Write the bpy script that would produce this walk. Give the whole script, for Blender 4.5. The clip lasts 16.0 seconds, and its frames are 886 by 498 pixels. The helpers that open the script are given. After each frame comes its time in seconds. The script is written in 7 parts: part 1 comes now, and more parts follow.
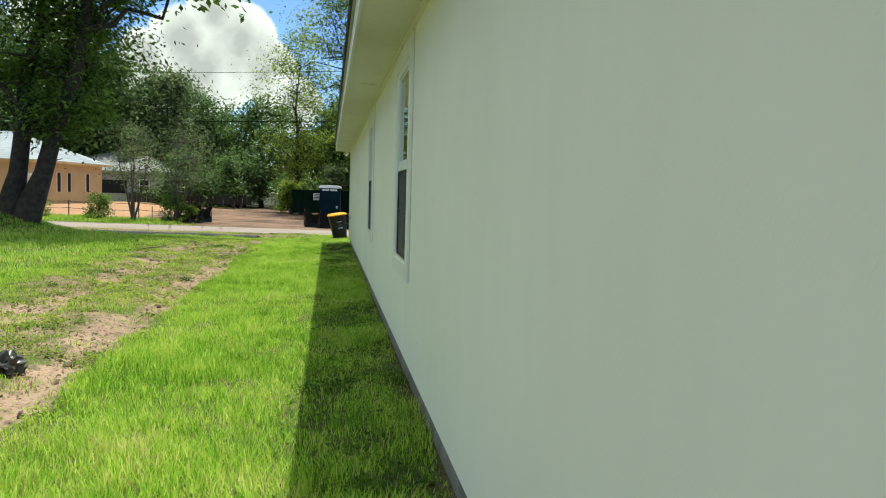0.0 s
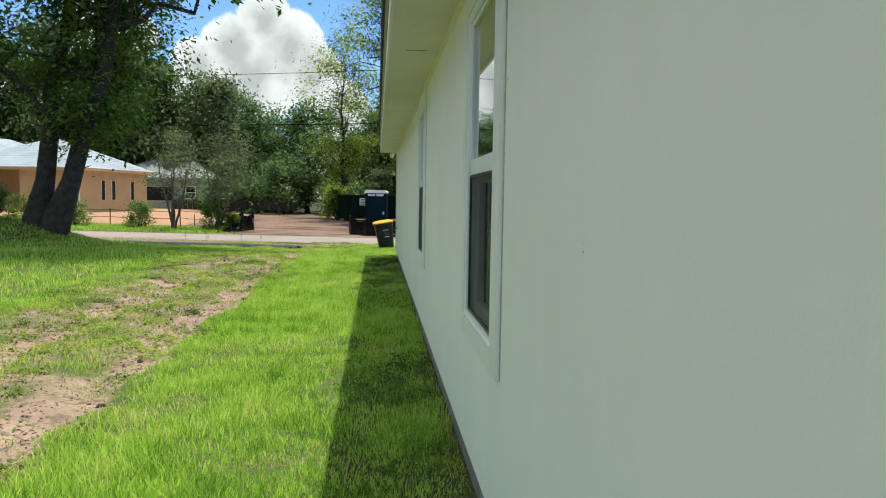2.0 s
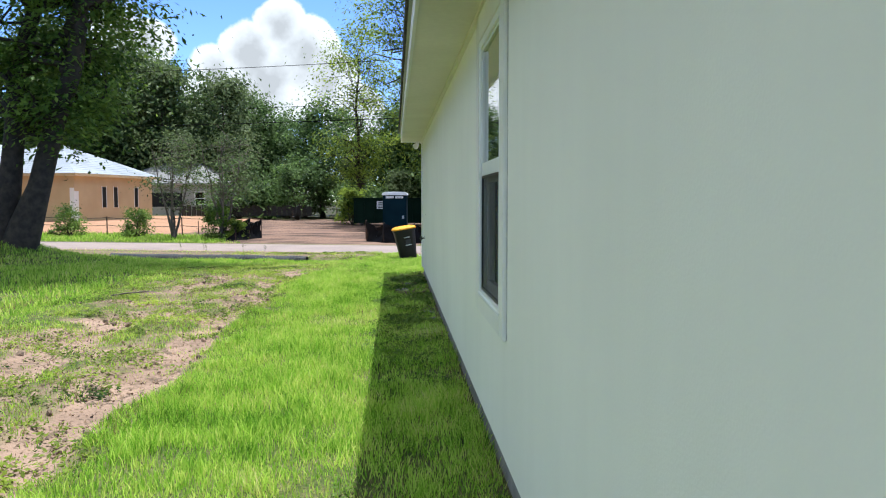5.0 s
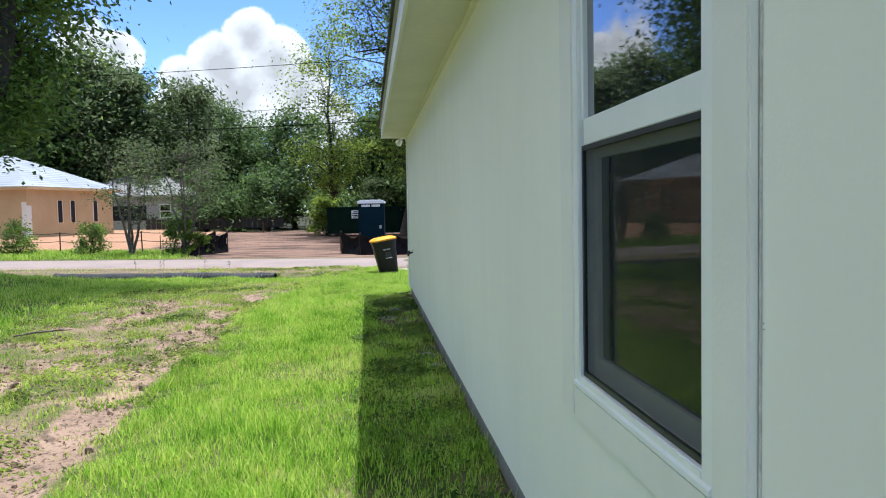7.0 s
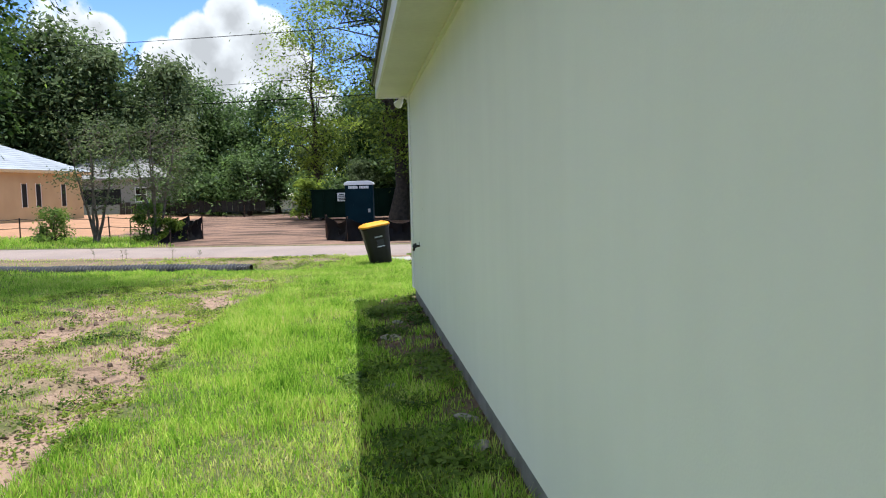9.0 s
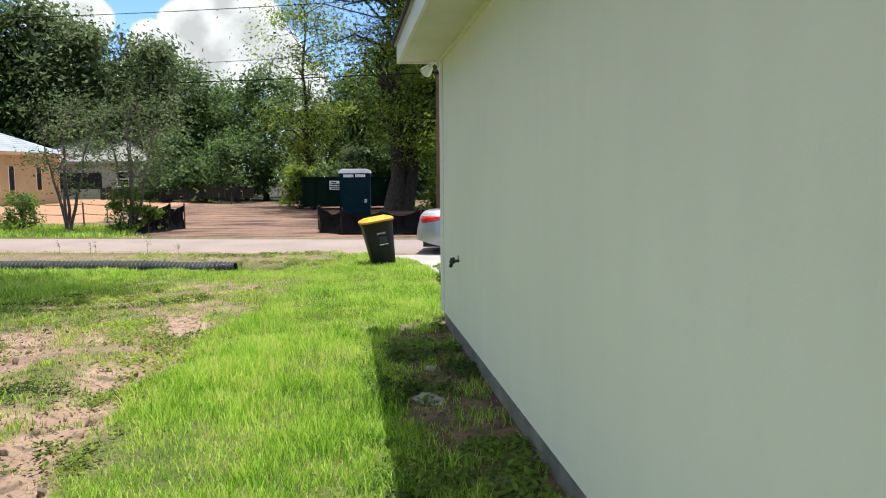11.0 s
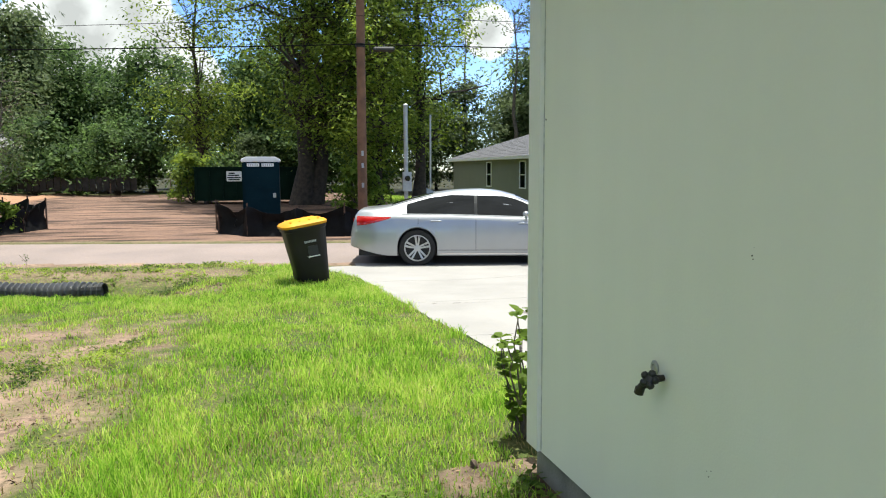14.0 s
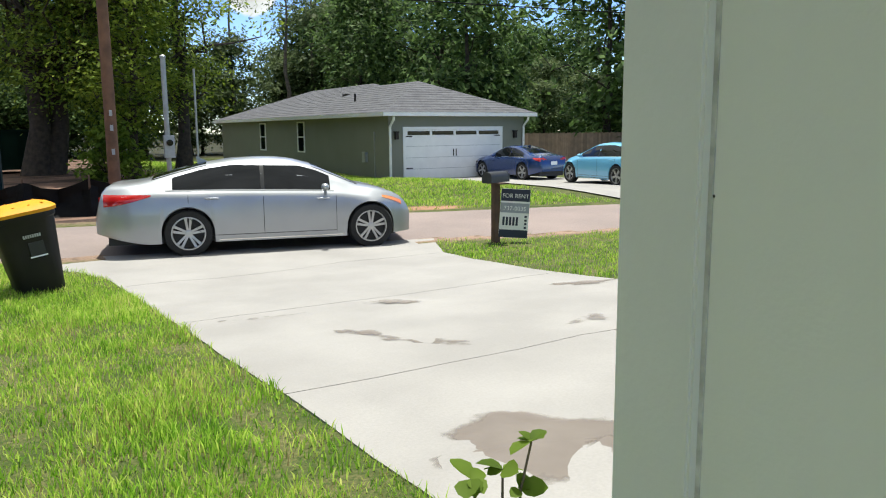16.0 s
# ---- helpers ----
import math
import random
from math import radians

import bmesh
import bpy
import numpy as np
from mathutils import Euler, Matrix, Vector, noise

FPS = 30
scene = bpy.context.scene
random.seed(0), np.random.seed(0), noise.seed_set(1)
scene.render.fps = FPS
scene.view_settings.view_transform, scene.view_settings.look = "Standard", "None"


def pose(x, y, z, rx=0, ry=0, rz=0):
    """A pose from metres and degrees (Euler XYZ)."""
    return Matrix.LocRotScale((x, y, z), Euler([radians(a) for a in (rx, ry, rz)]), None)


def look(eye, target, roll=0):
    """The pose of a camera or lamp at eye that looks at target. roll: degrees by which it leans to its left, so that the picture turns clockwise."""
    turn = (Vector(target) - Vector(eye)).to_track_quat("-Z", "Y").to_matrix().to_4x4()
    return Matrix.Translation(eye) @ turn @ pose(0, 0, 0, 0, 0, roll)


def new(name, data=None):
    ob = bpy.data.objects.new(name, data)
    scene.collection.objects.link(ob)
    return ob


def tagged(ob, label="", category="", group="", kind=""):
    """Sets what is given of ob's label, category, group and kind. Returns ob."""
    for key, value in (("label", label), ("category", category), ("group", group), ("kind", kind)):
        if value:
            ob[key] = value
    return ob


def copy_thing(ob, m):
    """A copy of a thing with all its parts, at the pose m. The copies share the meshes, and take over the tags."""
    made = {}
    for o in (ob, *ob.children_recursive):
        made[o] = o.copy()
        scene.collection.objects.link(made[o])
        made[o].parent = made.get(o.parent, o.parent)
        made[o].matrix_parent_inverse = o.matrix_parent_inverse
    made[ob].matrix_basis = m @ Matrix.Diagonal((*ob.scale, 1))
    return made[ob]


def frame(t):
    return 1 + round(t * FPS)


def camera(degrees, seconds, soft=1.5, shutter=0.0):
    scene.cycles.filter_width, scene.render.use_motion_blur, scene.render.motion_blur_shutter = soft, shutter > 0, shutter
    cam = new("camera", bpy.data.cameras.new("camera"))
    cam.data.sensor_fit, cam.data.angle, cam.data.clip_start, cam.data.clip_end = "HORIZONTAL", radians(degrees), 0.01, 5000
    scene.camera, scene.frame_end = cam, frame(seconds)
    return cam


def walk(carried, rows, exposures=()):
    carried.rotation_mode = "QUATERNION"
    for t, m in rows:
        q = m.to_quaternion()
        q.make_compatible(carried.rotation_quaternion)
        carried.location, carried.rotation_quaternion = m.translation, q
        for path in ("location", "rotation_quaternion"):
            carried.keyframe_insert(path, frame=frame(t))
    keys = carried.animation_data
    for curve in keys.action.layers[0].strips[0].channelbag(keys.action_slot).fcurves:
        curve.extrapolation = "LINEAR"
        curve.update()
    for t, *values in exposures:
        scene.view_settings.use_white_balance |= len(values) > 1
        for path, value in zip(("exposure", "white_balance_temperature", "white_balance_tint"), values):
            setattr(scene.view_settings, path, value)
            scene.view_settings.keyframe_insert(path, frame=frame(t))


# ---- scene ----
cam = camera(60.5, 16.0, soft=1.1)
PATH = [
    (0, (-0.571, -2.866, 1.373), (-0.272, -0.894, 1.237), 1.6),
    (0.5, (-0.541, -2.213, 1.39), (-0.246, -0.237, 1.298), 0.8),
    (1, (-0.5, -1.584, 1.419), (-0.3, 0.404, 1.327), 0.7),
    (1.5, (-0.506, -0.971, 1.443), (-0.329, 1.019, 1.334), 0.8),
    (2, (-0.472, -0.357, 1.455), (-0.298, 1.631, 1.323), 0.9),
    (2.5, (-0.503, 0.25, 1.452), (-0.351, 2.237, 1.287), 1.3),
    (3, (-0.491, 0.844, 1.447), (-0.372, 2.835, 1.295), 0.5),
    (3.5, (-0.517, 1.425, 1.424), (-0.425, 3.42, 1.317), 0.7),
    (4, (-0.535, 2.061, 1.421), (-0.408, 4.054, 1.316), -0.2),
    (4.5, (-0.524, 2.814, 1.428), (-0.401, 4.806, 1.301), -0.1),
    (6.8, (-0.619, 5.636, 1.409), (-0.431, 7.624, 1.286), -0.7),
    (7, (-0.631, 5.881, 1.399), (-0.439, 7.869, 1.293), -1.1),
    (7.3, (-0.624, 6.271, 1.41), (-0.421, 8.259, 1.326), -0.6),
    (7.5, (-0.639, 6.574, 1.364), (-0.417, 8.559, 1.276), -0.9),
    (8, (-0.672, 7.225, 1.364), (-0.486, 9.213, 1.242), -0.9),
    (8.5, (-0.712, 7.934, 1.372), (-0.463, 9.914, 1.235), -1.6),
    (9, (-0.71, 8.559, 1.372), (-0.483, 10.541, 1.219), -1.4),
    (9.2, (-0.743, 8.801, 1.341), (-0.522, 10.781, 1.171), -1.2),
    (11.3, (-1.002, 11.209, 1.442), (-0.741, 13.183, 1.259), -0.5),
    (11.5, (-1.06, 11.475, 1.4), (-0.798, 13.449, 1.217), -0.9),
    (12, (-1.172, 12.173, 1.388), (-0.851, 14.139, 1.208), -1.8),
    (12.5, (-1.192, 12.83, 1.43), (-0.798, 14.782, 1.242), -1.3),
    (13, (-1.233, 13.522, 1.423), (-0.716, 15.445, 1.238), -0.7),
    (13.5, (-1.24, 14.228, 1.43), (-0.742, 16.155, 1.237), -1.3),
    (14, (-1.264, 14.954, 1.408), (-0.744, 16.874, 1.202), -0.2),
    (14.5, (-1.156, 15.608, 1.385), (-0.55, 17.501, 1.165), 0.1),
    (15, (-1.027, 16.152, 1.424), (-0.347, 18.019, 1.193), 0.6),
    (15.5, (-0.897, 16.788, 1.438), (-0.026, 18.569, 1.179), 0.4),
    (16, (-0.747, 17.381, 1.438), (0.303, 19.055, 1.129), -0.5),
]
EXPOSURES = [(0.0, 1.45, 6750, -6), (1.0, 1.37, 6600, -3), (2.0, 1.41, 6400, 0), (3.5, 1.63, 6050, 6), (4.0, 1.75, 5950, 7), (4.5, 1.65, 5950, 7), (7.0, 1.63, 5850, 10), (7.5, 1.77, 5850, 10), (8.0, 1.81, 5900, 10), (9.0, 1.55, 6100, 9), (12.5, 1.71, 6550, 6), (13.5, 1.69, 6550, 4), (14.5, 1.63, 6550, 3), (15.5, 1.57, 6500, 3), (16.0, 1.4, 6550, 4)]
walk(cam, [(t, look(eye, aim, lean)) for t, eye, aim, lean in PATH], EXPOSURES)

# ---- world, sun, exposure ----
SUN_TO = Vector((0.265, 0.42, 2.6)).normalized()
world = bpy.data.worlds.new("sky")
scene.world = world
world.use_nodes = True


def build_sky():
    nt = world.node_tree
    nt.nodes.clear()
    out = nt.nodes.new("ShaderNodeOutputWorld")
    bg = nt.nodes.new("ShaderNodeBackground")
    sky = nt.nodes.new("ShaderNodeTexSky")
    sky.sky_type, sky.sun_disc = "NISHITA", False
    sky.sun_elevation = math.asin(SUN_TO.z)
    sky.sun_rotation = math.atan2(SUN_TO.x, SUN_TO.y)
    sky.air_density, sky.dust_density, sky.ozone_density = 0.8, 0.0, 4.0
    bg.inputs["Strength"].default_value = 0.15
    co = nt.nodes.new("ShaderNodeTexCoord")
    # cumulus heaps: soft lobes in directions, broken up by noise
    warp = nt.nodes.new("ShaderNodeTexNoise")
    warp.inputs["Scale"].default_value, warp.inputs["Detail"].default_value = 9.0, 9.0
    warp.inputs["Roughness"].default_value = 0.62
    nt.links.new(co.outputs["Generated"], warp.inputs["Vector"])
    big = nt.nodes.new("ShaderNodeTexNoise")
    big.inputs["Scale"].default_value, big.inputs["Detail"].default_value = 2.6, 4.0
    nt.links.new(co.outputs["Generated"], big.inputs["Vector"])

    def mth(op, a, b=None):
        n = nt.nodes.new("ShaderNodeMath")
        n.operation = op
        for i, v in enumerate((a, b)):
            if v is None:
                continue
            if isinstance(v, (int, float)):
                n.inputs[i].default_value = v
            else:
                nt.links.new(v, n.inputs[i])
        return n.outputs[0]

    field = mth("MULTIPLY", mth("SUBTRACT", big.outputs["Fac"], 0.64), 2.0)
    # more broken cloud higher up, out of view, added to brighten the skylight
    sep = nt.nodes.new("ShaderNodeSeparateXYZ")
    nt.links.new(co.outputs["Generated"], sep.inputs[0])
    high = nt.nodes.new("ShaderNodeMapRange")
    high.inputs["From Min"].default_value, high.inputs["From Max"].default_value = 0.32, 0.60
    high.inputs["To Min"].default_value, high.inputs["To Max"].default_value = 0.0, 0.62
    nt.links.new(sep.outputs[2], high.inputs["Value"])
    field = mth("ADD", field, high.outputs[0])
    for az, el, size in ((-8.3, 12.4, 2.1), (-6.4, 10.8, 2.6), (-10.5, 10.3, 2.7), (-13.0, 9.2, 2.2), (-4.8, 8.6, 2.4), (-8.5, 8.4, 3.6), (-13.2, 7.3, 2.5), (-17.0, 10.8, 1.9), (-3.0, 6.3, 2.5),
                         (-24.0, 6.5, 1.6), (18.5, 10.0, 2.0), (44.0, 20.0, 9.0), (-52.0, 15.0, 4.5), (-95.0, 26.0, 8.0)):
        d = Vector((math.sin(radians(az)) * math.cos(radians(el)), math.cos(radians(az)) * math.cos(radians(el)), math.sin(radians(el))))
        dist = nt.nodes.new("ShaderNodeVectorMath")
        dist.operation = "DISTANCE"
        nt.links.new(co.outputs["Generated"], dist.inputs[0])
        dist.inputs[1].default_value = d
        lobe = mth("SUBTRACT", 1.0, mth("DIVIDE", dist.outputs["Value"], radians(size)))
        field = mth("MAXIMUM", field, lobe)
    field = mth("ADD", field, mth("MULTIPLY", mth("SUBTRACT", warp.outputs["Fac"], 0.5), 1.1))
    mask = nt.nodes.new("ShaderNodeMapRange")
    mask.interpolation_type = "SMOOTHSTEP"
    mask.inputs["From Min"].default_value, mask.inputs["From Max"].default_value = 0.0, 0.16
    nt.links.new(field, mask.inputs["Value"])
    tone = nt.nodes.new("ShaderNodeMapRange")
    tone.inputs["From Min"].default_value, tone.inputs["From Max"].default_value = 0.0, 1.15
    tone.inputs["To Min"].default_value, tone.inputs["To Max"].default_value = 2.9, 1.5
    puff = nt.nodes.new("ShaderNodeTexNoise")
    puff.inputs["Scale"].default_value, puff.inputs["Detail"].default_value = 24.0, 6.0
    nt.links.new(co.outputs["Generated"], puff.inputs["Vector"])
    nt.links.new(mth("ADD", field, mth("MULTIPLY", mth("SUBTRACT", puff.outputs["Fac"], 0.45), 2.2)), tone.inputs["Value"])
    white = nt.nodes.new("ShaderNodeCombineColor")
    nt.links.new(mth("MULTIPLY", tone.outputs[0], 0.97), white.inputs[0])
    nt.links.new(mth("MULTIPLY", tone.outputs[0], 0.99), white.inputs[1])
    nt.links.new(tone.outputs[0], white.inputs[2])
    mix = nt.nodes.new("ShaderNodeMix")
    mix.data_type = "RGBA"
    nt.links.new(mask.outputs[0], mix.inputs["Factor"])
    deep = nt.nodes.new("ShaderNodeHueSaturation")
    deep.inputs["Hue"].default_value = 0.515
    deep.inputs["Saturation"].default_value, deep.inputs["Value"].default_value = 1.15, 0.60
    nt.links.new(sky.outputs[0], deep.inputs["Color"])
    nt.links.new(deep.outputs[0], mix.inputs["A"])
    nt.links.new(white.outputs[0], mix.inputs["B"])
    nt.links.new(mix.outputs["Result"], bg.inputs["Color"])
    nt.links.new(bg.outputs[0], out.inputs[0])


build_sky()
sun = new("sun", bpy.data.lights.new("sun", "SUN"))
sun.data.energy, sun.data.angle, sun.data.color = 2.8, radians(0.53), (1.0, 0.96, 0.90)
sun.matrix_world = look((20, 20, 130), Vector((20, 20, 130)) - SUN_TO)

# ---- materials ----


def material(name, base, second=None, scale=8.0, rough=0.7, metal=0.0, bump=0.0, bump_scale=None, fine=None, spread=0.0,
             rand=0.0, detail=6.0, spec=None, lo=0.35, hi=0.65, coat=0.0, trans=0.0, island=0.0, streak=1.0):
    """Two colours mixed by noise at scale (per metre), optional finer noise, bump, and per-object or per-island variation."""
    m = bpy.data.materials.new(name)
    m.use_nodes = True
    nt = m.node_tree
    b = nt.nodes["Principled BSDF"]
    b.inputs["Roughness"].default_value, b.inputs["Metallic"].default_value = rough, metal
    if spec is not None:
        b.inputs["Specular IOR Level"].default_value = spec
    b.inputs["Coat Weight"].default_value = coat
    b.inputs["Transmission Weight"].default_value = trans
    co = nt.nodes.new("ShaderNodeTexCoord")
    n1 = nt.nodes.new("ShaderNodeTexNoise")
    n1.inputs["Scale"].default_value, n1.inputs["Detail"].default_value = scale, detail
    nt.links.new(co.outputs["Object"], n1.inputs["Vector"])
    ramp = nt.nodes.new("ShaderNodeMapRange")
    ramp.inputs["From Min"].default_value, ramp.inputs["From Max"].default_value = lo, hi
    nt.links.new(n1.outputs["Fac"], ramp.inputs["Value"])
    mix = nt.nodes.new("ShaderNodeMix")
    mix.data_type = "RGBA"
    nt.links.new(ramp.outputs[0], mix.inputs["Factor"])
    mix.inputs["A"].default_value = (*base, 1)
    mix.inputs["B"].default_value = (*(second or [c * 0.88 for c in base]), 1)
    col = mix.outputs["Result"]
    if fine:
        n2 = nt.nodes.new("ShaderNodeTexNoise")
        n2.inputs["Scale"].default_value, n2.inputs["Detail"].default_value = fine, 3.0
        mp = nt.nodes.new("ShaderNodeMapping")
        mp.inputs["Scale"].default_value = (1, 1, streak)
        nt.links.new(co.outputs["Object"], mp.inputs["Vector"])
        nt.links.new(mp.outputs[0], n2.inputs["Vector"])
        r2 = nt.nodes.new("ShaderNodeMapRange")
        r2.inputs["From Min"].default_value, r2.inputs["From Max"].default_value = 0.3, 0.7
        r2.inputs["To Min"].default_value, r2.inputs["To Max"].default_value = 1 - spread, 1 + spread
        nt.links.new(n2.outputs["Fac"], r2.inputs["Value"])
        hs = nt.nodes.new("ShaderNodeHueSaturation")
        nt.links.new(col, hs.inputs["Color"])
        nt.links.new(r2.outputs[0], hs.inputs["Value"])
        col = hs.outputs[0]
    if rand or island:
        src = nt.nodes.new("ShaderNodeObjectInfo") if rand else nt.nodes.new("ShaderNodeNewGeometry")
        sock = src.outputs["Random"] if rand else src.outputs["Random Per Island"]
        amp = rand or island
        r3 = nt.nodes.new("ShaderNodeMapRange")
        r3.inputs["To Min"].default_value, r3.inputs["To Max"].default_value = 1 - amp, 1 + amp
        nt.links.new(sock, r3.inputs["Value"])
        hs = nt.nodes.new("ShaderNodeHueSaturation")
        nt.links.new(col, hs.inputs["Color"])
        nt.links.new(r3.outputs[0], hs.inputs["Value"])
        col = hs.outputs[0]
    nt.links.new(col, b.inputs["Base Color"])
    if bump:
        n3 = nt.nodes.new("ShaderNodeTexNoise")
        n3.inputs["Scale"].default_value, n3.inputs["Detail"].default_value = bump_scale or scale * 6, 6.0
        nt.links.new(co.outputs["Object"], n3.inputs["Vector"])
        bp = nt.nodes.new("ShaderNodeBump")
        bp.inputs["Strength"].default_value, bp.inputs["Distance"].default_value = bump, 0.01
        nt.links.new(n3.outputs["Fac"], bp.inputs["Height"])
        nt.links.new(bp.outputs[0], b.inputs["Normal"])
    return m


def leaf_material(name, dark, light, amp=0.35, thin=0.35):
    """Leaves: colour by island, with light passing through. Wide noise paints sunlit and shaded clumps into it."""
    m = bpy.data.materials.new(name)
    m.use_nodes = True
    nt = m.node_tree
    b = nt.nodes["Principled BSDF"]
    b.inputs["Roughness"].default_value = 0.62
    b.inputs["Specular IOR Level"].default_value = 0.18
    geo = nt.nodes.new("ShaderNodeNewGeometry")
    co = nt.nodes.new("ShaderNodeTexCoord")
    n = nt.nodes.new("ShaderNodeTexNoise")
    n.inputs["Scale"].default_value = 0.9
    nt.links.new(co.outputs["Object"], n.inputs["Vector"])
    add = nt.nodes.new("ShaderNodeMath")
    add.operation = "MULTIPLY_ADD"
    nt.links.new(geo.outputs["Random Per Island"], add.inputs[0])
    add.inputs[1].default_value = amp
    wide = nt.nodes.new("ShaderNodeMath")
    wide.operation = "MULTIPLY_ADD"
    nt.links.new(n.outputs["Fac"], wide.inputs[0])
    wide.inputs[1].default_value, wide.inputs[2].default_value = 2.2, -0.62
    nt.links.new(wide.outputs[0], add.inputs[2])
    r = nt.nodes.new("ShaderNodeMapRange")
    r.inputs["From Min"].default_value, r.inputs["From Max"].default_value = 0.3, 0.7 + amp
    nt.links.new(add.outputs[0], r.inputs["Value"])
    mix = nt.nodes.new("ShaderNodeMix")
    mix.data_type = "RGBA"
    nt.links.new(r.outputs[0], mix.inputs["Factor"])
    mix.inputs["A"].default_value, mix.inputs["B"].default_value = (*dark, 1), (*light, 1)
    nt.links.new(mix.outputs["Result"], b.inputs["Base Color"])
    tr = nt.nodes.new("ShaderNodeBsdfTranslucent")
    nt.links.new(mix.outputs["Result"], tr.inputs["Color"])
    sh = nt.nodes.new("ShaderNodeMixShader")
    sh.inputs[0].default_value = thin
    nt.links.new(b.outputs[0], sh.inputs[1])
    nt.links.new(tr.outputs[0], sh.inputs[2])
    nt.links.new(sh.outputs[0], nt.nodes["Material Output"].inputs[0])
    return m


def grass_material():
    """Blades: deep green, fresh green and straw, mixed blade by blade and in drifts."""
    m = leaf_material("grass blades", (0.15, 0.25, 0.016), (0.54, 0.66, 0.095), 0.8, 0.5)
    nt = m.node_tree
    geo = nt.nodes.new("ShaderNodeNewGeometry")
    co = nt.nodes.new("ShaderNodeTexCoord")
    total = None
    for scale, detail, amp in ((0.55, 2.0, 0.9), (2.8, 4.0, 1.1), (9.0, 2.0, 0.5)):
        n = nt.nodes.new("ShaderNodeTexNoise")
        n.inputs["Scale"].default_value, n.inputs["Detail"].default_value = scale, detail
        nt.links.new(co.outputs["Object"], n.inputs["Vector"])
        a = nt.nodes.new("ShaderNodeMath")
        a.operation = "MULTIPLY_ADD"
        nt.links.new(n.outputs["Fac"], a.inputs[0])
        a.inputs[1].default_value = amp
        if total is None:
            a.inputs[2].default_value = 0.0
        else:
            nt.links.new(total, a.inputs[2])
        total = a.outputs[0]
    a = nt.nodes.new("ShaderNodeMath")
    a.operation = "MULTIPLY_ADD"
    nt.links.new(geo.outputs["Random Per Island"], a.inputs[0])
    a.inputs[1].default_value = 0.85
    nt.links.new(total, a.inputs[2])
    r = nt.nodes.new("ShaderNodeMapRange")
    r.inputs["From Min"].default_value, r.inputs["From Max"].default_value = 1.05, 2.3
    nt.links.new(a.outputs[0], r.inputs["Value"])
    ramp = nt.nodes.new("ShaderNodeValToRGB")
    e = ramp.color_ramp.elements
    e[0].position, e[0].color = 0.0, (0.07, 0.19, 0.014, 1)
    e[1].position, e[1].color = 1.0, (0.72, 0.66, 0.32, 1)
    for pos, col in ((0.34, (0.27, 0.50, 0.045)), (0.64, (0.55, 0.74, 0.12)), (0.86, (0.70, 0.74, 0.20))):
        q = e.new(pos)
        q.color = (*col, 1)
    nt.links.new(r.outputs[0], ramp.inputs[0])
    for node in nt.nodes:
        if node.type == "BSDF_PRINCIPLED":
            nt.links.new(ramp.outputs[0], node.inputs["Base Color"])
        if node.type == "BSDF_TRANSLUCENT":
            nt.links.new(ramp.outputs[0], node.inputs["Color"])
    return m


STUCCO = material("painted stucco", (0.84, 0.83, 0.755), (0.80, 0.79, 0.715), 0.7, 0.75, bump=0.08, bump_scale=120, fine=5.5, spread=0.013, streak=0.12)
TRIM_PAINT = material("trim paint", (0.80, 0.79, 0.74), (0.75, 0.74, 0.69), 3.0, 0.6, bump=0.08, bump_scale=90)
SOFFIT = material("soffit board", (0.74, 0.72, 0.66), (0.68, 0.66, 0.60), 1.5, 0.7, fine=20, spread=0.03)
VINYL = material("white vinyl", (0.82, 0.83, 0.82), (0.78, 0.79, 0.78), 4.0, 0.4)
SLAB = material("slab concrete", (0.26, 0.25, 0.23), (0.17, 0.165, 0.15), 5.0, 0.9, bump=0.4, bump_scale=60)
SHINGLE_DARK = material("dark shingle", (0.055, 0.055, 0.062), (0.10, 0.10, 0.105), 3.0, 0.9, bump=0.5, bump_scale=40, rand=0.35, fine=25, spread=0.3)
CONCRETE = material("driveway concrete", (0.30, 0.287, 0.275), (0.245, 0.234, 0.224), 0.9, 0.85, bump=0.15, bump_scale=120, fine=60, spread=0.05)
ASPHALT = material("worn pinkish asphalt", (0.24, 0.19, 0.174), (0.195, 0.156, 0.145), 0.6, 0.9, bump=0.4, bump_scale=90, fine=70, spread=0.14)
GREEN_WALL = material("grey-green siding", (0.20, 0.205, 0.165), (0.185, 0.19, 0.15), 1.0, 0.8, bump=0.1)
ORANGE_WALL = material("raw orange wall", (0.56, 0.41, 0.235), (0.50, 0.36, 0.205), 0.8, 0.85)
PALE_WALL = material("pale grey wall", (0.33, 0.325, 0.30), (0.29, 0.285, 0.265), 0.8, 0.85)
ROOF_PALE = material("pale roof underlay", (0.27, 0.30, 0.35), (0.20, 0.225, 0.265), 0.5, 0.6)
ROOF_GREY = material("grey shingle", (0.22, 0.22, 0.22), (0.17, 0.17, 0.17), 2.0, 0.9)
BARK = material("bark", (0.060, 0.046, 0.036), (0.026, 0.021, 0.017), 6.0, 0.95, bump=1.0, bump_scale=22)
BARK_PALE = material("pale bark", (0.15, 0.125, 0.10), (0.08, 0.067, 0.055), 7.0, 0.95, bump=0.8, bump_scale=30)
POLE_WOOD = material("weathered pole wood", (0.20, 0.105, 0.062), (0.12, 0.065, 0.042), 3.0, 0.85, bump=0.6, bump_scale=30)
# LEAF_BRIGHT and LEAF_MID hold sunlight in their colour, LEAF_FAR the forest's shade
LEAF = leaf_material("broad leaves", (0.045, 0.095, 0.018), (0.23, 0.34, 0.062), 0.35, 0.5)
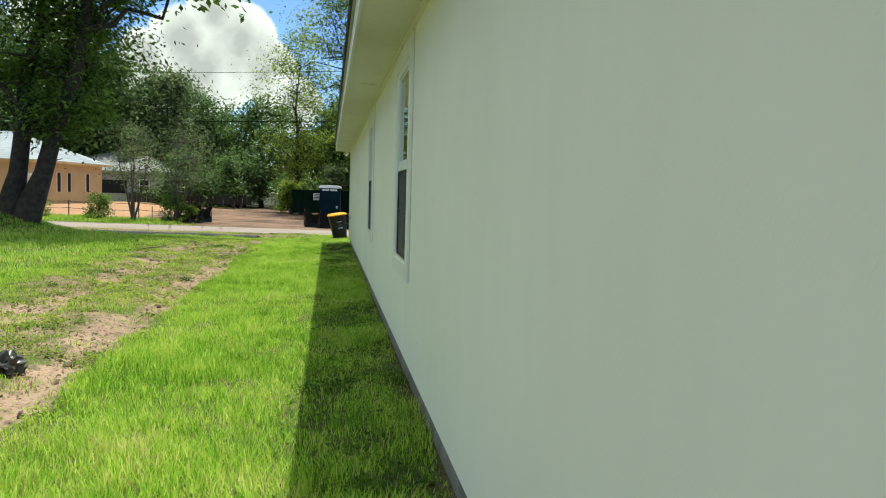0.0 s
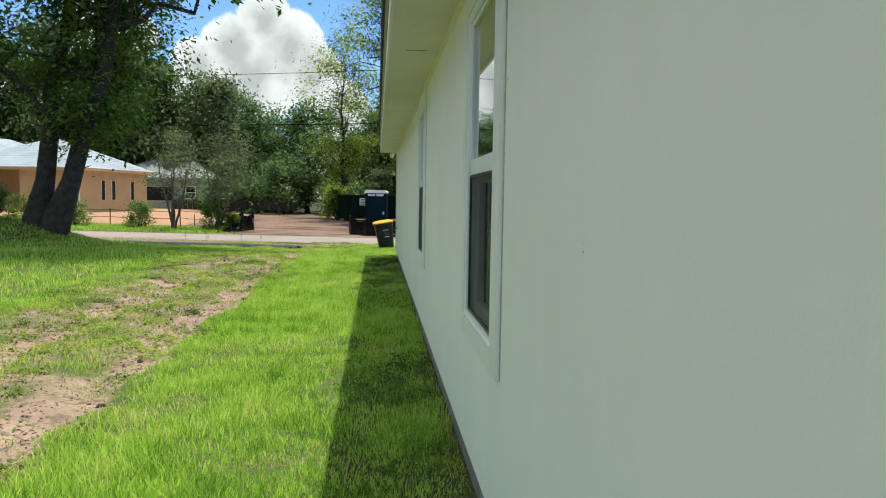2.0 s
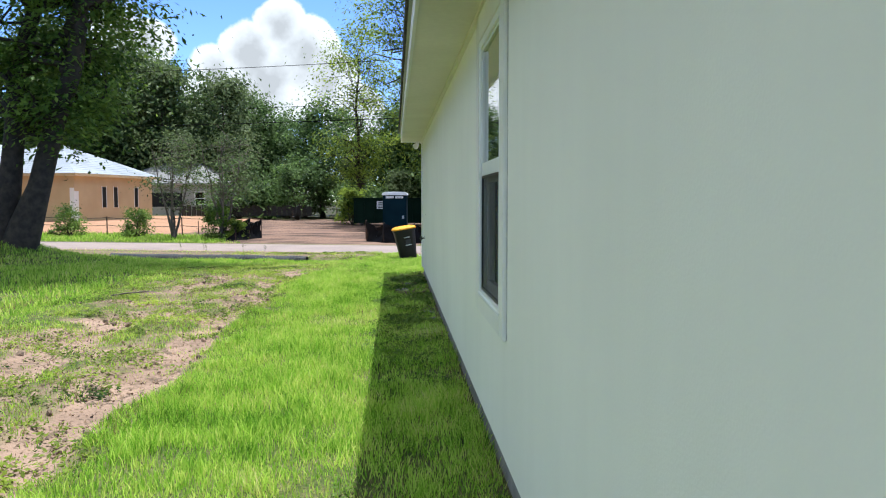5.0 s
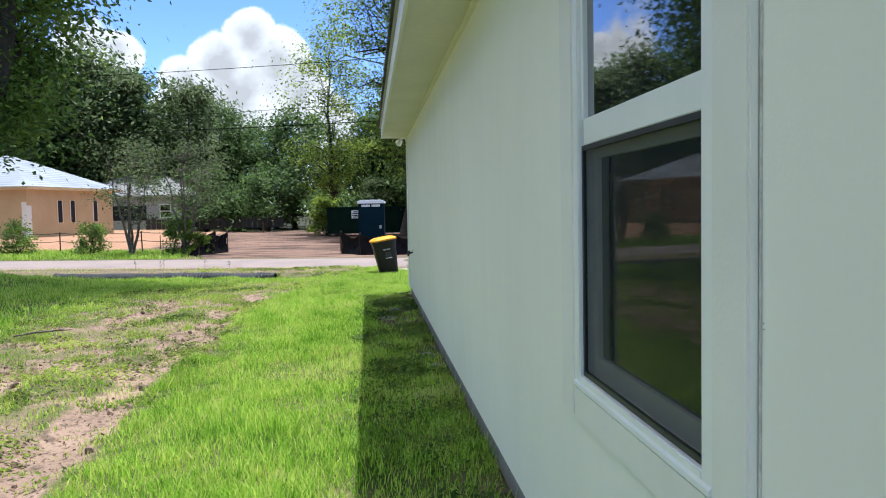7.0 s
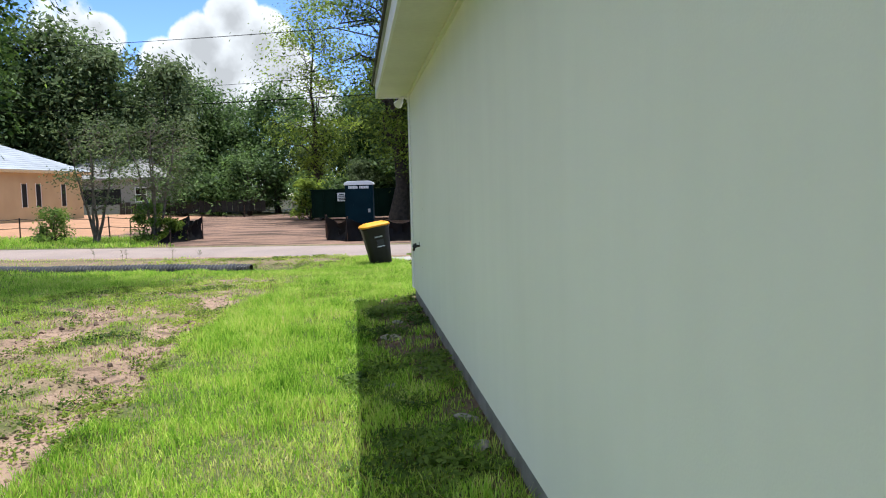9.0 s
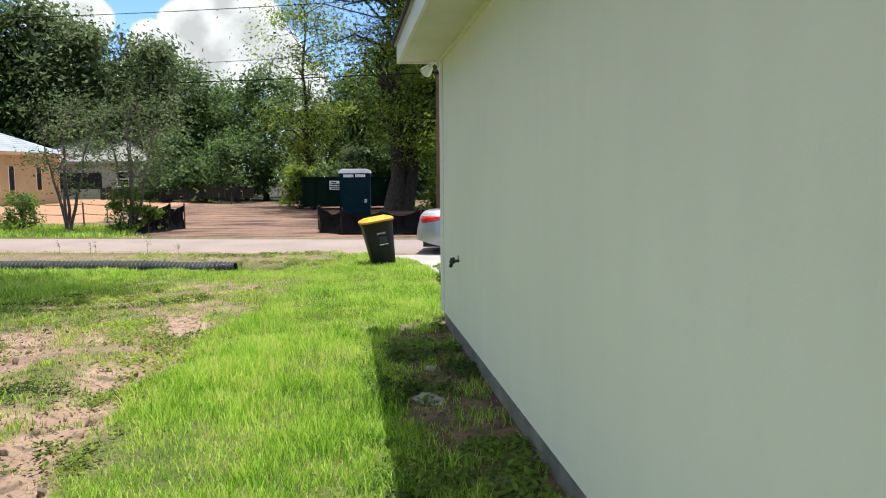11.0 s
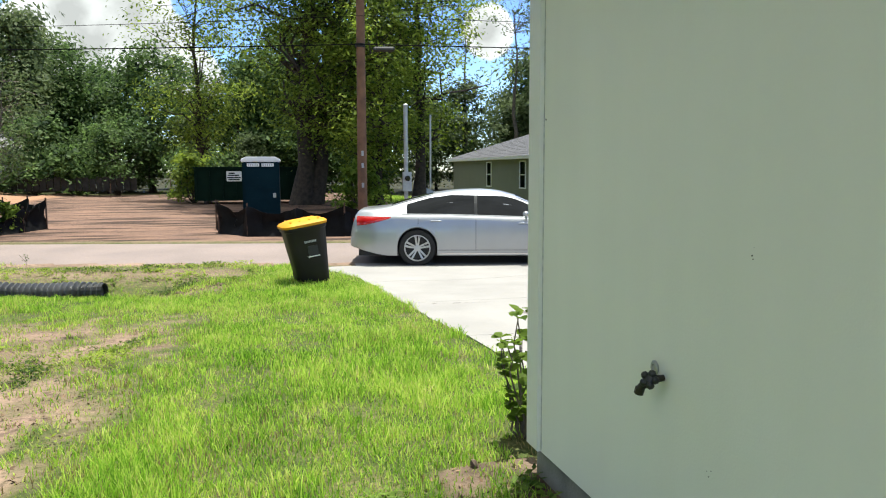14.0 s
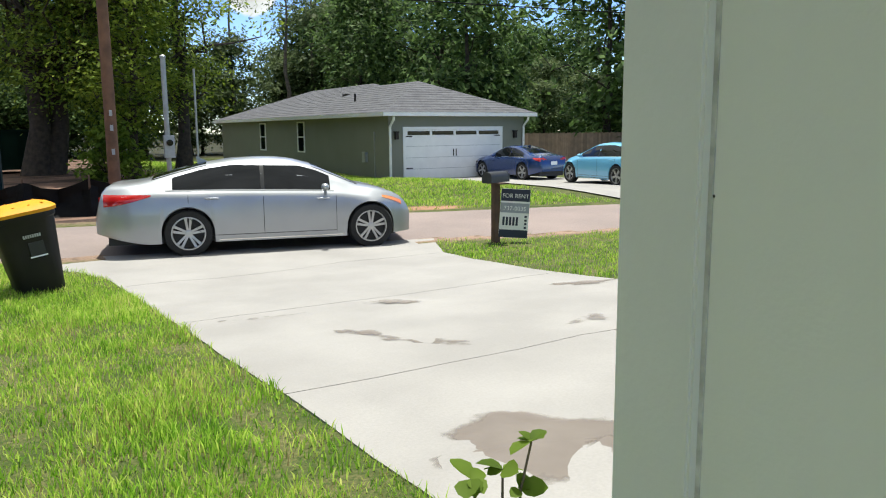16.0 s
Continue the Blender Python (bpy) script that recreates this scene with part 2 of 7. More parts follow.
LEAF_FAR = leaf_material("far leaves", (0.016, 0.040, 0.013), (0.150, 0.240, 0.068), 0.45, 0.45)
LEAF_BRIGHT = leaf_material("leaves coloured as sunlit", (0.026, 0.062, 0.010), (0.34, 0.44, 0.06), 0.5, 0.55)
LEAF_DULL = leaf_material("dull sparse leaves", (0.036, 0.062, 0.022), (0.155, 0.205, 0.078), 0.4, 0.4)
GRASS = grass_material()
DRY_GRASS = leaf_material("dry straw blades", (0.22, 0.17, 0.07), (0.46, 0.38, 0.19), 0.5, 0.4)
LEAF_MID = leaf_material("leaves coloured as half sunlit", (0.06, 0.115, 0.014), (0.22, 0.32, 0.045), 0.4, 0.6)
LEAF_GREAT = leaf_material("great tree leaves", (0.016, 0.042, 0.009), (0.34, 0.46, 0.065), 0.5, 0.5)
BLACK_FABRIC = material("black silt fabric", (0.004, 0.004, 0.0045), (0.008, 0.008, 0.009), 4.0, 0.6, bump=0.5, bump_scale=14, spec=0.12)
BLACK_PLASTIC = material("black plastic", (0.014, 0.015, 0.016), (0.022, 0.023, 0.024), 5.0, 0.45)
PIPE_PLASTIC = material("grey-black corrugated plastic", (0.060, 0.063, 0.068), (0.10, 0.10, 0.105), 3.0, 0.28)
BIN_BODY = material("charcoal bin plastic", (0.012, 0.0105, 0.009), (0.017, 0.015, 0.013), 3.0, 0.55, bump=0.1, spec=0.3)
BIN_LID = material("yellow bin plastic", (0.70, 0.31, 0.010), (0.60, 0.255, 0.009), 3.0, 0.6, spec=0.25)
LOO_BLUE = material("dark blue plastic", (0.002, 0.014, 0.022), (0.003, 0.018, 0.027), 2.0, 0.75, spec=0.08)
LOO_WHITE = material("white plastic roof", (0.78, 0.80, 0.82), (0.70, 0.72, 0.75), 3.0, 0.5)
DUMP_GREEN = material("dark green steel", (0.003, 0.012, 0.007), (0.005, 0.017, 0.010), 2.0, 0.75, spec=0.08)
RUST_DARK = material("dark metal", (0.02, 0.02, 0.02), (0.04, 0.03, 0.025), 8.0, 0.6, metal=0.5)
CAR_SILVER = material("silver car paint", (0.37, 0.385, 0.41), (0.345, 0.36, 0.385), 2.0, 0.40, metal=0.65, coat=0.7)
CAR_BLUE = material("dark blue car paint", (0.006, 0.030, 0.13), (0.008, 0.034, 0.15), 2.0, 0.25, metal=0.3, coat=1.0)
CAR_SKY = material("light blue car paint", (0.15, 0.44, 0.66), (0.14, 0.42, 0.64), 2.0, 0.3, coat=1.0)
CAR_GLASS = material("tinted car glass", (0.005, 0.006, 0.007), (0.007, 0.008, 0.010), 2.0, 0.05, spec=0.4)
TYRE = material("tyre rubber", (0.012, 0.012, 0.012), (0.018, 0.018, 0.018), 20.0, 0.85)
ALLOY = material("alloy wheel", (0.50, 0.50, 0.51), (0.42, 0.42, 0.43), 5.0, 0.38, metal=0.9)
DARK_GAP_FLOOR = material("dark wheel gap shade and floor pan", (0.02, 0.02, 0.022), None, 5.0, 0.6)
CHROME = material("chrome trim", (0.80, 0.80, 0.80), None, 5.0, 0.12, metal=1.0)
TAIL_RED = material("red lamp lens", (0.50, 0.012, 0.015), (0.42, 0.01, 0.012), 8.0, 0.15, coat=1.0)
LAMP_CLEAR = material("clear lamp lens", (0.70, 0.66, 0.60), None, 8.0, 0.1, coat=1.0)
LAMP_AMBER = material("amber lamp lens", (0.75, 0.22, 0.06), None, 8.0, 0.15, coat=1.0)
WHITE_PAINT = material("white paint", (0.80, 0.80, 0.79), (0.75, 0.75, 0.74), 3.0, 0.5)
GREY_METAL = material("galvanised metal", (0.42, 0.43, 0.43), (0.34, 0.35, 0.35), 6.0, 0.45, metal=0.6)
NAVY = material("navy sign print", (0.020, 0.026, 0.055), None, 5.0, 0.5)
SIGN_GREY = material("grey sign print", (0.30, 0.32, 0.36), None, 5.0, 0.5)
WOOD = material("brown post wood", (0.12, 0.07, 0.045), (0.07, 0.042, 0.03), 5.0, 0.85, bump=0.5)
FENCE_WOOD = material("cedar fence wood", (0.30, 0.20, 0.13), (0.22, 0.15, 0.10), 3.0, 0.85, rand=0.2)
MIRROR_PANE = material("window pane", (0.015, 0.018, 0.018), None, 2.0, 0.02, spec=1.0, coat=1.0)
# for flat sheets that paint the shade inside openings on solid walls
OPENING_SHADE = material("black opening shade", (0.012, 0.012, 0.012), None, 2.0, 0.9)
BRASS_DARK = material("dark tarnished brass", (0.035, 0.032, 0.028), (0.06, 0.05, 0.035), 30.0, 0.45, metal=0.6)
SHADE_STAIN = material("grey painted shade and stain", (0.60, 0.59, 0.54), (0.46, 0.45, 0.41), 14.0, 0.8, fine=40, spread=0.2)
WIRE = material("dull black cable", (0.012, 0.012, 0.013), None, 5.0, 1.0, spec=0.05)
OLD_BOARD = material("old grey board", (0.040, 0.038, 0.034), (0.024, 0.023, 0.021), 4.0, 0.9, bump=0.4)
BURLAP = material("dark bag plastic", (0.02, 0.02, 0.022), (0.05, 0.05, 0.055), 6.0, 0.35)

# ---- building helpers ----


def link_mesh(name, me, mat, parent=None, label=""):
    if mat is not None:
        me.materials.append(mat)
    ob = new(name, me)
    if parent is not None:
        ob.parent = parent
    if label:
        ob["label"] = label
    return ob


def part(name, bm, mat, parent=None, label="", smooth=False, bevel=0.0):
    """One bmesh as one mesh object, under a thing or a part."""
    if bevel:
        bmesh.ops.bevel(bm, geom=list(bm.edges), offset=bevel, segments=2, affect="EDGES", clamp_overlap=True)
    me = bpy.data.meshes.new(name)
    bmesh.ops.recalc_face_normals(bm, faces=bm.faces)
    bm.to_mesh(me)
    bm.free()
    if smooth:
        me.polygons.foreach_set("use_smooth", [True] * len(me.polygons))
        me.set_sharp_from_angle(angle=radians(38))
    return link_mesh(name, me, mat, parent, label)


def thing(name, m, label, category, group="", kind=""):
    ob = new(name)
    ob.matrix_world = m
    ob.empty_display_size = 0.2
    return tagged(ob, label, category, group, kind)


def box(x0, x1, y0, y1, z0, z1, bm=None):
    bm = bm or bmesh.new()
    bmesh.ops.create_cube(bm, size=1, matrix=Matrix.LocRotScale(((x0 + x1) / 2, (y0 + y1) / 2, (z0 + z1) / 2), None, (x1 - x0, y1 - y0, z1 - z0)))
    return bm


def tube(points, radii, seg=8, bm=None, cap=True):
    """A tube along points, with a radius at each."""
    bm = bm or bmesh.new()
    pts = [Vector(p) for p in points]
    rings = []
    for i, p in enumerate(pts):
        d = (pts[min(i + 1, len(pts) - 1)] - pts[max(i - 1, 0)]).normalized()
        side = d.cross(Vector((0.31, 0.95, 0.05)) if abs(d.y) < 0.9 else Vector((1, 0, 0))).normalized()
        up = d.cross(side)
        r = radii[i] if hasattr(radii, "__len__") else radii
        rings.append([bm.verts.new(p + r * (math.cos(a) * side + math.sin(a) * up)) for a in (2 * math.pi * k / seg for k in range(seg))])
    for a, b in zip(rings, rings[1:]):
        for k in range(seg):
            bm.faces.new((a[k], a[(k + 1) % seg], b[(k + 1) % seg], b[k]))
    if cap:
        bm.faces.new(rings[0])
        bm.faces.new(list(reversed(rings[-1])))
    return bm


def prism(poly, axis, a, b, bm=None):
    """A polygon (u, v) swept from a to b along an axis: x takes (y, z), y takes (x, z), z takes (x, y)."""
    bm = bm or bmesh.new()

    def at(u, v, w):
        return {"x": (w, u, v), "y": (u, w, v), "z": (u, v, w)}[axis]
    lo = [bm.verts.new(at(u, v, a)) for u, v in poly]
    hi = [bm.verts.new(at(u, v, b)) for u, v in poly]
    bm.faces.new(lo)
    bm.faces.new(list(reversed(hi)))
    n = len(poly)
    for i in range(n):
        bm.faces.new((lo[i], lo[(i + 1) % n], hi[(i + 1) % n], hi[i]))
    return bm


def lathe(profile, seg=20, bm=None, m=None):
    """A profile of (radius, height) turned round z."""
    bm = bm or bmesh.new()
    rings = []
    for r, z in profile:
        ring = []
        for k in range(seg):
            a = 2 * math.pi * k / seg
            p = Vector((r * math.cos(a), r * math.sin(a), z))
            ring.append(bm.verts.new(m @ p if m else p))
        rings.append(ring)
    for a, b in zip(rings, rings[1:]):
        for k in range(seg):
            bm.faces.new((a[k], a[(k + 1) % seg], b[(k + 1) % seg], b[k]))
    bm.faces.new(list(reversed(rings[0])))
    bm.faces.new(rings[-1])
    return bm


def mesh_np(name, verts, faces):
    """A mesh from arrays: n x 3 vertices and m x k faces."""
    me = bpy.data.meshes.new(name)
    k = faces.shape[1]
    me.vertices.add(len(verts))
    me.vertices.foreach_set("co", np.ascontiguousarray(verts, dtype=np.float32).ravel())
    me.loops.add(faces.size)
    me.loops.foreach_set("vertex_index", np.ascontiguousarray(faces, dtype=np.int32).ravel())
    me.polygons.add(len(faces))
    me.polygons.foreach_set("loop_start", np.arange(0, faces.size, k, dtype=np.int32))
    me.update(calc_edges=True)
    return me


def cut_wall(name, x0, x1, y0, y1, z0, z1, holes, mat):
    """A wall in the y-z plane with thickness x0..x1 and rectangular holes (ya, yb, za, zb) through it."""
    bm = bmesh.new()
    ys = sorted({y0, y1, *[h[0] for h in holes], *[h[1] for h in holes]})
    zs = sorted({z0, z1, *[h[2] for h in holes], *[h[3] for h in holes]})
    for ya, yb in zip(ys, ys[1:]):
        for za, zb in zip(zs, zs[1:]):
            cy, cz = (ya + yb) / 2, (za + zb) / 2
            if any(h[0] < cy < h[1] and h[2] < cz < h[3] for h in holes):
                continue
            box(x0, x1, ya, yb, za, zb, bm)
    bmesh.ops.remove_doubles(bm, verts=bm.verts, dist=1e-4)
    seen = {}
    for f in list(bm.faces):
        key = tuple(round(c, 3) for c in f.calc_center_median())
        seen.setdefault(key, []).append(f)
    bmesh.ops.delete(bm, geom=[f for fs in seen.values() if len(fs) > 1 for f in fs], context="FACES")
    return part(name, bm, mat)

# ---- ground, road, drive ----


def smooth01(v):
    v = np.clip(v, 0.0, 1.0)
    return v * v * (3 - 2 * v)


def road_s(x, y):
    """Distance past the road's near edge, across the road."""
    return (y - (30.0 - 0.26 * x)) / 1.033


def wavy(x, y, f, seed=0.0):
    return (np.sin(x * f * 1.3 + y * f * 0.7 + seed) + np.sin(x * f * -0.6 + y * f * 1.7 + seed * 2.1) + np.sin(x * f * 2.3 - y * f * 1.1 + seed * 0.7)) / 3.0


def vnoise(x, y, f, seed=0):
    """Smooth value noise, 0 to 1, at f cells a metre."""
    x, y = np.asarray(x, dtype=float) * f + 37.0 * seed + 1000, np.asarray(y, dtype=float) * f + 91.0 * seed + 1000
    i, j = np.floor(x), np.floor(y)
    u, v = smooth01(x - i), smooth01(y - j)

    def cell(a, c):
        q = np.sin(a * 127.1 + c * 311.7 + seed * 74.7) * 43758.5453
        return q - np.floor(q)
    return (cell(i, j) * (1 - u) + cell(i + 1, j) * u) * (1 - v) + (cell(i, j + 1) * (1 - u) + cell(i + 1, j + 1) * u) * v


def height(x, y):
    x, y = np.asarray(x, dtype=float), np.asarray(y, dtype=float)
    s = road_s(x, y)
    z = -0.40 * smooth01((y - 17.5) / 10.0)
    z = z - 0.24 * np.exp(-((s + 3.0) / 0.8) ** 2) * smooth01((-1.6 - x) / 1.2)
    trail = smooth01((-1.9 - x) / 0.4) * smooth01((x + 5.2) / 0.5) * (1 - smooth01((y - 17.5) / 3.0))
    z = z + trail * (0.045 * (vnoise(x, y, 2.6, 21) - 0.5) + 0.040 * (vnoise(x, y, 6.5, 22) - 0.5))
    z = z - trail * (0.05 * np.exp(-((x + 2.60) / 0.22) ** 4) + 0.05 * np.exp(-((x + 3.87) / 0.36) ** 4))
    # rise round the foot of the big tree
    z = z + 0.98 * np.exp(-((x + 12.7) / 2.4) ** 2 - ((y - 25.6) / 2.2) ** 2)
    z = z + 0.02 * wavy(x, y, 1.1) * (s < -0.5) + 0.012 * wavy(x, y, 4.3, 1.0) * (s < -0.8)
    near_house = smooth01((x + 0.5) / 0.4) * (y < 18.3)
    z = z * (1 - near_house) + 0.03 * near_house
    # sand pad of the unfinished house, and the lot's gentle rise
    z = z + 0.55 * smooth01((y - 44.0) / 8.0) * smooth01((-10.0 - x) / 8.0)
    z = z + 0.18 * smooth01((y - 44.0) / 12.0) * (x > -13)
    z = z + 0.30 * np.exp(-((x - 12.6) / 2.6) ** 2 - ((y - 40.5) / 4.5) ** 2)
    # lawn of the house across the road
    z = z - 0.22 * smooth01((y - 33.0) / 10.0) * smooth01((x - 7.5) / 3.0)
    return z


def dirt(x, y):
    """Bare soil of the wheel tracks, 0 to 1."""
    fade = 1 - smooth01((y - 18.2) / 3.0)
    wob = 0.09 * np.sin(y * 1.7) + 0.06 * np.sin(y * 4.3 + 1) + 0.16 * (vnoise(x, y, 3.0, 12) - 0.5)
    a = np.exp(-((x + 2.60 + 0.5 * wob) / 0.24) ** 6) * (0.62 + 0.6 * vnoise(x * 0.3, y, 0.9, 13))
    b = np.exp(-((x + 3.87 + wob) / 0.42) ** 4) * (0.55 + 0.65 * vnoise(x * 0.4, y, 0.7, 14))
    c = 0.50 * np.exp(-((x + 3.55) / 1.25) ** 6)
    dry = 0.46 * np.exp(-((x + 3.5 - 0.1 * (y - 20)) / 1.5) ** 6) * (1 - smooth01((y - 23.5) / 2.5))
    d = np.maximum(np.maximum(np.maximum(a, b), c) * fade, dry * smooth01((y - 15.0) / 3.0))
    d = d + (0.45 * (vnoise(x, y, 1.3, 3) - 0.5) + 0.70 * (vnoise(x, y, 4.2, 4) - 0.5)) * smooth01(d * 3)
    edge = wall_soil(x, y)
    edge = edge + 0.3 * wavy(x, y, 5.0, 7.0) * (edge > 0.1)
    return np.clip(np.maximum(d, edge), 0, 1)


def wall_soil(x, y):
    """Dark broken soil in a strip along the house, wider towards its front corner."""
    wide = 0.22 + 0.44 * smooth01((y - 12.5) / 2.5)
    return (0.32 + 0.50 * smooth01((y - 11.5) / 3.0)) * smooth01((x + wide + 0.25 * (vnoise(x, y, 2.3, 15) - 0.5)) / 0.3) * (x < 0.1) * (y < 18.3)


def ground_masks(x, y):
    s = road_s(x, y)
    weedy = np.exp(-((s + 1.4) / 1.0) ** 2) * smooth01((-0.6 - x) / 0.8) * 1.0
    weedy = np.maximum(weedy, 0.95 * np.exp(-((s - 5.0) / 0.9) ** 2) * smooth01((x + 9.5) / 1.5) * smooth01((9.0 - x) / 2.0))
    lot = smooth01((s - 4.3 - 0.3) / 0.6) * smooth01((x + 8.6 + 6.0 * smooth01((y - 42.5) / 3.0)) / 1.0) * smooth01((7.0 - x) / 1.5) * smooth01((74.0 - y) / 4.0)
    sand = smooth01((y - 45.0) / 2.0) * smooth01((-10.5 - x) / 3.0) * smooth01((72.0 - y) / 4.0)
    sand = np.maximum(sand, 0.9 * np.exp(-((s - 5.0) / 0.5) ** 2 - ((x - 8.6) / 1.1) ** 2))
    wood_shade = smooth01((y - 72.0) / 4.0)
    weedy = np.maximum(weedy, 1.5 * np.exp(-((x + 2.1) / 0.7) ** 2 - ((y - 27.1) / 0.5) ** 2))
    weedy = np.maximum(weedy, 1.6 * np.exp(-((s + 0.1) / 0.4) ** 2))
    return np.maximum(dirt(x, y), weedy * 0.6), lot, sand, wood_shade


def ground_material():
    m = bpy.data.materials.new("lawn, dirt and sand")
    m.use_nodes = True
    nt = m.node_tree
    b = nt.nodes["Principled BSDF"]
    b.inputs["Roughness"].default_value = 0.95
    b.inputs["Specular IOR Level"].default_value = 0.2
    co = nt.nodes.new("ShaderNodeTexCoord")

    def tex(scale, detail=6.0):
        n = nt.nodes.new("ShaderNodeTexNoise")
        n.inputs["Scale"].default_value, n.inputs["Detail"].default_value = scale, detail
        nt.links.new(co.outputs["Object"], n.inputs["Vector"])
        return n.outputs["Fac"]

    def rng(v, a, c, lo=0.0, hi=1.0):
        n = nt.nodes.new("ShaderNodeMapRange")
        for k, q in zip(("From Min", "From Max", "To Min", "To Max"), (a, c, lo, hi)):
            n.inputs[k].default_value = q
        nt.links.new(v, n.inputs["Value"])
        return n.outputs[0]

    def blend(f, a, c):
        n = nt.nodes.new("ShaderNodeMix")
        n.data_type = "RGBA"
        nt.links.new(f, n.inputs["Factor"])
        for k, q in (("A", a), ("B", c)):
            if isinstance(q, tuple):
                n.inputs[k].default_value = (*q, 1)
            else:
                nt.links.new(q, n.inputs[k])
        return n.outputs["Result"]

    def attr(name):
        n = nt.nodes.new("ShaderNodeAttribute")
        n.attribute_name = name
        return n.outputs["Fac"]

    def add(a, c, k):
        n = nt.nodes.new("ShaderNodeMath")
        n.operation = "MULTIPLY_ADD"
        nt.links.new(c, n.inputs[0])
        n.inputs[1].default_value = k
        nt.links.new(a, n.inputs[2])
        return n.outputs[0]

    grass = blend(rng(tex(3.0), 0.35, 0.65), (0.060, 0.080, 0.020), (0.15, 0.135, 0.060))
    grass = blend(rng(tex(45.0), 0.35, 0.7), grass, (0.030, 0.055, 0.010))
    soil = blend(rng(tex(1.3), 0.35, 0.65), (0.30, 0.208, 0.155), (0.205, 0.14, 0.104))
    soil = blend(rng(tex(7.0, 9.0), 0.54, 0.66), soil, (0.12, 0.085, 0.062))
    soil = blend(rng(tex(30.0), 0.55, 0.72), soil, (0.070, 0.050, 0.038))
    # darker brown soil in the strip along the wall, wider towards the corner
    umber = blend(rng(tex(8.0, 8.0), 0.4, 0.6), (0.085, 0.062, 0.044), (0.16, 0.115, 0.082))
    soil = blend(attr("umber"), soil, umber)
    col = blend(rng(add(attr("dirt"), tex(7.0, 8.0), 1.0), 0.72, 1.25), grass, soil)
    # dark streaks: tree shadows and ruts put into the lot's colour
    long_way = nt.nodes.new("ShaderNodeMapping")
    long_way.inputs["Scale"].default_value = (0.22, 1.0, 1.0)
    nt.links.new(co.outputs["Object"], long_way.inputs["Vector"])
    shade_rut_tex = nt.nodes.new("ShaderNodeTexNoise")
    shade_rut_tex.inputs["Scale"].default_value, shade_rut_tex.inputs["Detail"].default_value = 1.6, 8.0
    nt.links.new(long_way.outputs[0], shade_rut_tex.inputs["Vector"])
    lot = blend(rng(tex(0.5), 0.35, 0.65), (0.225, 0.138, 0.102), (0.155, 0.098, 0.075))
    lot = blend(rng(shade_rut_tex.outputs["Fac"], 0.49, 0.58), lot, (0.050, 0.033, 0.026))
    lot = blend(rng(tex(6.0), 0.55, 0.7), lot, (0.095, 0.062, 0.048))
    col = blend(rng(add(attr("lot"), tex(2.0), 0.8), 0.75, 1.0), col, lot)
    sand = blend(rng(tex(0.8), 0.3, 0.7), (0.34, 0.195, 0.12), (0.27, 0.155, 0.098))
    col = blend(rng(add(attr("sand"), tex(2.0), 0.6), 0.6, 0.9), col, sand)
    # dark woodland floor, with the shade under its trees put into the colour
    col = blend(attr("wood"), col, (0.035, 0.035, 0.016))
    nt.links.new(col, b.inputs["Base Color"])
    bp = nt.nodes.new("ShaderNodeBump")
    bp.inputs["Strength"].default_value, bp.inputs["Distance"].default_value = 0.9, 0.04
    nt.links.new(tex(14.0, 10.0), bp.inputs["Height"])
    nt.links.new(bp.outputs[0], b.inputs["Normal"])
    return m


def spaced(lo, hi, step, outer_lo, outer_hi):
    return np.array(list(outer_lo) + list(np.arange(lo, hi + 1e-6, step)) + list(outer_hi))


def build_ground():
    fine = list(np.arange(-5.28, 0.3, 0.075))
    xs = spaced(-20, 13, 0.22, (-600, -300, -150, -80, -55, -42, -34, -28, -24, -22), (14, 15.5, 18, 21, 25, 30, 38, 50, 80, 150, 300, 600))
    ys = spaced(-6, 46, 0.22, (-400, -150, -60, -30, -16, -10), (47, 48.5, 50, 52, 54, 57, 60, 64, 68, 72, 74, 76, 80, 90, 110, 160, 300, 700))
    xs = np.array(sorted([q for q in xs if not -5.3 < q < 0.32] + fine))
    ys = np.array(sorted([q for q in ys if not 1.0 < q < 20.0] + list(np.arange(1.0, 20.0, 0.085))))
    X, Y = np.meshgrid(xs, ys)
    Z = height(X, Y)
    s = road_s(X, Y)
    under = (s > 0.15) & (s < 4.25)
    Z = np.where(under, Z - 0.05, Z)
    drive = (X > 0.92) & (X < 5.15) & (Y > 18.2) & (s < 0.3)
    Z = np.where(drive, Z - 0.05, Z)
    v = np.stack([X.ravel(), Y.ravel(), Z.ravel()], 1)
    nx, ny = len(xs), len(ys)
    i = (np.arange(ny - 1)[:, None] * nx + np.arange(nx - 1)[None]).ravel()
    f = np.stack([i, i + 1, i + nx + 1, i + nx], 1)
    me = mesh_np("ground", v, f)
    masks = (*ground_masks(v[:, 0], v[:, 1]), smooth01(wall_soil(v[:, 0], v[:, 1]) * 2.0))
    for name, vals in zip(("dirt", "lot", "sand", "wood", "umber"), masks):
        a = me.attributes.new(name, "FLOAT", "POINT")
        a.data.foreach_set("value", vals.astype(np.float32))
    me.polygons.foreach_set("use_smooth", [True] * len(me.polygons))
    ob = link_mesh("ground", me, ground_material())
    tagged(ob, "grassy ground with tyre tracks, sandy soil and a bare building lot", "ground", kind="structure")


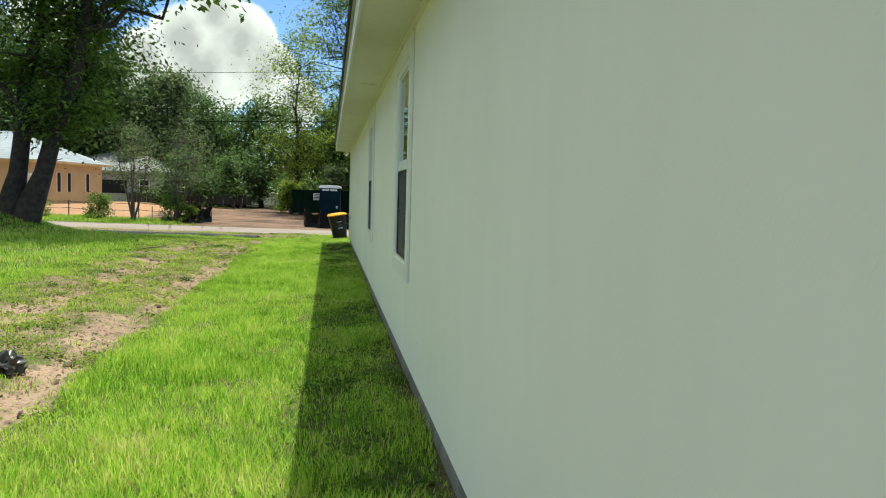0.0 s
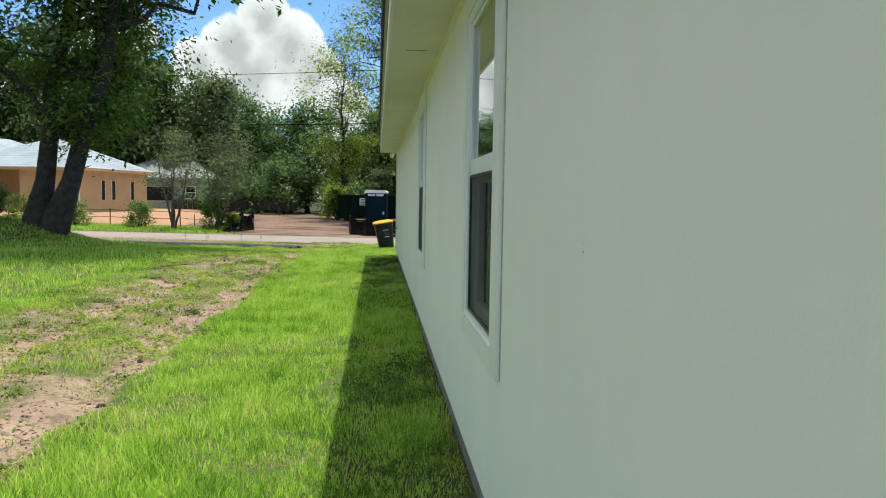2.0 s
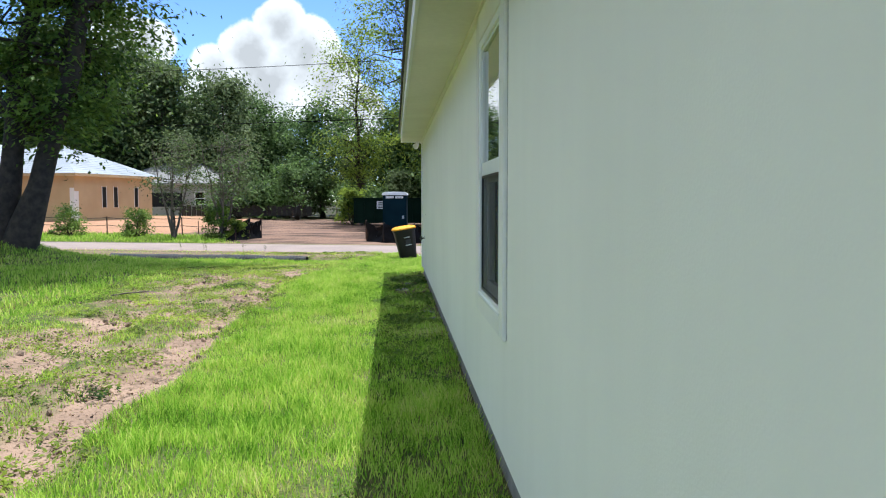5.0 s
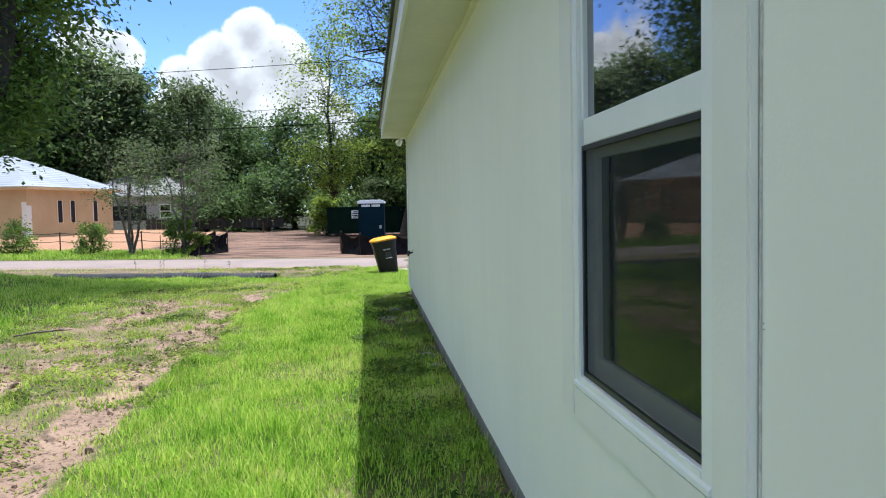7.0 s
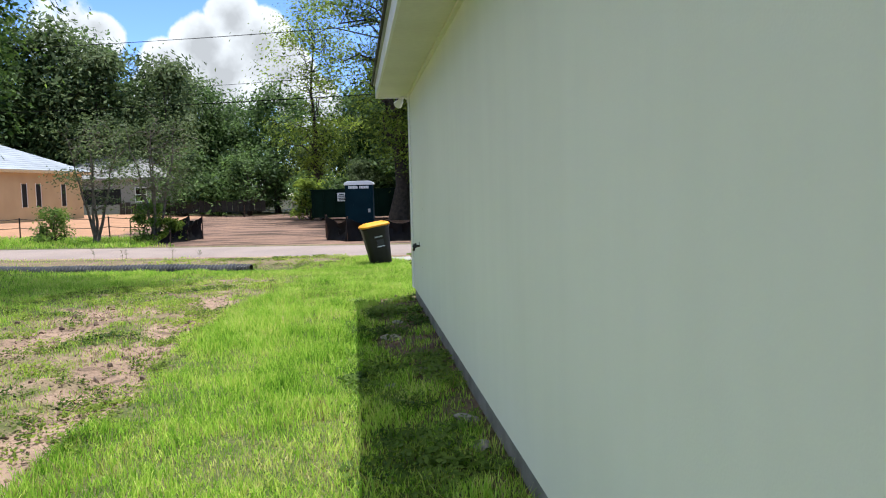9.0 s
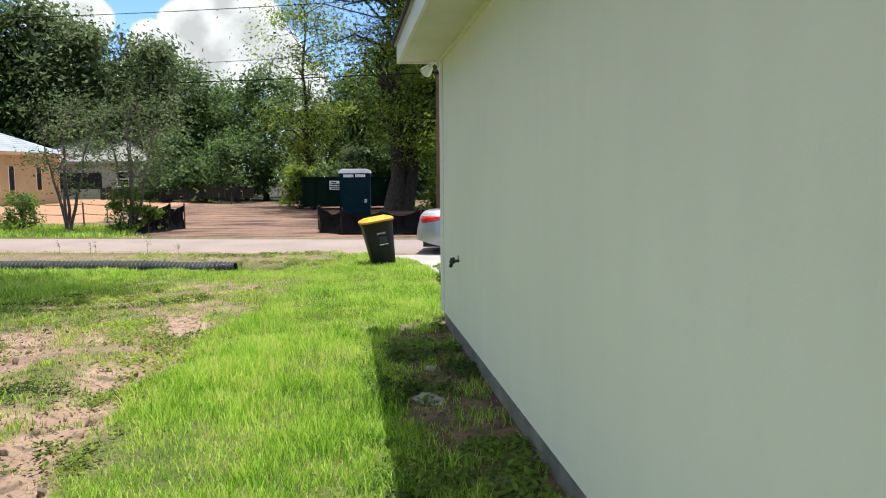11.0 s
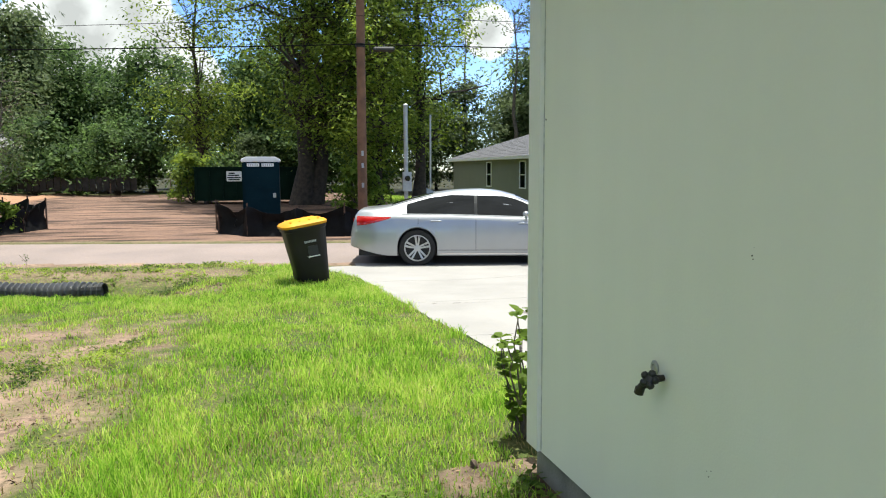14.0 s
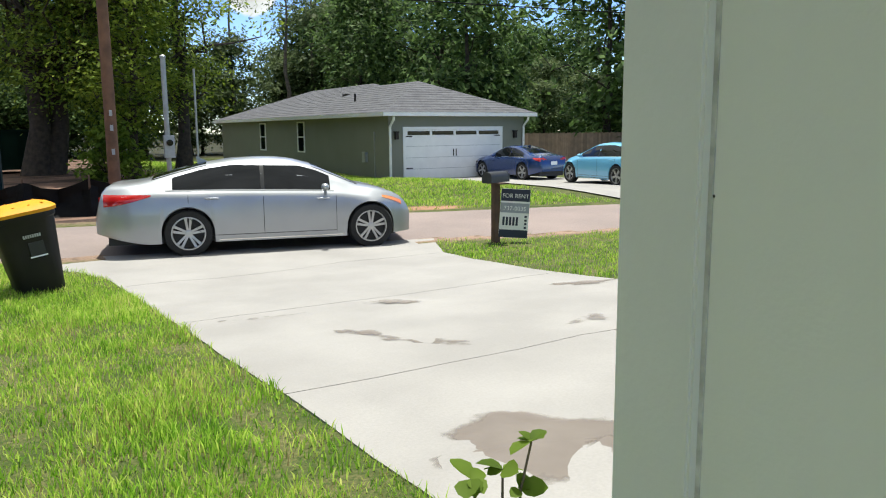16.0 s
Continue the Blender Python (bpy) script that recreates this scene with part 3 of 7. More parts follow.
def build_road():
    us = np.concatenate([np.arange(-300, -40, 20.0), np.arange(-40, 40, 0.5), np.arange(40, 301, 20.0)])
    vs = np.linspace(-0.05, 4.45, 10)
    U, V = np.meshgrid(us, vs)
    wob = 0.10 * np.sin(U * 1.1) + 0.07 * np.sin(U * 2.9 + 1)
    Vw = V + wob * ((V < 0.1) | (V > 4.3))
    X = U / 1.033 + Vw * 0.26 / 1.033
    Y = 30.0 - 0.26 * U / 1.033 + Vw / 1.033
    Z = height(X, Y) * 0 - 0.395 + 0.03 * (1 - ((V - 2.2) / 2.25) ** 2) - 0.05 * ((V < 0) | (V > 4.4))
    Z = Z - 0.22 * smooth01((Y - 33.0) / 10.0) * smooth01((X - 7.5) / 3.0)
    nx, ny = len(us), len(vs)
    i = (np.arange(ny - 1)[:, None] * nx + np.arange(nx - 1)[None]).ravel()
    me = mesh_np("road", np.stack([X.ravel(), Y.ravel(), Z.ravel()], 1), np.stack([i, i + 1, i + nx + 1, i + nx], 1))
    me.polygons.foreach_set("use_smooth", [True] * len(me.polygons))
    tagged(link_mesh("road", me, ASPHALT), "narrow worn pinkish asphalt street without kerbs", "road", kind="structure")


def drive_left(y):
    return float(np.interp(y, [18.1, 20.0, 23.5, 26.5, 27.6, 28.4, 29.2], [0.72, 0.76, 0.79, 0.74, 0.68, 0.45, -0.10]))


def drive_right(y):
    return float(np.interp(y, [18.1, 23.4, 26.0, 27.0, 28.9], [5.75, 5.40, 5.20, 5.30, 6.2]))


def build_drive():
    root = tagged(new("driveway"), "pale stained concrete driveway in jointed slabs, wet patches", "driveway", kind="structure")
    ends = [18.15, 21.6, 24.4, 27.0, 29.9]
    for y0, y1 in zip(ends, ends[1:]):
        bm = bmesh.new()
        g = 0.005
        n = 6
        rows = []
        for i in range(n + 1):
            y = y0 + g + (y1 - y0 - 2 * g) * i / n
            a, c = drive_left(y), drive_right(y)
            xa, xc = a, c
            row = []
            for q in range(9):
                x = xa + (xc - xa) * q / 8
                yy = min(y, 30.0 - 0.26 * x - 0.02) if y1 > 29 else y
                z = float(height(x, yy)) + 0.012 - 0.02 * max(0.0, (yy - 27.5) / 2.0)
                row.append(bm.verts.new((x, yy, max(z, -0.405))))
            rows.append(row)
        for r0, r1 in zip(rows, rows[1:]):
            for q in range(8):
                bm.faces.new((r0[q], r0[q + 1], r1[q + 1], r1[q]))
        ex = bmesh.ops.extrude_face_region(bm, geom=list(bm.faces))
        bmesh.ops.translate(bm, verts=[e for e in ex["geom"] if isinstance(e, bmesh.types.BMVert)], vec=(0, 0, -0.1))
        part("slab", bm, CONCRETE, root)


build_ground()
build_road()
build_drive()

# ---- the white house walked along ----
WALL_END = 18.09
SOFFIT_Z = 2.56
WINDOWS = ((2.65, 3.47), (7.24, 8.07))


def build_house():
    root = tagged(new("white_house"), "single-storey white stucco house with dark shingled roof", "house", kind="structure")
    y0 = -9.0
    holes = [(a - 0.05, b + 0.05, 0.86, 2.37) for a, b in WINDOWS]
    w = cut_wall("wall_west", 0.0, 0.16, y0, WALL_END, 0.17, 2.60, holes, STUCCO)
    w.parent = root
    for name, b in (("wall_north", (0.16, 0.95, WALL_END - 0.16, WALL_END, 0.17, 2.60)), ("wall_north_garage", (0.95, 9.0, 17.7, 17.86, 0.17, 2.60)),
                    ("wall_return", (0.79, 0.95, 17.86, WALL_END - 0.16, 0.17, 2.60)),
                    ("wall_east", (8.84, 9.0, y0 + 0.16, 17.7, 0.17, 2.60)), ("wall_south", (0.16, 9.0, y0, y0 + 0.16, 0.17, 2.60))):
        part(name, box(*b), STUCCO, root)
    part("foundation", prism([(0.02, y0 + 0.02), (8.98, y0 + 0.02), (8.98, 17.84), (0.93, 17.84), (0.93, WALL_END - 0.02), (0.02, WALL_END - 0.02)], "z", -0.35, 0.17), SLAB, root,
         "dark damp concrete slab edge")
    part("inner_floor", box(0.16, 8.84, y0 + 0.16, 17.7, 0.172, 0.19), CONCRETE, root)
    part("inner_ceiling", box(0.16, 8.84, y0 + 0.16, 17.7, 2.50, 2.52), WHITE_PAINT, root)
    # corner board, proud of the stucco
    part("corner_board", prism([(-0.019, WALL_END - 0.115), (0.004, WALL_END - 0.115), (0.004, WALL_END - 0.004), (0.09, WALL_END - 0.004), (0.09, WALL_END + 0.016), (-0.019, WALL_END + 0.016)], "z", 0.17, 2.555),
         TRIM_PAINT, root, bevel=0.004)
    # thin strip paints the shade line along the corner board's edge
    part("shade_stain", box(-0.0035, -0.0005, WALL_END - 0.121, WALL_END - 0.1152, 0.18, 2.53), SHADE_STAIN, root, "grey line of painted shade and stain at the trim edge")
    # eave: soffit, fascia, drip edge, roof planes
    ov, ye, ys = 0.385, WALL_END + 0.15, y0 - 0.4
    part("soffit", box(-ov, 0.0, ys, ye, SOFFIT_Z, SOFFIT_Z + 0.015), SOFFIT, root)
    part("soffit_front", box(0.0, 9.4, WALL_END + 0.001, ye, SOFFIT_Z, SOFFIT_Z + 0.015), SOFFIT, root)
    part("soffit_strip", box(-0.03, -0.001, ys, WALL_END, SOFFIT_Z - 0.022, SOFFIT_Z - 0.001), TRIM_PAINT, root)
    part("fascia", box(-ov - 0.022, -ov, ys, ye + 0.022, SOFFIT_Z - 0.015, SOFFIT_Z + 0.15), WHITE_PAINT, root)
    part("fascia", box(-ov, 9.4, ye, ye + 0.022, SOFFIT_Z - 0.015, SOFFIT_Z + 0.15), WHITE_PAINT, root)
    part("drip_edge", box(-ov - 0.045, -ov + 0.05, ys, ye + 0.05, SOFFIT_Z + 0.151, SOFFIT_Z + 0.165), GREY_METAL, root)
    bm = bmesh.new()
    z0, mid = SOFFIT_Z + 0.166, 4.5
    top = z0 + (mid + ov + 0.07) * 0.36
    a = [bm.verts.new(p) for p in ((-ov - 0.07, ys, z0), (9.45, ys, z0), (9.45, ye + 0.07, z0), (-ov - 0.07, ye + 0.07, z0), (mid, ys + 4.9, top), (mid, ye - 4.8, top))]
    for q in ((0, 1, 4), (1, 2, 5, 4), (2, 3, 5), (3, 0, 4, 5)):
        bm.faces.new([a[i] for i in q])
    ex = bmesh.ops.extrude_face_region(bm, geom=list(bm.faces))
    bmesh.ops.translate(bm, verts=[e for e in ex["geom"] if isinstance(e, bmesh.types.BMVert)], vec=(0, 0, 0.018))
    part("roof", bm, SHINGLE_DARK, root, "dark grey asphalt shingle roof")
    part("soffit_slot", box(-0.27, -0.11, 5.40, 5.412, SOFFIT_Z - 0.002, SOFFIT_Z + 0.004), RUST_DARK, root)
    # raised stucco bands round the windows
    for a, b in WINDOWS:
        t = -0.022
        for q in ((t, 0.0, a - 0.185, a - 0.05, 0.76, 2.535), (t, 0.0, b + 0.05, b + 0.19, 0.76, 2.535), (t, 0.0, a - 0.05, b + 0.05, 0.76, 0.86), (t, 0.0, a - 0.05, b + 0.05, 2.37, 2.535)):
            part("window_band", box(*q), TRIM_PAINT, root, bevel=0.005)
        # thin strip paints the shade and stain line beside the band
        part("shade_stain", box(-0.0035, -0.0005, a - 0.191, a - 0.1852, 0.77, 2.53), SHADE_STAIN, root, "grey line of painted shade and stain at the trim edge")


def build_window(index, a, b):
    root = thing("window_%d" % index, pose(-0.018, (a + b) / 2, 0.86), "white vinyl single-hung window with dark screen below", "window", kind="structure")
    h = (b - a) / 2
    # local: y along the wall, z from the sill, x into the house
    fr = bmesh.new()
    for q in ((0.0, 0.08, -h - 0.05, -h, 0.0, 1.51), (0.0, 0.08, h, h + 0.05, 0.0, 1.51), (0.0, 0.08, -h, h, 0.0, 0.035), (0.0, 0.08, -h, h, 1.465, 1.51)):
        box(*q, fr)
    frame_part = part("window_frame", fr, VINYL, root, bevel=0.003)
    part("sill_lip", prism([(-0.006, 0.0), (0.0, 0.0), (0.0, 0.018), (-0.006, 0.012)], "y", -h - 0.045, h + 0.045), VINYL, root)
    up = bmesh.new()
    for q in ((0.012, 0.045, -h, -h + 0.022, 0.79, 1.465), (0.012, 0.045, h - 0.022, h, 0.79, 1.465), (0.012, 0.045, -h + 0.022, h - 0.022, 0.715, 0.79), (0.012, 0.045, -h + 0.022, h - 0.022, 1.445, 1.465)):
        box(*q, up)
    part("upper_sash", up, VINYL, root, bevel=0.002)
    part("pane", box(0.026, 0.032, -h + 0.02, h - 0.02, 0.785, 1.45), MIRROR_PANE, root, "glass pane mirroring the sky")
    lo = bmesh.new()
    for q in ((0.046, 0.075, -h, -h + 0.045, 0.035, 0.715), (0.046, 0.075, h - 0.045, h, 0.035, 0.715), (0.046, 0.075, -h + 0.045, h - 0.045, 0.035, 0.095), (0.046, 0.075, -h + 0.045, h - 0.045, 0.675, 0.715)):
        box(*q, lo)
    part("lower_sash", lo, VINYL, root)
    part("pane", box(0.058, 0.063, -h + 0.04, h - 0.04, 0.09, 0.68), MIRROR_PANE, root)
    part("screen", box(0.016, 0.0175, -h + 0.008, h - 0.008, 0.04, 0.715), SCREEN_MESH, root, "dark insect screen")
    sf = bmesh.new()
    for q in ((0.012, 0.022, -h + 0.0, -h + 0.014, 0.036, 0.714), (0.012, 0.022, h - 0.014, h, 0.036, 0.714), (0.012, 0.022, -h + 0.014, h - 0.014, 0.036, 0.05), (0.012, 0.022, -h + 0.014, h - 0.014, 0.70, 0.714)):
        box(*q, sf)
    part("screen_frame", sf, BLACK_PLASTIC, root)
    return frame_part


def screen_material():
    m = bpy.data.materials.new("see-through dark screen")
    m.use_nodes = True
    nt = m.node_tree
    b = nt.nodes["Principled BSDF"]
    b.inputs["Base Color"].default_value = (0.009, 0.013, 0.015, 1)
    b.inputs["Roughness"].default_value = 0.6
    b.inputs["Specular IOR Level"].default_value = 0.2
    b.inputs["Alpha"].default_value = 0.36
    return m


SCREEN_MESH = screen_material()
build_house()
for k, (wa, wb) in enumerate(WINDOWS):
    build_window(k + 1, wa, wb)

# ---- trees and shrubs ----


def leaf_mesh(name, centres, normals, size, rng):
    """Pointed leaves (rhombs) at centres, facing about normals."""
    n = len(centres)
    nrm = normals / np.maximum(np.linalg.norm(normals, axis=1, keepdims=True), 1e-6)
    ref = rng.normal(size=(n, 3))
    u = np.cross(nrm, ref)
    u /= np.maximum(np.linalg.norm(u, axis=1, keepdims=True), 1e-6)
    w = np.cross(nrm, u)
    s = (size * rng.uniform(0.6, 1.3, n))[:, None]
    v = np.empty((n, 4, 3))
    v[:, 0], v[:, 1], v[:, 2], v[:, 3] = centres - u * s, centres + w * s * 0.45 - nrm * s * 0.1, centres + u * s, centres - w * s * 0.45 - nrm * s * 0.1
    return mesh_np(name, v.reshape(-1, 3), np.arange(n * 4).reshape(n, 4))


def crown_points(rng, clumps, per, spread):
    """Leaf places gathered in clumps, each an (x, y, z) with its own flattened cloud."""
    pts, nrm = [], []
    for c in clumps:
        k = max(3, int(per * rng.uniform(0.6, 1.4)))
        sp = spread * rng.uniform(0.6, 1.35)
        d = rng.normal(size=(k, 3)) * np.array([sp, sp, sp * 0.6])
        pts.append(np.asarray(c) + d)
        nn = d * 0.8 + rng.normal(size=(k, 3)) * sp * 0.8
        nn[:, 2] = np.abs(nn[:, 2]) + sp * 0.7
        nrm.append(nn)
    return np.concatenate(pts), np.concatenate(nrm)


def limb(rng, start, end, r0, r1, bend=0.12, n=6):
    a, b = np.asarray(start, float), np.asarray(end, float)
    L = np.linalg.norm(b - a)
    pts = [a + (b - a) * i / n + (rng.normal(size=3) * bend * L * 0.25 if 0 < i < n else 0) for i in range(n + 1)]
    return [tuple(p) for p in pts], [r0 + (r1 - r0) * i / n for i in range(n + 1)]


def make_tree(name, m, h, trunk_r, crown_w, crown_lo, seed, leafmat, bark, label, n_clumps=90, per=60, leaf=0.2, spread=0.7,
              trunks=((0, 0, 0, 0),), category="tree", group="", reach=0.6, shape=1.0, shift=0.0):
    """A tree: tapered trunks with limbs reaching into a crown of leaf clumps. trunks: (foot x, y, top x, y)."""
    rng = np.random.default_rng(seed)
    root = thing(name, m, label, category, group)
    wood = bmesh.new()
    clumps = []
    cz = (crown_lo + h) / 2
    tops = []
    for fx, fy, tx, ty in trunks:
        top = (tx, ty, h * 0.86)
        n = 9
        pts, rad = [], []
        for i in range(n + 1):
            f = i / n
            e = f ** 0.85
            pts.append((fx + (tx - fx) * e + rng.normal() * 0.04 * h * 0.15 * (0 < i), fy + (ty - fy) * e + rng.normal() * 0.04 * h * 0.15 * (0 < i), -0.15 + (top[2] + 0.15) * f))
            rad.append(trunk_r * (1.0 - 0.88 * f) * (1.5 if i == 0 else 1.0))
        tube(pts, rad, 10, wood)
        tops.append((pts, rad))
    while len(clumps) < n_clumps:
        a, u = rng.uniform(0, 2 * math.pi), rng.uniform(-1, 1)
        rr = rng.uniform(0.08 if leaf < 0.15 else 0.35, 1.0) ** 0.6
        w = math.sqrt(max(0.0, 1 - abs(u) ** (2 * shape))) * crown_w
        lump = 0.8 + 0.3 * math.sin(3 * a + seed) + 0.15 * math.sin(5 * a + u * 4)
        x, y, z = w * rr * lump * math.cos(a), w * rr * lump * math.sin(a), cz + u * (h - crown_lo) / 2
        clumps.append((x + tops[0][0][5][0] * 0.5 + shift, y + tops[0][0][5][1] * 0.5, z))
    for c in clumps[:: max(1, int(1 / reach))]:
        pts, rad = tops[int(rng.integers(len(tops)))]
        i = int(np.clip(np.searchsorted([p[2] for p in pts], c[2] - 0.25 * (h - crown_lo) * rng.uniform(0.3, 1.0)), 2, len(pts) - 2))
        lp, lr = limb(rng, pts[i], c, rad[i] * 0.45, 0.012, 0.35, 5)
        tube(lp, lr, 5, wood, cap=False)
    part("trunk", wood, bark, root, smooth=True)
    p, nrm = crown_points(rng, clumps, per, spread)
    link_mesh("crown", leaf_mesh("crown", p, nrm, leaf, rng), leafmat, root)
    return root


def gz(x, y):
    return float(height(x, y))


def at_ground(x, y, rz=0.0, dz=0.0):
    return pose(x, y, gz(x, y) + dz, 0, 0, rz)


def build_trees():
    # the tall twin-stemmed tree by the street
    t = make_tree("tree", at_ground(-11.3, 25.5), 17.0, 0.33, 3.8, 2.9, 3, LEAF, BARK, "tall dark twin-trunked broadleaf tree by the street", 250, 200, 0.095, 0.60,
                  trunks=((-0.30, 0.0, 1.6, 0.6), (0.30, -0.1, 4.2, -0.6)), reach=0.5, shift=0.9)
    # its high crown spreads over the lawn
    rng = np.random.default_rng(77)
    wood, clumps = bmesh.new(), []
    for k in range(200):
        a, r = rng.uniform(0, 2 * math.pi), 6.3 * math.sqrt(rng.uniform(0.02, 1.0))
        clumps.append((1.3 + r * math.cos(a), -2.4 + r * math.sin(a), rng.uniform(9.8, 16.0 - 0.35 * r)))
        if k % 6 == 0:
            pts, rad = limb(rng, (1.8, 0.0, 8.5), clumps[-1], 0.10, 0.012, 0.3, 5)
            tube(pts, rad, 5, wood, cap=False)
    # one long low bough with leaves along its tip
    pts, rad = limb(rng, (1.7, -0.2, 5.6), (6.6, -1.2, 8.0), 0.12, 0.03, 0.22, 7)
    tube(pts, rad, 6, wood, cap=False)
    clumps += [tuple(np.asarray(q) + rng.normal(size=3) * 0.2) for q in pts[7:]]
    part("upper_limbs", wood, BARK, t, smooth=True)
    p, nrm = crown_points(rng, clumps, 200, 0.85)
    link_mesh("upper_crown", leaf_mesh("upper_crown", p, nrm, 0.17, rng), LEAF, t)
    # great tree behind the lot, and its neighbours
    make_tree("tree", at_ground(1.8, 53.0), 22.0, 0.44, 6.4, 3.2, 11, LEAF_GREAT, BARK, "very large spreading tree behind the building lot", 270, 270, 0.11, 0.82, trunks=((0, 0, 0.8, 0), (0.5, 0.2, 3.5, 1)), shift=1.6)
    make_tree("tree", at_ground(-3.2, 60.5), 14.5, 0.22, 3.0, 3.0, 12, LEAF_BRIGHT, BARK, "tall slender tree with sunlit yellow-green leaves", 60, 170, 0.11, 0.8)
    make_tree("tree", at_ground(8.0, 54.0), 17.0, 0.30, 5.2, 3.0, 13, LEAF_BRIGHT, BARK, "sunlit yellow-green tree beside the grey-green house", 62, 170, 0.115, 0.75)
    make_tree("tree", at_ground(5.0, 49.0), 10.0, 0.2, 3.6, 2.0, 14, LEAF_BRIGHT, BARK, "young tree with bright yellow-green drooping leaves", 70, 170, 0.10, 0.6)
    # far forest: four kinds, repeated
    kinds = []
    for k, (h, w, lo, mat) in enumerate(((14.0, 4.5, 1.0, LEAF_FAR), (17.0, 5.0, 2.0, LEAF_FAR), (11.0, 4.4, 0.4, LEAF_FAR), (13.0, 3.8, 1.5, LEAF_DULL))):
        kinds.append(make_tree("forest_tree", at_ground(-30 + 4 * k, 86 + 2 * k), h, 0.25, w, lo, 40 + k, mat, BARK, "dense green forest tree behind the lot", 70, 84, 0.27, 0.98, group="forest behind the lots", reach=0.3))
    rng = np.random.default_rng(8)
    spots = []
    for x in np.arange(-74, 62, 4.0):
        spots.append((x + rng.uniform(-1.5, 1.5), 79 + rng.uniform(-3, 3) + 0.0006 * x * x, 0))
        spots.append((x + 2.5 + rng.uniform(-1.5, 1.5), 88 + rng.uniform(-3, 3), 1))
        spots.append((x + rng.uniform(-2, 2), 74.5 + rng.uniform(-1.5, 1.5), 2))
        spots.append((x + 2 + rng.uniform(-1, 1), 76.5 + rng.uniform(-1, 1), 2))
    for x, y, row in spots:
        if 11 < x < 27 and y < 77:
            continue
        if -26 < x < -14.0 and y < 76:
            continue
        k = int(rng.integers(3)) if row != 2 else int(rng.choice([2, 3]))
        if 6 < x < 34 and row != 2:
            k = 3
        s = rng.uniform(0.82, 1.12) * (0.55 if row == 2 else 1.0) * (0.88 if -28 < x < -15 else 0.72 if -15 <= x < 0 else 1.0)
        if 13 < x < 24.5 and row != 2:
            s *= 0.62
        c = copy_thing(kinds[k], pose(x, y, gz(x, y), 0, 0, rng.uniform(0, 360)))
        c.scale = (s * rng.uniform(0.9, 1.15), s * rng.uniform(0.9, 1.15), s * rng.uniform(0.88, 1.1))
    # the tall ones that stand above the rest
    for x, y, k, s in ((-34.0, 82.0, 3, 1.40), (-30.5, 79.0, 1, 0.98), (-26.5, 79.5, 3, 1.22), (-22.8, 78.5, 3, 1.06), (-19.8, 83.0, 1, 0.80), (-17.0, 78.5, 3, 0.98), (-13.6, 81.0, 0, 0.80)):
        copy_thing(kinds[k], pose(x, y, gz(x, y), 0, 0, rng.uniform(0, 360))).scale = (s * 0.85, s * 0.85, s)
    # bare snags hung with grey moss above the wood
    for x, y, h, sd in ((22.0, 77.0, 17.5, 61), (25.5, 80.0, 18.5, 62), (19.0, 82.0, 16.5, 63)):
        make_tree("moss_hung_tree", at_ground(x, y), h, 0.24, 2.3, h * 0.55, sd, LEAF_DULL, BARK_PALE, "tall half-bare tree hung with grey moss", 26, 40, 0.15, 0.45, category="tree", group="moss-hung trees")
    # flanks, seen in the panes and past the houses
    for x, y, s in ((-34, 40, 1.0), (-30, 28, 1.1), (-36, 18, 1.2), (-33, 6, 1.0), (-38, -6, 1.1), (-31, 48, 0.9), (-40, 60, 1.1), (-33, -18, 1.0), (28, 60, 1.0), (33, 52, 1.1), (36, 44, 1.0), (31, 68, 1.1),
                    (26, 72, 0.8), (40, 36, 1.1), (-26, 12, 0.8), (-27, 22, 0.75)):
        copy_thing(kinds[int(rng.integers(2))], pose(x, y, gz(x, y), 0, 0, rng.uniform(0, 360))).scale = (s, s, s)
    # thin crape-myrtles on the far verge
    for x, y, h, w, sd in ((-11.1, 40.6, 5.0, 2.4, 21), (-8.7, 40.2, 5.5, 2.6, 22)):
        make_tree("crape_myrtle", at_ground(x, y), h, 0.07, w, 1.6, sd, LEAF_DULL, BARK_PALE, "thin multi-stemmed tree with sparse dull leaves", 52, 52, 0.07, 0.42, category="small tree", group="verge trees",
                  trunks=((0, 0, 0.9, 0.3), (0.1, 0, -1.0, 0.2), (-0.08, 0.05, 0.2, -0.7), (0.05, 0.1, -0.4, 0.9)))
    # bushes
    for x, y, r, sd in ((-13.3, 41.8, 0.80, 1), (-9.0, 40.4, 0.85, 2), (-17.2, 43.6, 0.9, 3), (-8.0, 40.0, 0.5, 6), (-12.9, 25.2, 0.7, 4), (-14.2, 25.8, 0.8, 5), (-20.5, 44.4, 0.9, 7)):
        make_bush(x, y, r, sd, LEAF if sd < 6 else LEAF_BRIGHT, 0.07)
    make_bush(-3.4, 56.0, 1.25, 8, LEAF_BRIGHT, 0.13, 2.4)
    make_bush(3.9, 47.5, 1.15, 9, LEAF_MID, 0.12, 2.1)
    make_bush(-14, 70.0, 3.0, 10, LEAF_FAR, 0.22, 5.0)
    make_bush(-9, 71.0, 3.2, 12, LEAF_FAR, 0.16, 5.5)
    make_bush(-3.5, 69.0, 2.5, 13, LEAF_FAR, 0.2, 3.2)


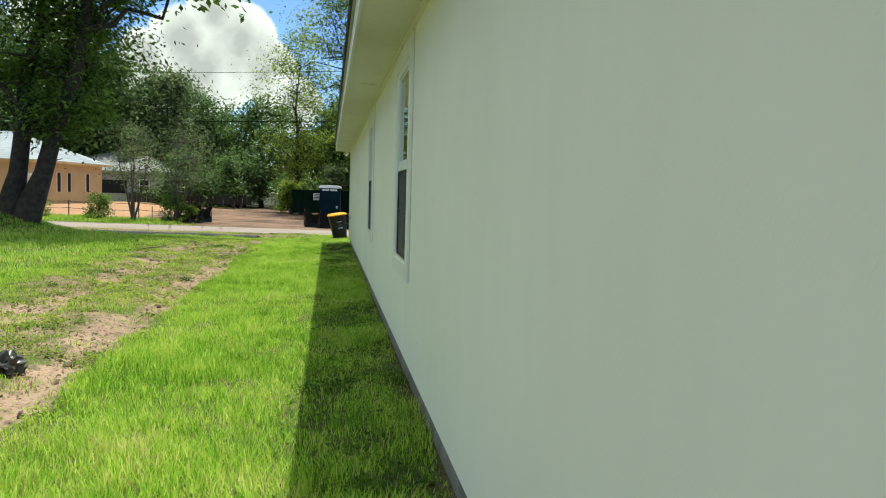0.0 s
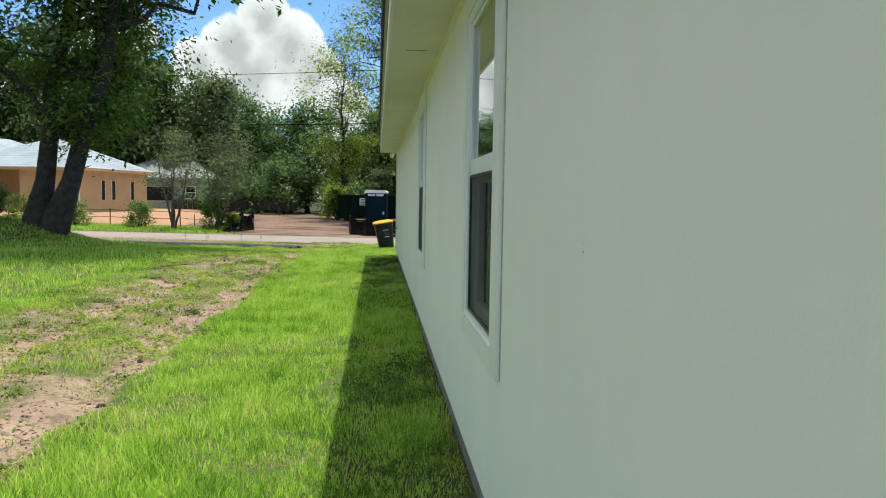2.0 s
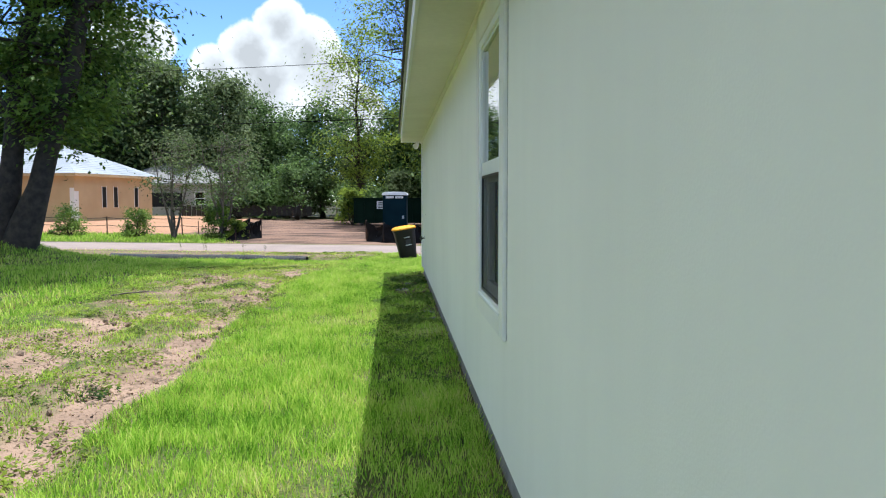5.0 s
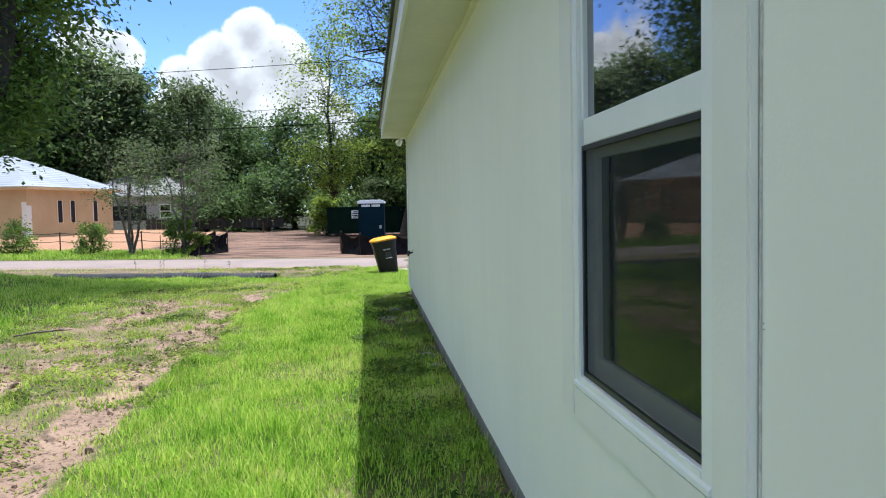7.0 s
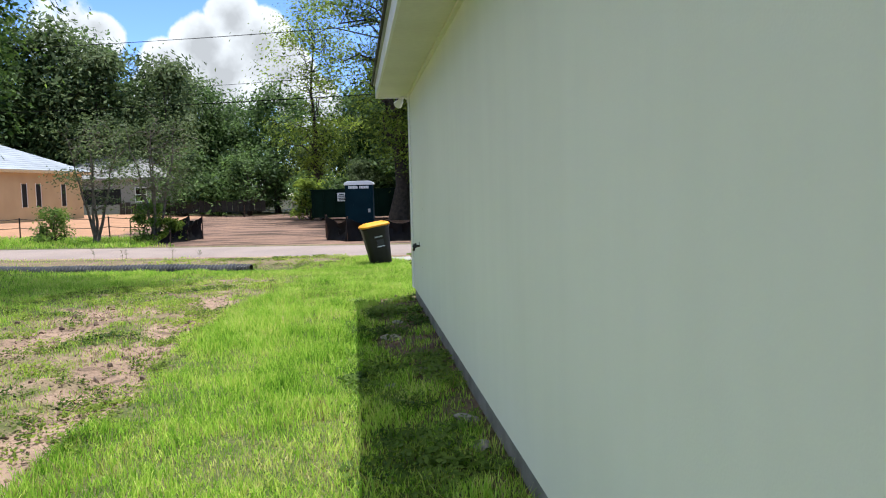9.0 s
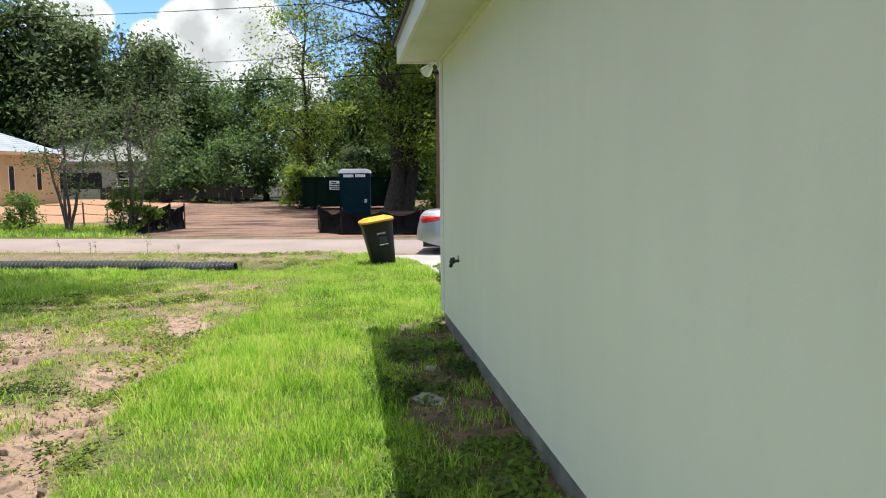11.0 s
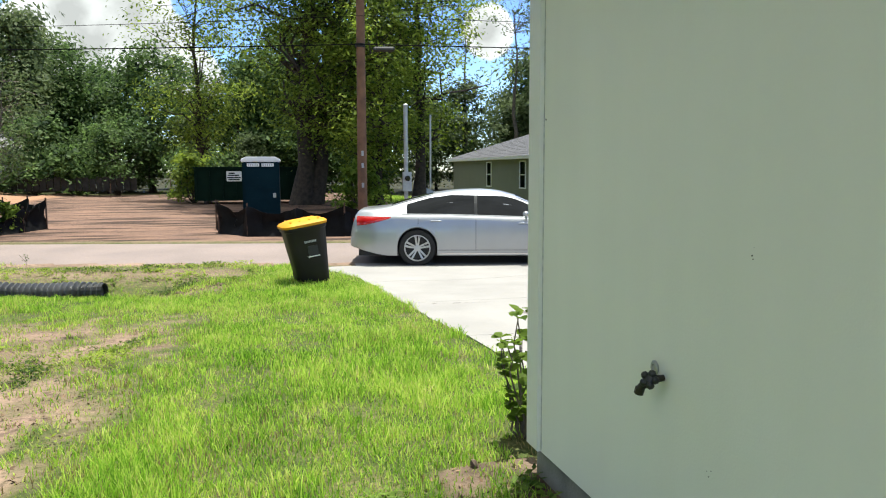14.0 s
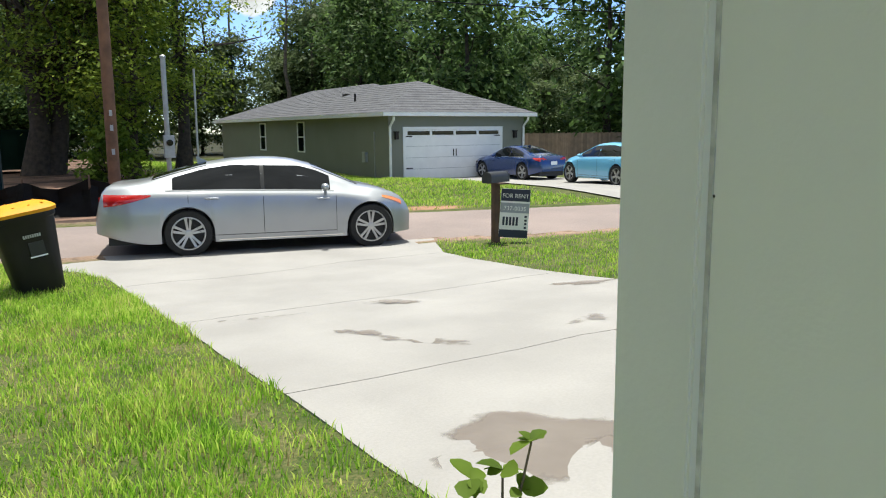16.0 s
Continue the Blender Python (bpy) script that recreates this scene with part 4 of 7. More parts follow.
def make_bush(x, y, r, seed, mat, leaf, h=None):
    rng = np.random.default_rng(100 + seed)
    h = h or r * 1.7
    root = thing("bush", at_ground(x, y), "leafy green bush on the far verge" if h < 2.4 else "tall sunlit bush at the wood's edge", "bush", "bushes")
    wood = bmesh.new()
    clumps = []
    for i in range(34):
        a, u, q = rng.uniform(0, 6.28), rng.uniform(0.08, 1.0), rng.uniform(0.3, 1) ** 0.5
        w = r * (1 - 0.55 * u * u) * q * (0.85 + 0.25 * math.sin(3 * a + seed))
        clumps.append((w * math.cos(a), w * math.sin(a), u * h))
        if i % 2 == 0:
            lp, lr = limb(rng, (0, 0, -0.05), clumps[-1], 0.02 + r * 0.008, 0.004, 0.2, 4)
            tube(lp, lr, 4, wood, cap=False)
    part("stem", wood, BARK, root)
    p, nrm = crown_points(rng, clumps, 62 if r < 1.5 else 90, r * 0.2)
    p[:, 2] = np.maximum(p[:, 2], 0.02)
    link_mesh("foliage", leaf_mesh("foliage", p, nrm, leaf, rng), mat, root)


build_trees()

# ---- vehicles ----


def wheel_parts(root, x, y, side, r=0.325, width=0.21, twin=True):
    """A wheel with tyre, rim and twin spokes; side -1 or +1 is the way its face looks along y."""
    m = Matrix.Translation((x, y, r)) @ Matrix.Rotation(radians(90 * -side), 4, "X")
    w = width / 2
    tyre = part("wheel", lathe([(r * 0.66, -w), (r * 0.93, -w), (r, -w * 0.7), (r, w * 0.7), (r * 0.94, w), (r * 0.72, w * 1.02), (r * 0.69, w * 0.6)], 36), TYRE, root, smooth=True)
    tyre.matrix_basis = m
    part("rim", lathe([(r * 0.70, -w * 0.2), (r * 0.71, w * 0.96), (r * 0.665, w * 0.97), (r * 0.64, w * 0.5), (r * 0.6, -w * 0.2)], 36), ALLOY, tyre, smooth=True)
    # near-black disc paints the shade in the gaps between the spokes
    part("gap_disc", lathe([(r * 0.60, -w * 0.1), (r * 0.60, w * 0.05), (0.05, w * 0.08)], 28), DARK_GAP_FLOOR, tyre)
    for k in range(5):
        for da in ((-0.17, 0.17) if twin else (0.0,)):
            a = 2 * math.pi * k / 5 + 0.3
            p0, p1 = Vector((math.cos(a + da * 1.6) * r * 0.15, math.sin(a + da * 1.6) * r * 0.15, w * 0.72)), Vector((math.cos(a + da) * r * 0.665, math.sin(a + da) * r * 0.665, w * 0.86))
            d = (p1 - p0).normalized()
            n = d.cross(Vector((0, 0, 1)))
            hw = r * (0.044 if twin else 0.09)
            bm = bmesh.new()
            top = [p0 - n * hw, p0 + n * hw, p1 + n * hw * 1.25, p1 - n * hw * 1.25]
            lo = [p - Vector((0, 0, 0.035)) for p in top]
            vt, vl = [bm.verts.new(p) for p in top], [bm.verts.new(p) for p in lo]
            bm.faces.new(vt)
            bm.faces.new(list(reversed(vl)))
            for i in range(4):
                bm.faces.new((vt[i], vl[i], vl[(i + 1) % 4], vt[(i + 1) % 4]))
            part("spoke", bm, ALLOY, tyre)
    part("hub_cap", lathe([(r * 0.17, w * 0.6), (r * 0.16, w * 0.80), (r * 0.08, w * 0.86)], 16), ALLOY, tyre)


def make_car(m, label, paint, top, wheelbase, half_w, belt, arch=0.385, group="", wheel_r=0.355, pillars=(1.06,), win=(-0.32, 2.12), glass_back=(-0.50, 0.3), glass_front=(1.9, 2.62), tail=(-1.17, -0.50, 0.785, 0.965), twin=True,
             doors=(0.02, 1.06, 2.2)):
    """A car from its side outline. Local x runs forward from the rear axle, z up from the road."""
    root = thing("car", m, label, "car", group)
    x0, x1 = top[0][0], top[-1][0]
    tx, tz = [p[0] for p in top], [p[1] for p in top]
    bx, bz = [p[0] for p in belt], [p[1] for p in belt]
    # smooth outline: average of shifted linear curves
    def roof(x):
        return sum(float(np.interp(x + d, tx, tz)) * w for d, w in ((-0.09, 1), (-0.045, 2), (0, 3), (0.045, 2), (0.09, 1))) / 9

    def sill(x):
        z = 0.21 + 0.17 * max(0, (x0 + 0.75 - x) / 0.75) ** 1.3 + 0.02 * max(0, (x - x1 + 0.5) / 0.5)
        for c in (0.0, wheelbase):
            if abs(x - c) < arch:
                z = max(z, wheel_r + math.sqrt(arch * arch - (x - c) ** 2))
        return z

    def wid(x):
        e0, e1 = min(1.0, (x - x0) / 0.55), min(1.0, (x1 - x) / 0.75)
        return half_w * (0.74 + 0.26 * math.sin(e0 * math.pi / 2) ** 0.8 if e0 < 1 else 1.0) * (0.68 + 0.32 * math.sin(max(e1, 0) * math.pi / 2) ** 0.8 if e1 < 1 else 1.0)

    def section(x):
        t, b, s, w = roof(x), float(np.interp(x, bx, bz)), sill(x), wid(x)
        b = min(b, t - 0.035)
        sh = min(b - 0.09, t - 0.12)
        flare = sum(0.018 * math.exp(-((x - c) / 0.42) ** 2) for c in (0.0, wheelbase))
        cab = max(0.0, min(1.0, (t - b) / 0.40))
        pts = [(w * 0.955 + flare, s), (w * 0.985 + flare, max(s + 0.012, 0.36)), (w * 1.0 + flare, max(s + 0.02, 0.56)), (w * 0.995 + flare * 0.6, max(s + 0.028, sh)), (w * 0.965, max(s + 0.036, b - 0.028)), (w * 0.925, max(s + 0.042, b)),
               (w * (0.915 - 0.11 * cab), b + (t - b) * 0.50), (w * (0.86 - 0.18 * cab), b + (t - b) * (0.72 + 0.10 * cab)), (w * (0.72 - 0.12 * cab), b + (t - b) * 0.93), (w * 0.36, t - 0.006), (0.0, t)]
        return pts

    def surf(x, z):
        p = section(x)
        return float(np.interp(z, [q[1] for q in p[:9]], [q[0] for q in p[:9]]))
    st = sorted({*np.round(np.arange(x0, x1, 0.05), 3), x1, *[round(c + arch * math.cos(a), 4) for c in (0.0, wheelbase) for a in np.linspace(0, math.pi, 25)]})
    bm = bmesh.new()
    rings = []
    for x in st:
        p = section(x)
        full = [(-y, z) for y, z in p] + [(y, z) for y, z in reversed(p[:-1])]
        rings.append([bm.verts.new((x, y, z)) for y, z in full])
    for a, b in zip(rings, rings[1:]):
        for i in range(len(a) - 1):
            bm.faces.new((a[i], a[i + 1], b[i + 1], b[i]))
    bm.faces.new(rings[0])
    bm.faces.new(list(reversed(rings[-1])))
    part("body", bm, paint, root, smooth=True)
    # dark floor pan and wheel wells
    bm = box(x0 + 0.15, x1 - 0.25, -half_w * 0.72, half_w * 0.72, 0.19, 0.62)
    box(x0 + 0.2, x1 - 0.3, -half_w * 0.86, half_w * 0.86, 0.62, 0.70, bm)
    part("underbody", bm, DARK_GAP_FLOOR, root)

    def patch(name, mat, xs, lo, hi, side, off=0.006, parent=root, rows=3, lab=""):
        """A panel that follows the body's side between two height curves."""
        b2 = bmesh.new()
        grid = []
        for x in xs:
            a, c = lo(x), hi(x)
            grid.append([b2.verts.new((x, side * (surf(x, a + (c - a) * j / rows) + off), a + (c - a) * j / rows)) for j in range(rows + 1)])
        for g0, g1 in zip(grid, grid[1:]):
            for j in range(rows):
                b2.faces.new((g0[j], g0[j + 1], g1[j + 1], g1[j]))
        ex = bmesh.ops.extrude_face_region(b2, geom=list(b2.faces))
        bmesh.ops.translate(b2, verts=[e for e in ex["geom"] if isinstance(e, bmesh.types.BMVert)], vec=(0, -side * 0.012, 0))
        return part(name, b2, mat, parent, lab, smooth=True)

    def blo(x):
        return min(float(np.interp(x, bx, bz)) + 0.022, roof(x) - 0.05)

    def bhi(x):
        return max(blo(x) + 0.004, min(roof(x) - 0.085, blo(x) + 0.36))
    cuts = [win[0], *[p - 0.03 for p in pillars], *[p + 0.03 for p in pillars], win[1]]
    cuts = sorted(cuts)
    for side in (-1, 1):
        for a, c in zip(cuts[::2], cuts[1::2]):
            patch("window", CAR_GLASS, np.linspace(a, c, 16), blo, bhi, side, lab="dark tinted side window")
        for pl in pillars:
            patch("pillar", BLACK_PLASTIC, np.linspace(pl - 0.031, pl + 0.031, 4), blo, bhi, side, 0.003)
        patch("belt_trim", CHROME, np.linspace(win[0] - 0.1, win[1] + 0.06, 24), lambda x: blo(x) - 0.022, lambda x: blo(x) - 0.006, side, 0.008, rows=1)
        patch("tail_lamp", TAIL_RED, np.linspace(tail[0], tail[1], 12), lambda x: tail[2] + (tail[3] - tail[2] - 0.03) * ((x - tail[0]) / (tail[1] - tail[0])) ** 1.5, lambda x: tail[3] - 0.012 * (x - tail[0]) / (tail[1] - tail[0]), side, 0.008, lab="red tail lamp")
        hx = x1 - 0.16
        patch("headlamp", LAMP_AMBER if paint == CAR_SILVER else LAMP_CLEAR, np.linspace(hx - 0.34, hx, 8), lambda x: roof(x) - 0.14, lambda x: roof(x) - 0.075 - 0.03 * (hx - x) / 0.34, side, 0.006)
        # door seams, handles and mirror
        for q, xd in enumerate(doors):
            pts = [(xd + (0.20 * (max(0.0, 0.62 - z) / 0.3) ** 1.3 if q == 0 else 0.0), z) for z in np.linspace(0.30 if q else 0.33, blo(xd + 0.05) - 0.03, 9)]
            part("door_seam", tube([(x, side * (surf(x, z) + 0.0005), z) for x, z in pts], 0.0045, 4), BLACK_PLASTIC, root)
        part("door_seam", tube([(x, side * (surf(x, 0.315) + 0.0005), 0.315) for x in np.linspace(doors[0] + 0.22, doors[-1], 12)], 0.005, 4), BLACK_PLASTIC, root)
        for xd in doors[1:]:
            xh = xd - 0.20 if len(doors) < 3 or xd != doors[1] else xd - 0.76
            z = float(np.interp(xh, bx, bz)) - 0.115
            part("door_handle", tube([(xh - 0.10, side * (surf(xh - 0.1, z) + 0.004), z), (xh - 0.05, side * (surf(xh, z) + 0.026), z + 0.004), (xh + 0.05, side * (surf(xh, z) + 0.026), z + 0.004), (xh + 0.10, side * (surf(xh + 0.1, z) + 0.004), z)], 0.014, 8), paint, root, smooth=True)
        xm = win[1] - 0.10
        zm = blo(xm) + 0.035
        b3 = bmesh.new()
        bmesh.ops.create_uvsphere(b3, u_segments=14, v_segments=9, radius=1.0, matrix=Matrix.LocRotScale((xm, side * (half_w + 0.075), zm + 0.015), None, (0.062, 0.092, 0.058)))
        tube([(xm + 0.03, side * (surf(xm, zm) - 0.01), zm - 0.03), (xm + 0.01, side * (half_w + 0.05), zm - 0.02)], 0.022, 8, b3)
        part("mirror", b3, paint, root, smooth=True)
        patch("sill_trim", CHROME if paint == CAR_SILVER else BLACK_PLASTIC, np.linspace(arch + 0.06, wheelbase - arch - 0.06, 10), lambda x: 0.235, lambda x: 0.25, side, 0.004, rows=1)

    def across(name, xa, xc, frac, lab):
        b2 = bmesh.new()
        grid = []
        for x in np.linspace(xa, xc, 10):
            p = section(x)
            ys = [q[0] for q in p[::-1]][:4]
            zs = [q[1] for q in p[::-1]][:4]
            lim = ys[-1] * frac
            row = []
            for v in np.linspace(-lim, lim, 9):
                row.append(b2.verts.new((x, v, float(np.interp(abs(v), ys, zs)) + 0.006)))
            grid.append(row)
        for g0, g1 in zip(grid, grid[1:]):
            for j in range(8):
                b2.faces.new((g0[j], g0[j + 1], g1[j + 1], g1[j]))
        ex = bmesh.ops.extrude_face_region(b2, geom=list(b2.faces))
        bmesh.ops.translate(b2, verts=[e for e in ex["geom"] if isinstance(e, bmesh.types.BMVert)], vec=(0, 0, -0.012))
        part(name, b2, CAR_GLASS, root, lab, smooth=True)
    across("rear_window", *glass_back, 0.93, "dark tinted rear window")
    across("windscreen", *glass_front, 0.95, "dark windscreen")
    # number plate, bumper gap, aerial fin
    for side in (-1, 1):
        ya, yb = sorted((side * half_w * 0.42, side * half_w * 0.655))
        part("tail_lamp", box(x0 + 0.045, x0 + 0.12, ya, yb, tail[2] + 0.03, tail[3] - 0.05), TAIL_RED, root, "red tail lamp", bevel=0.004)
    part("number_plate", box(x0 - 0.004, x0 + 0.006, -0.16, 0.16, 0.64, 0.78), WHITE_PAINT, root)
    part("bumper_seam", tube([(x0 + 0.02 + 0.0, y, 0.60) for y in np.linspace(-half_w * 0.7, half_w * 0.7, 6)], 0.006, 4), BLACK_PLASTIC, root)
    xa = glass_back[1] + 0.02
    part("aerial_fin", prism([(xa - 0.16, roof(xa - 0.16) - 0.01), (xa + 0.03, roof(xa) - 0.01), (xa - 0.17, roof(xa - 0.15) + 0.11)], "y", -0.012, 0.012), paint, root)
    for x in (0.0, wheelbase):
        for side in (-1, 1):
            wheel_parts(root, x, side * (half_w - 0.115), side, wheel_r, 0.215, twin)
    return root


SEDAN = [(-1.30, 0.54), (-1.29, 0.74), (-1.24, 0.90), (-1.21, 1.02), (-1.17, 1.10), (-0.85, 1.115), (-0.62, 1.145), (-0.20, 1.275), (0.25, 1.395), (0.70, 1.455), (1.10, 1.47), (1.35, 1.465), (1.60, 1.44), (1.95, 1.345), (2.30, 1.185), (2.62, 1.03), (2.95, 0.965), (3.20, 0.885),
         (3.36, 0.80), (3.45, 0.69), (3.49, 0.54)]
SEDAN_BELT = [(-1.0, 0.95), (-0.4, 1.0), (0.6, 0.985), (1.6, 0.955), (2.3, 0.925), (3.0, 0.84), (3.7, 0.62)]
CAR_YAW = math.degrees(math.atan2(28.273 - 29.032, 4.728 - 2.04))


def build_cars():
    ca, sa = math.cos(radians(CAR_YAW)), math.sin(radians(CAR_YAW))
    # rear axle middle: half a car's width behind the wheel that is seen
    half = 0.90
    make_car(pose(2.04 - sa * half, 29.032 + ca * half, -0.425, 0, 0, CAR_YAW), "silver four-door sedan parked across the driveway's end", CAR_SILVER, SEDAN, 2.795, 0.915, SEDAN_BELT, win=(-0.20, 2.16), pillars=(1.12,), doors=(0.02, 1.12, 2.24))
    coupe = [(-0.98, 0.55), (-0.97, 0.85), (-0.90, 1.0), (-0.5, 1.03), (-0.2, 1.08), (0.3, 1.27), (0.75, 1.38), (1.15, 1.40), (1.5, 1.34), (1.9, 1.18), (2.3, 1.0), (2.8, 0.92), (3.2, 0.84), (3.45, 0.72), (3.52, 0.5)]
    cbelt = [(-0.95, 0.92), (0.6, 0.94), (1.6, 0.91), (2.2, 0.88), (3.5, 0.6)]
    make_car(pose(19.15, 41.75, gz(19.15, 43) + 0.02, 0, 0, 92), "dark blue two-door coupe parked before the garage", CAR_BLUE, coupe, 2.65, 0.87, cbelt, group="cars across the road", pillars=(0.85,), win=(0.0, 1.85), glass_back=(-0.15, 0.6), glass_front=(1.5, 2.28),
             tail=(-0.94, -0.62, 0.78, 0.93), twin=False, doors=(0.62, 2.0))
    hatch = [(-0.86, 0.5), (-0.87, 0.85), (-0.80, 1.08), (-0.55, 1.25), (-0.1, 1.38), (0.4, 1.44), (0.9, 1.45), (1.3, 1.41), (1.7, 1.28), (2.1, 1.10), (2.35, 1.0), (2.8, 0.92), (3.1, 0.82), (3.28, 0.70), (3.33, 0.5)]
    hbelt = [(-0.8, 1.0), (0.6, 0.97), (1.6, 0.93), (2.2, 0.9), (3.3, 0.6)]
    make_car(pose(18.25, 35.5, gz(18.25, 37) + 0.02, 0, 0, 84), "light blue hatchback parked on the neighbour's driveway", CAR_SKY, hatch, 2.6, 0.86, hbelt, group="cars across the road", pillars=(1.0,), win=(-0.35, 2.0), glass_back=(-0.66, -0.25), glass_front=(1.55, 2.28),
             tail=(-0.84, -0.6, 0.84, 0.98), twin=False, doors=(0.05, 1.0, 2.1))


build_cars()

# ---- houses across the street ----


def shingle_rows(name, a, b, rise, run):
    """Roof shingles: a noisy base broken by rows across the slope."""
    m = material(name, a, b, 2.2, 0.9, bump=0.5, bump_scale=30, fine=14, spread=0.25)
    return m


SHINGLE_FAR = shingle_rows("charcoal shingle", (0.060, 0.061, 0.070), (0.095, 0.096, 0.108), 0.4, 1.0)


def hip_roof(parent, x0, x1, y0, y1, z, pitch, mat, over=0.42, fascia=WHITE_PAINT, label=""):
    """A hipped roof over a rectangle, with courses standing proud, fascia and soffit."""
    x0, x1, y0, y1 = x0 - over, x1 + over, y0 - over, y1 + over
    half = min(x1 - x0, y1 - y0) / 2
    top = z + 0.16 + half * pitch
    if x1 - x0 < y1 - y0:
        r0, r1 = ((x0 + x1) / 2, y0 + half, top), ((x0 + x1) / 2, y1 - half, top)
    else:
        r0, r1 = (x0 + half, (y0 + y1) / 2, top), (x1 - half, (y0 + y1) / 2, top)
    bm = bmesh.new()
    courses = max(6, int(half / 0.28))
    c = [Vector((x0, y0, z + 0.16)), Vector((x1, y0, z + 0.16)), Vector((x1, y1, z + 0.16)), Vector((x0, y1, z + 0.16))]
    R0, R1 = Vector(r0), Vector(r1)
    if x1 - x0 < y1 - y0:
        ends = [(0, 1, R0, R0), (1, 2, R0, R1), (2, 3, R1, R1), (3, 0, R1, R0)]
    else:
        ends = [(0, 1, R0, R1), (1, 2, R1, R1), (2, 3, R1, R0), (3, 0, R0, R0)]
    for i, j, ta, tb in ends:
        for k in range(courses):
            f0, f1 = k / courses, (k + 1) / courses
            lift = Vector((0, 0, 0.012))
            a0, b0 = c[i].lerp(ta, f0) + lift, c[j].lerp(tb, f0) + lift
            a1, b1 = c[i].lerp(ta, f1), c[j].lerp(tb, f1)
            v = [bm.verts.new(p) for p in ((a0, b0, b1, a1) if (b1 - a1).length > 1e-4 else (a0, b0, a1))]
            bm.faces.new(v)
            w = [bm.verts.new(p) for p in (a0 - lift, b0 - lift, b0, a0)]
            bm.faces.new(w)
    roof = part("roof", bm, mat, parent, label)
    fb = bmesh.new()
    for q in ((x0, x1, y0 - 0.02, y0, z, z + 0.158), (x0, x1, y1, y1 + 0.02, z, z + 0.158), (x0 - 0.02, x0, y0 - 0.02, y1 + 0.02, z, z + 0.158), (x1, x1 + 0.02, y0 - 0.02, y1 + 0.02, z, z + 0.158)):
        box(*q, fb)
    part("fascia", fb, fascia, parent)
    part("soffit", box(x0, x1, y0, y1, z + 0.002, z + 0.02), SOFFIT, parent)
    return roof


def far_window(parent, x, y, z, w, h, face, frame_mat, pane=CAR_GLASS, rail=True):
    """A window set on a wall face: '-y' or '-x'."""
    win = new("window")
    win.parent = parent
    win.matrix_basis = pose(x, y, z, 0, 0, 0 if face == "-y" else (-90 if face == "-x" else 90))
    fb = bmesh.new()
    t = 0.07
    for q in ((-w / 2, -w / 2 + t, 0, h), (w / 2 - t, w / 2, 0, h), (-w / 2 + t, w / 2 - t, 0, t), (-w / 2 + t, w / 2 - t, h - t, h)) + (((-w / 2 + t, w / 2 - t, h / 2 - 0.03, h / 2 + 0.03),) if rail else ()):
        box(q[0], q[1], -0.045, 0.02, q[2], q[3], fb)
    part("window_frame", fb, frame_mat, win)
    part("pane", box(-w / 2 + t, w / 2 - t, -0.012, -0.004, t, h - t), pane, win)


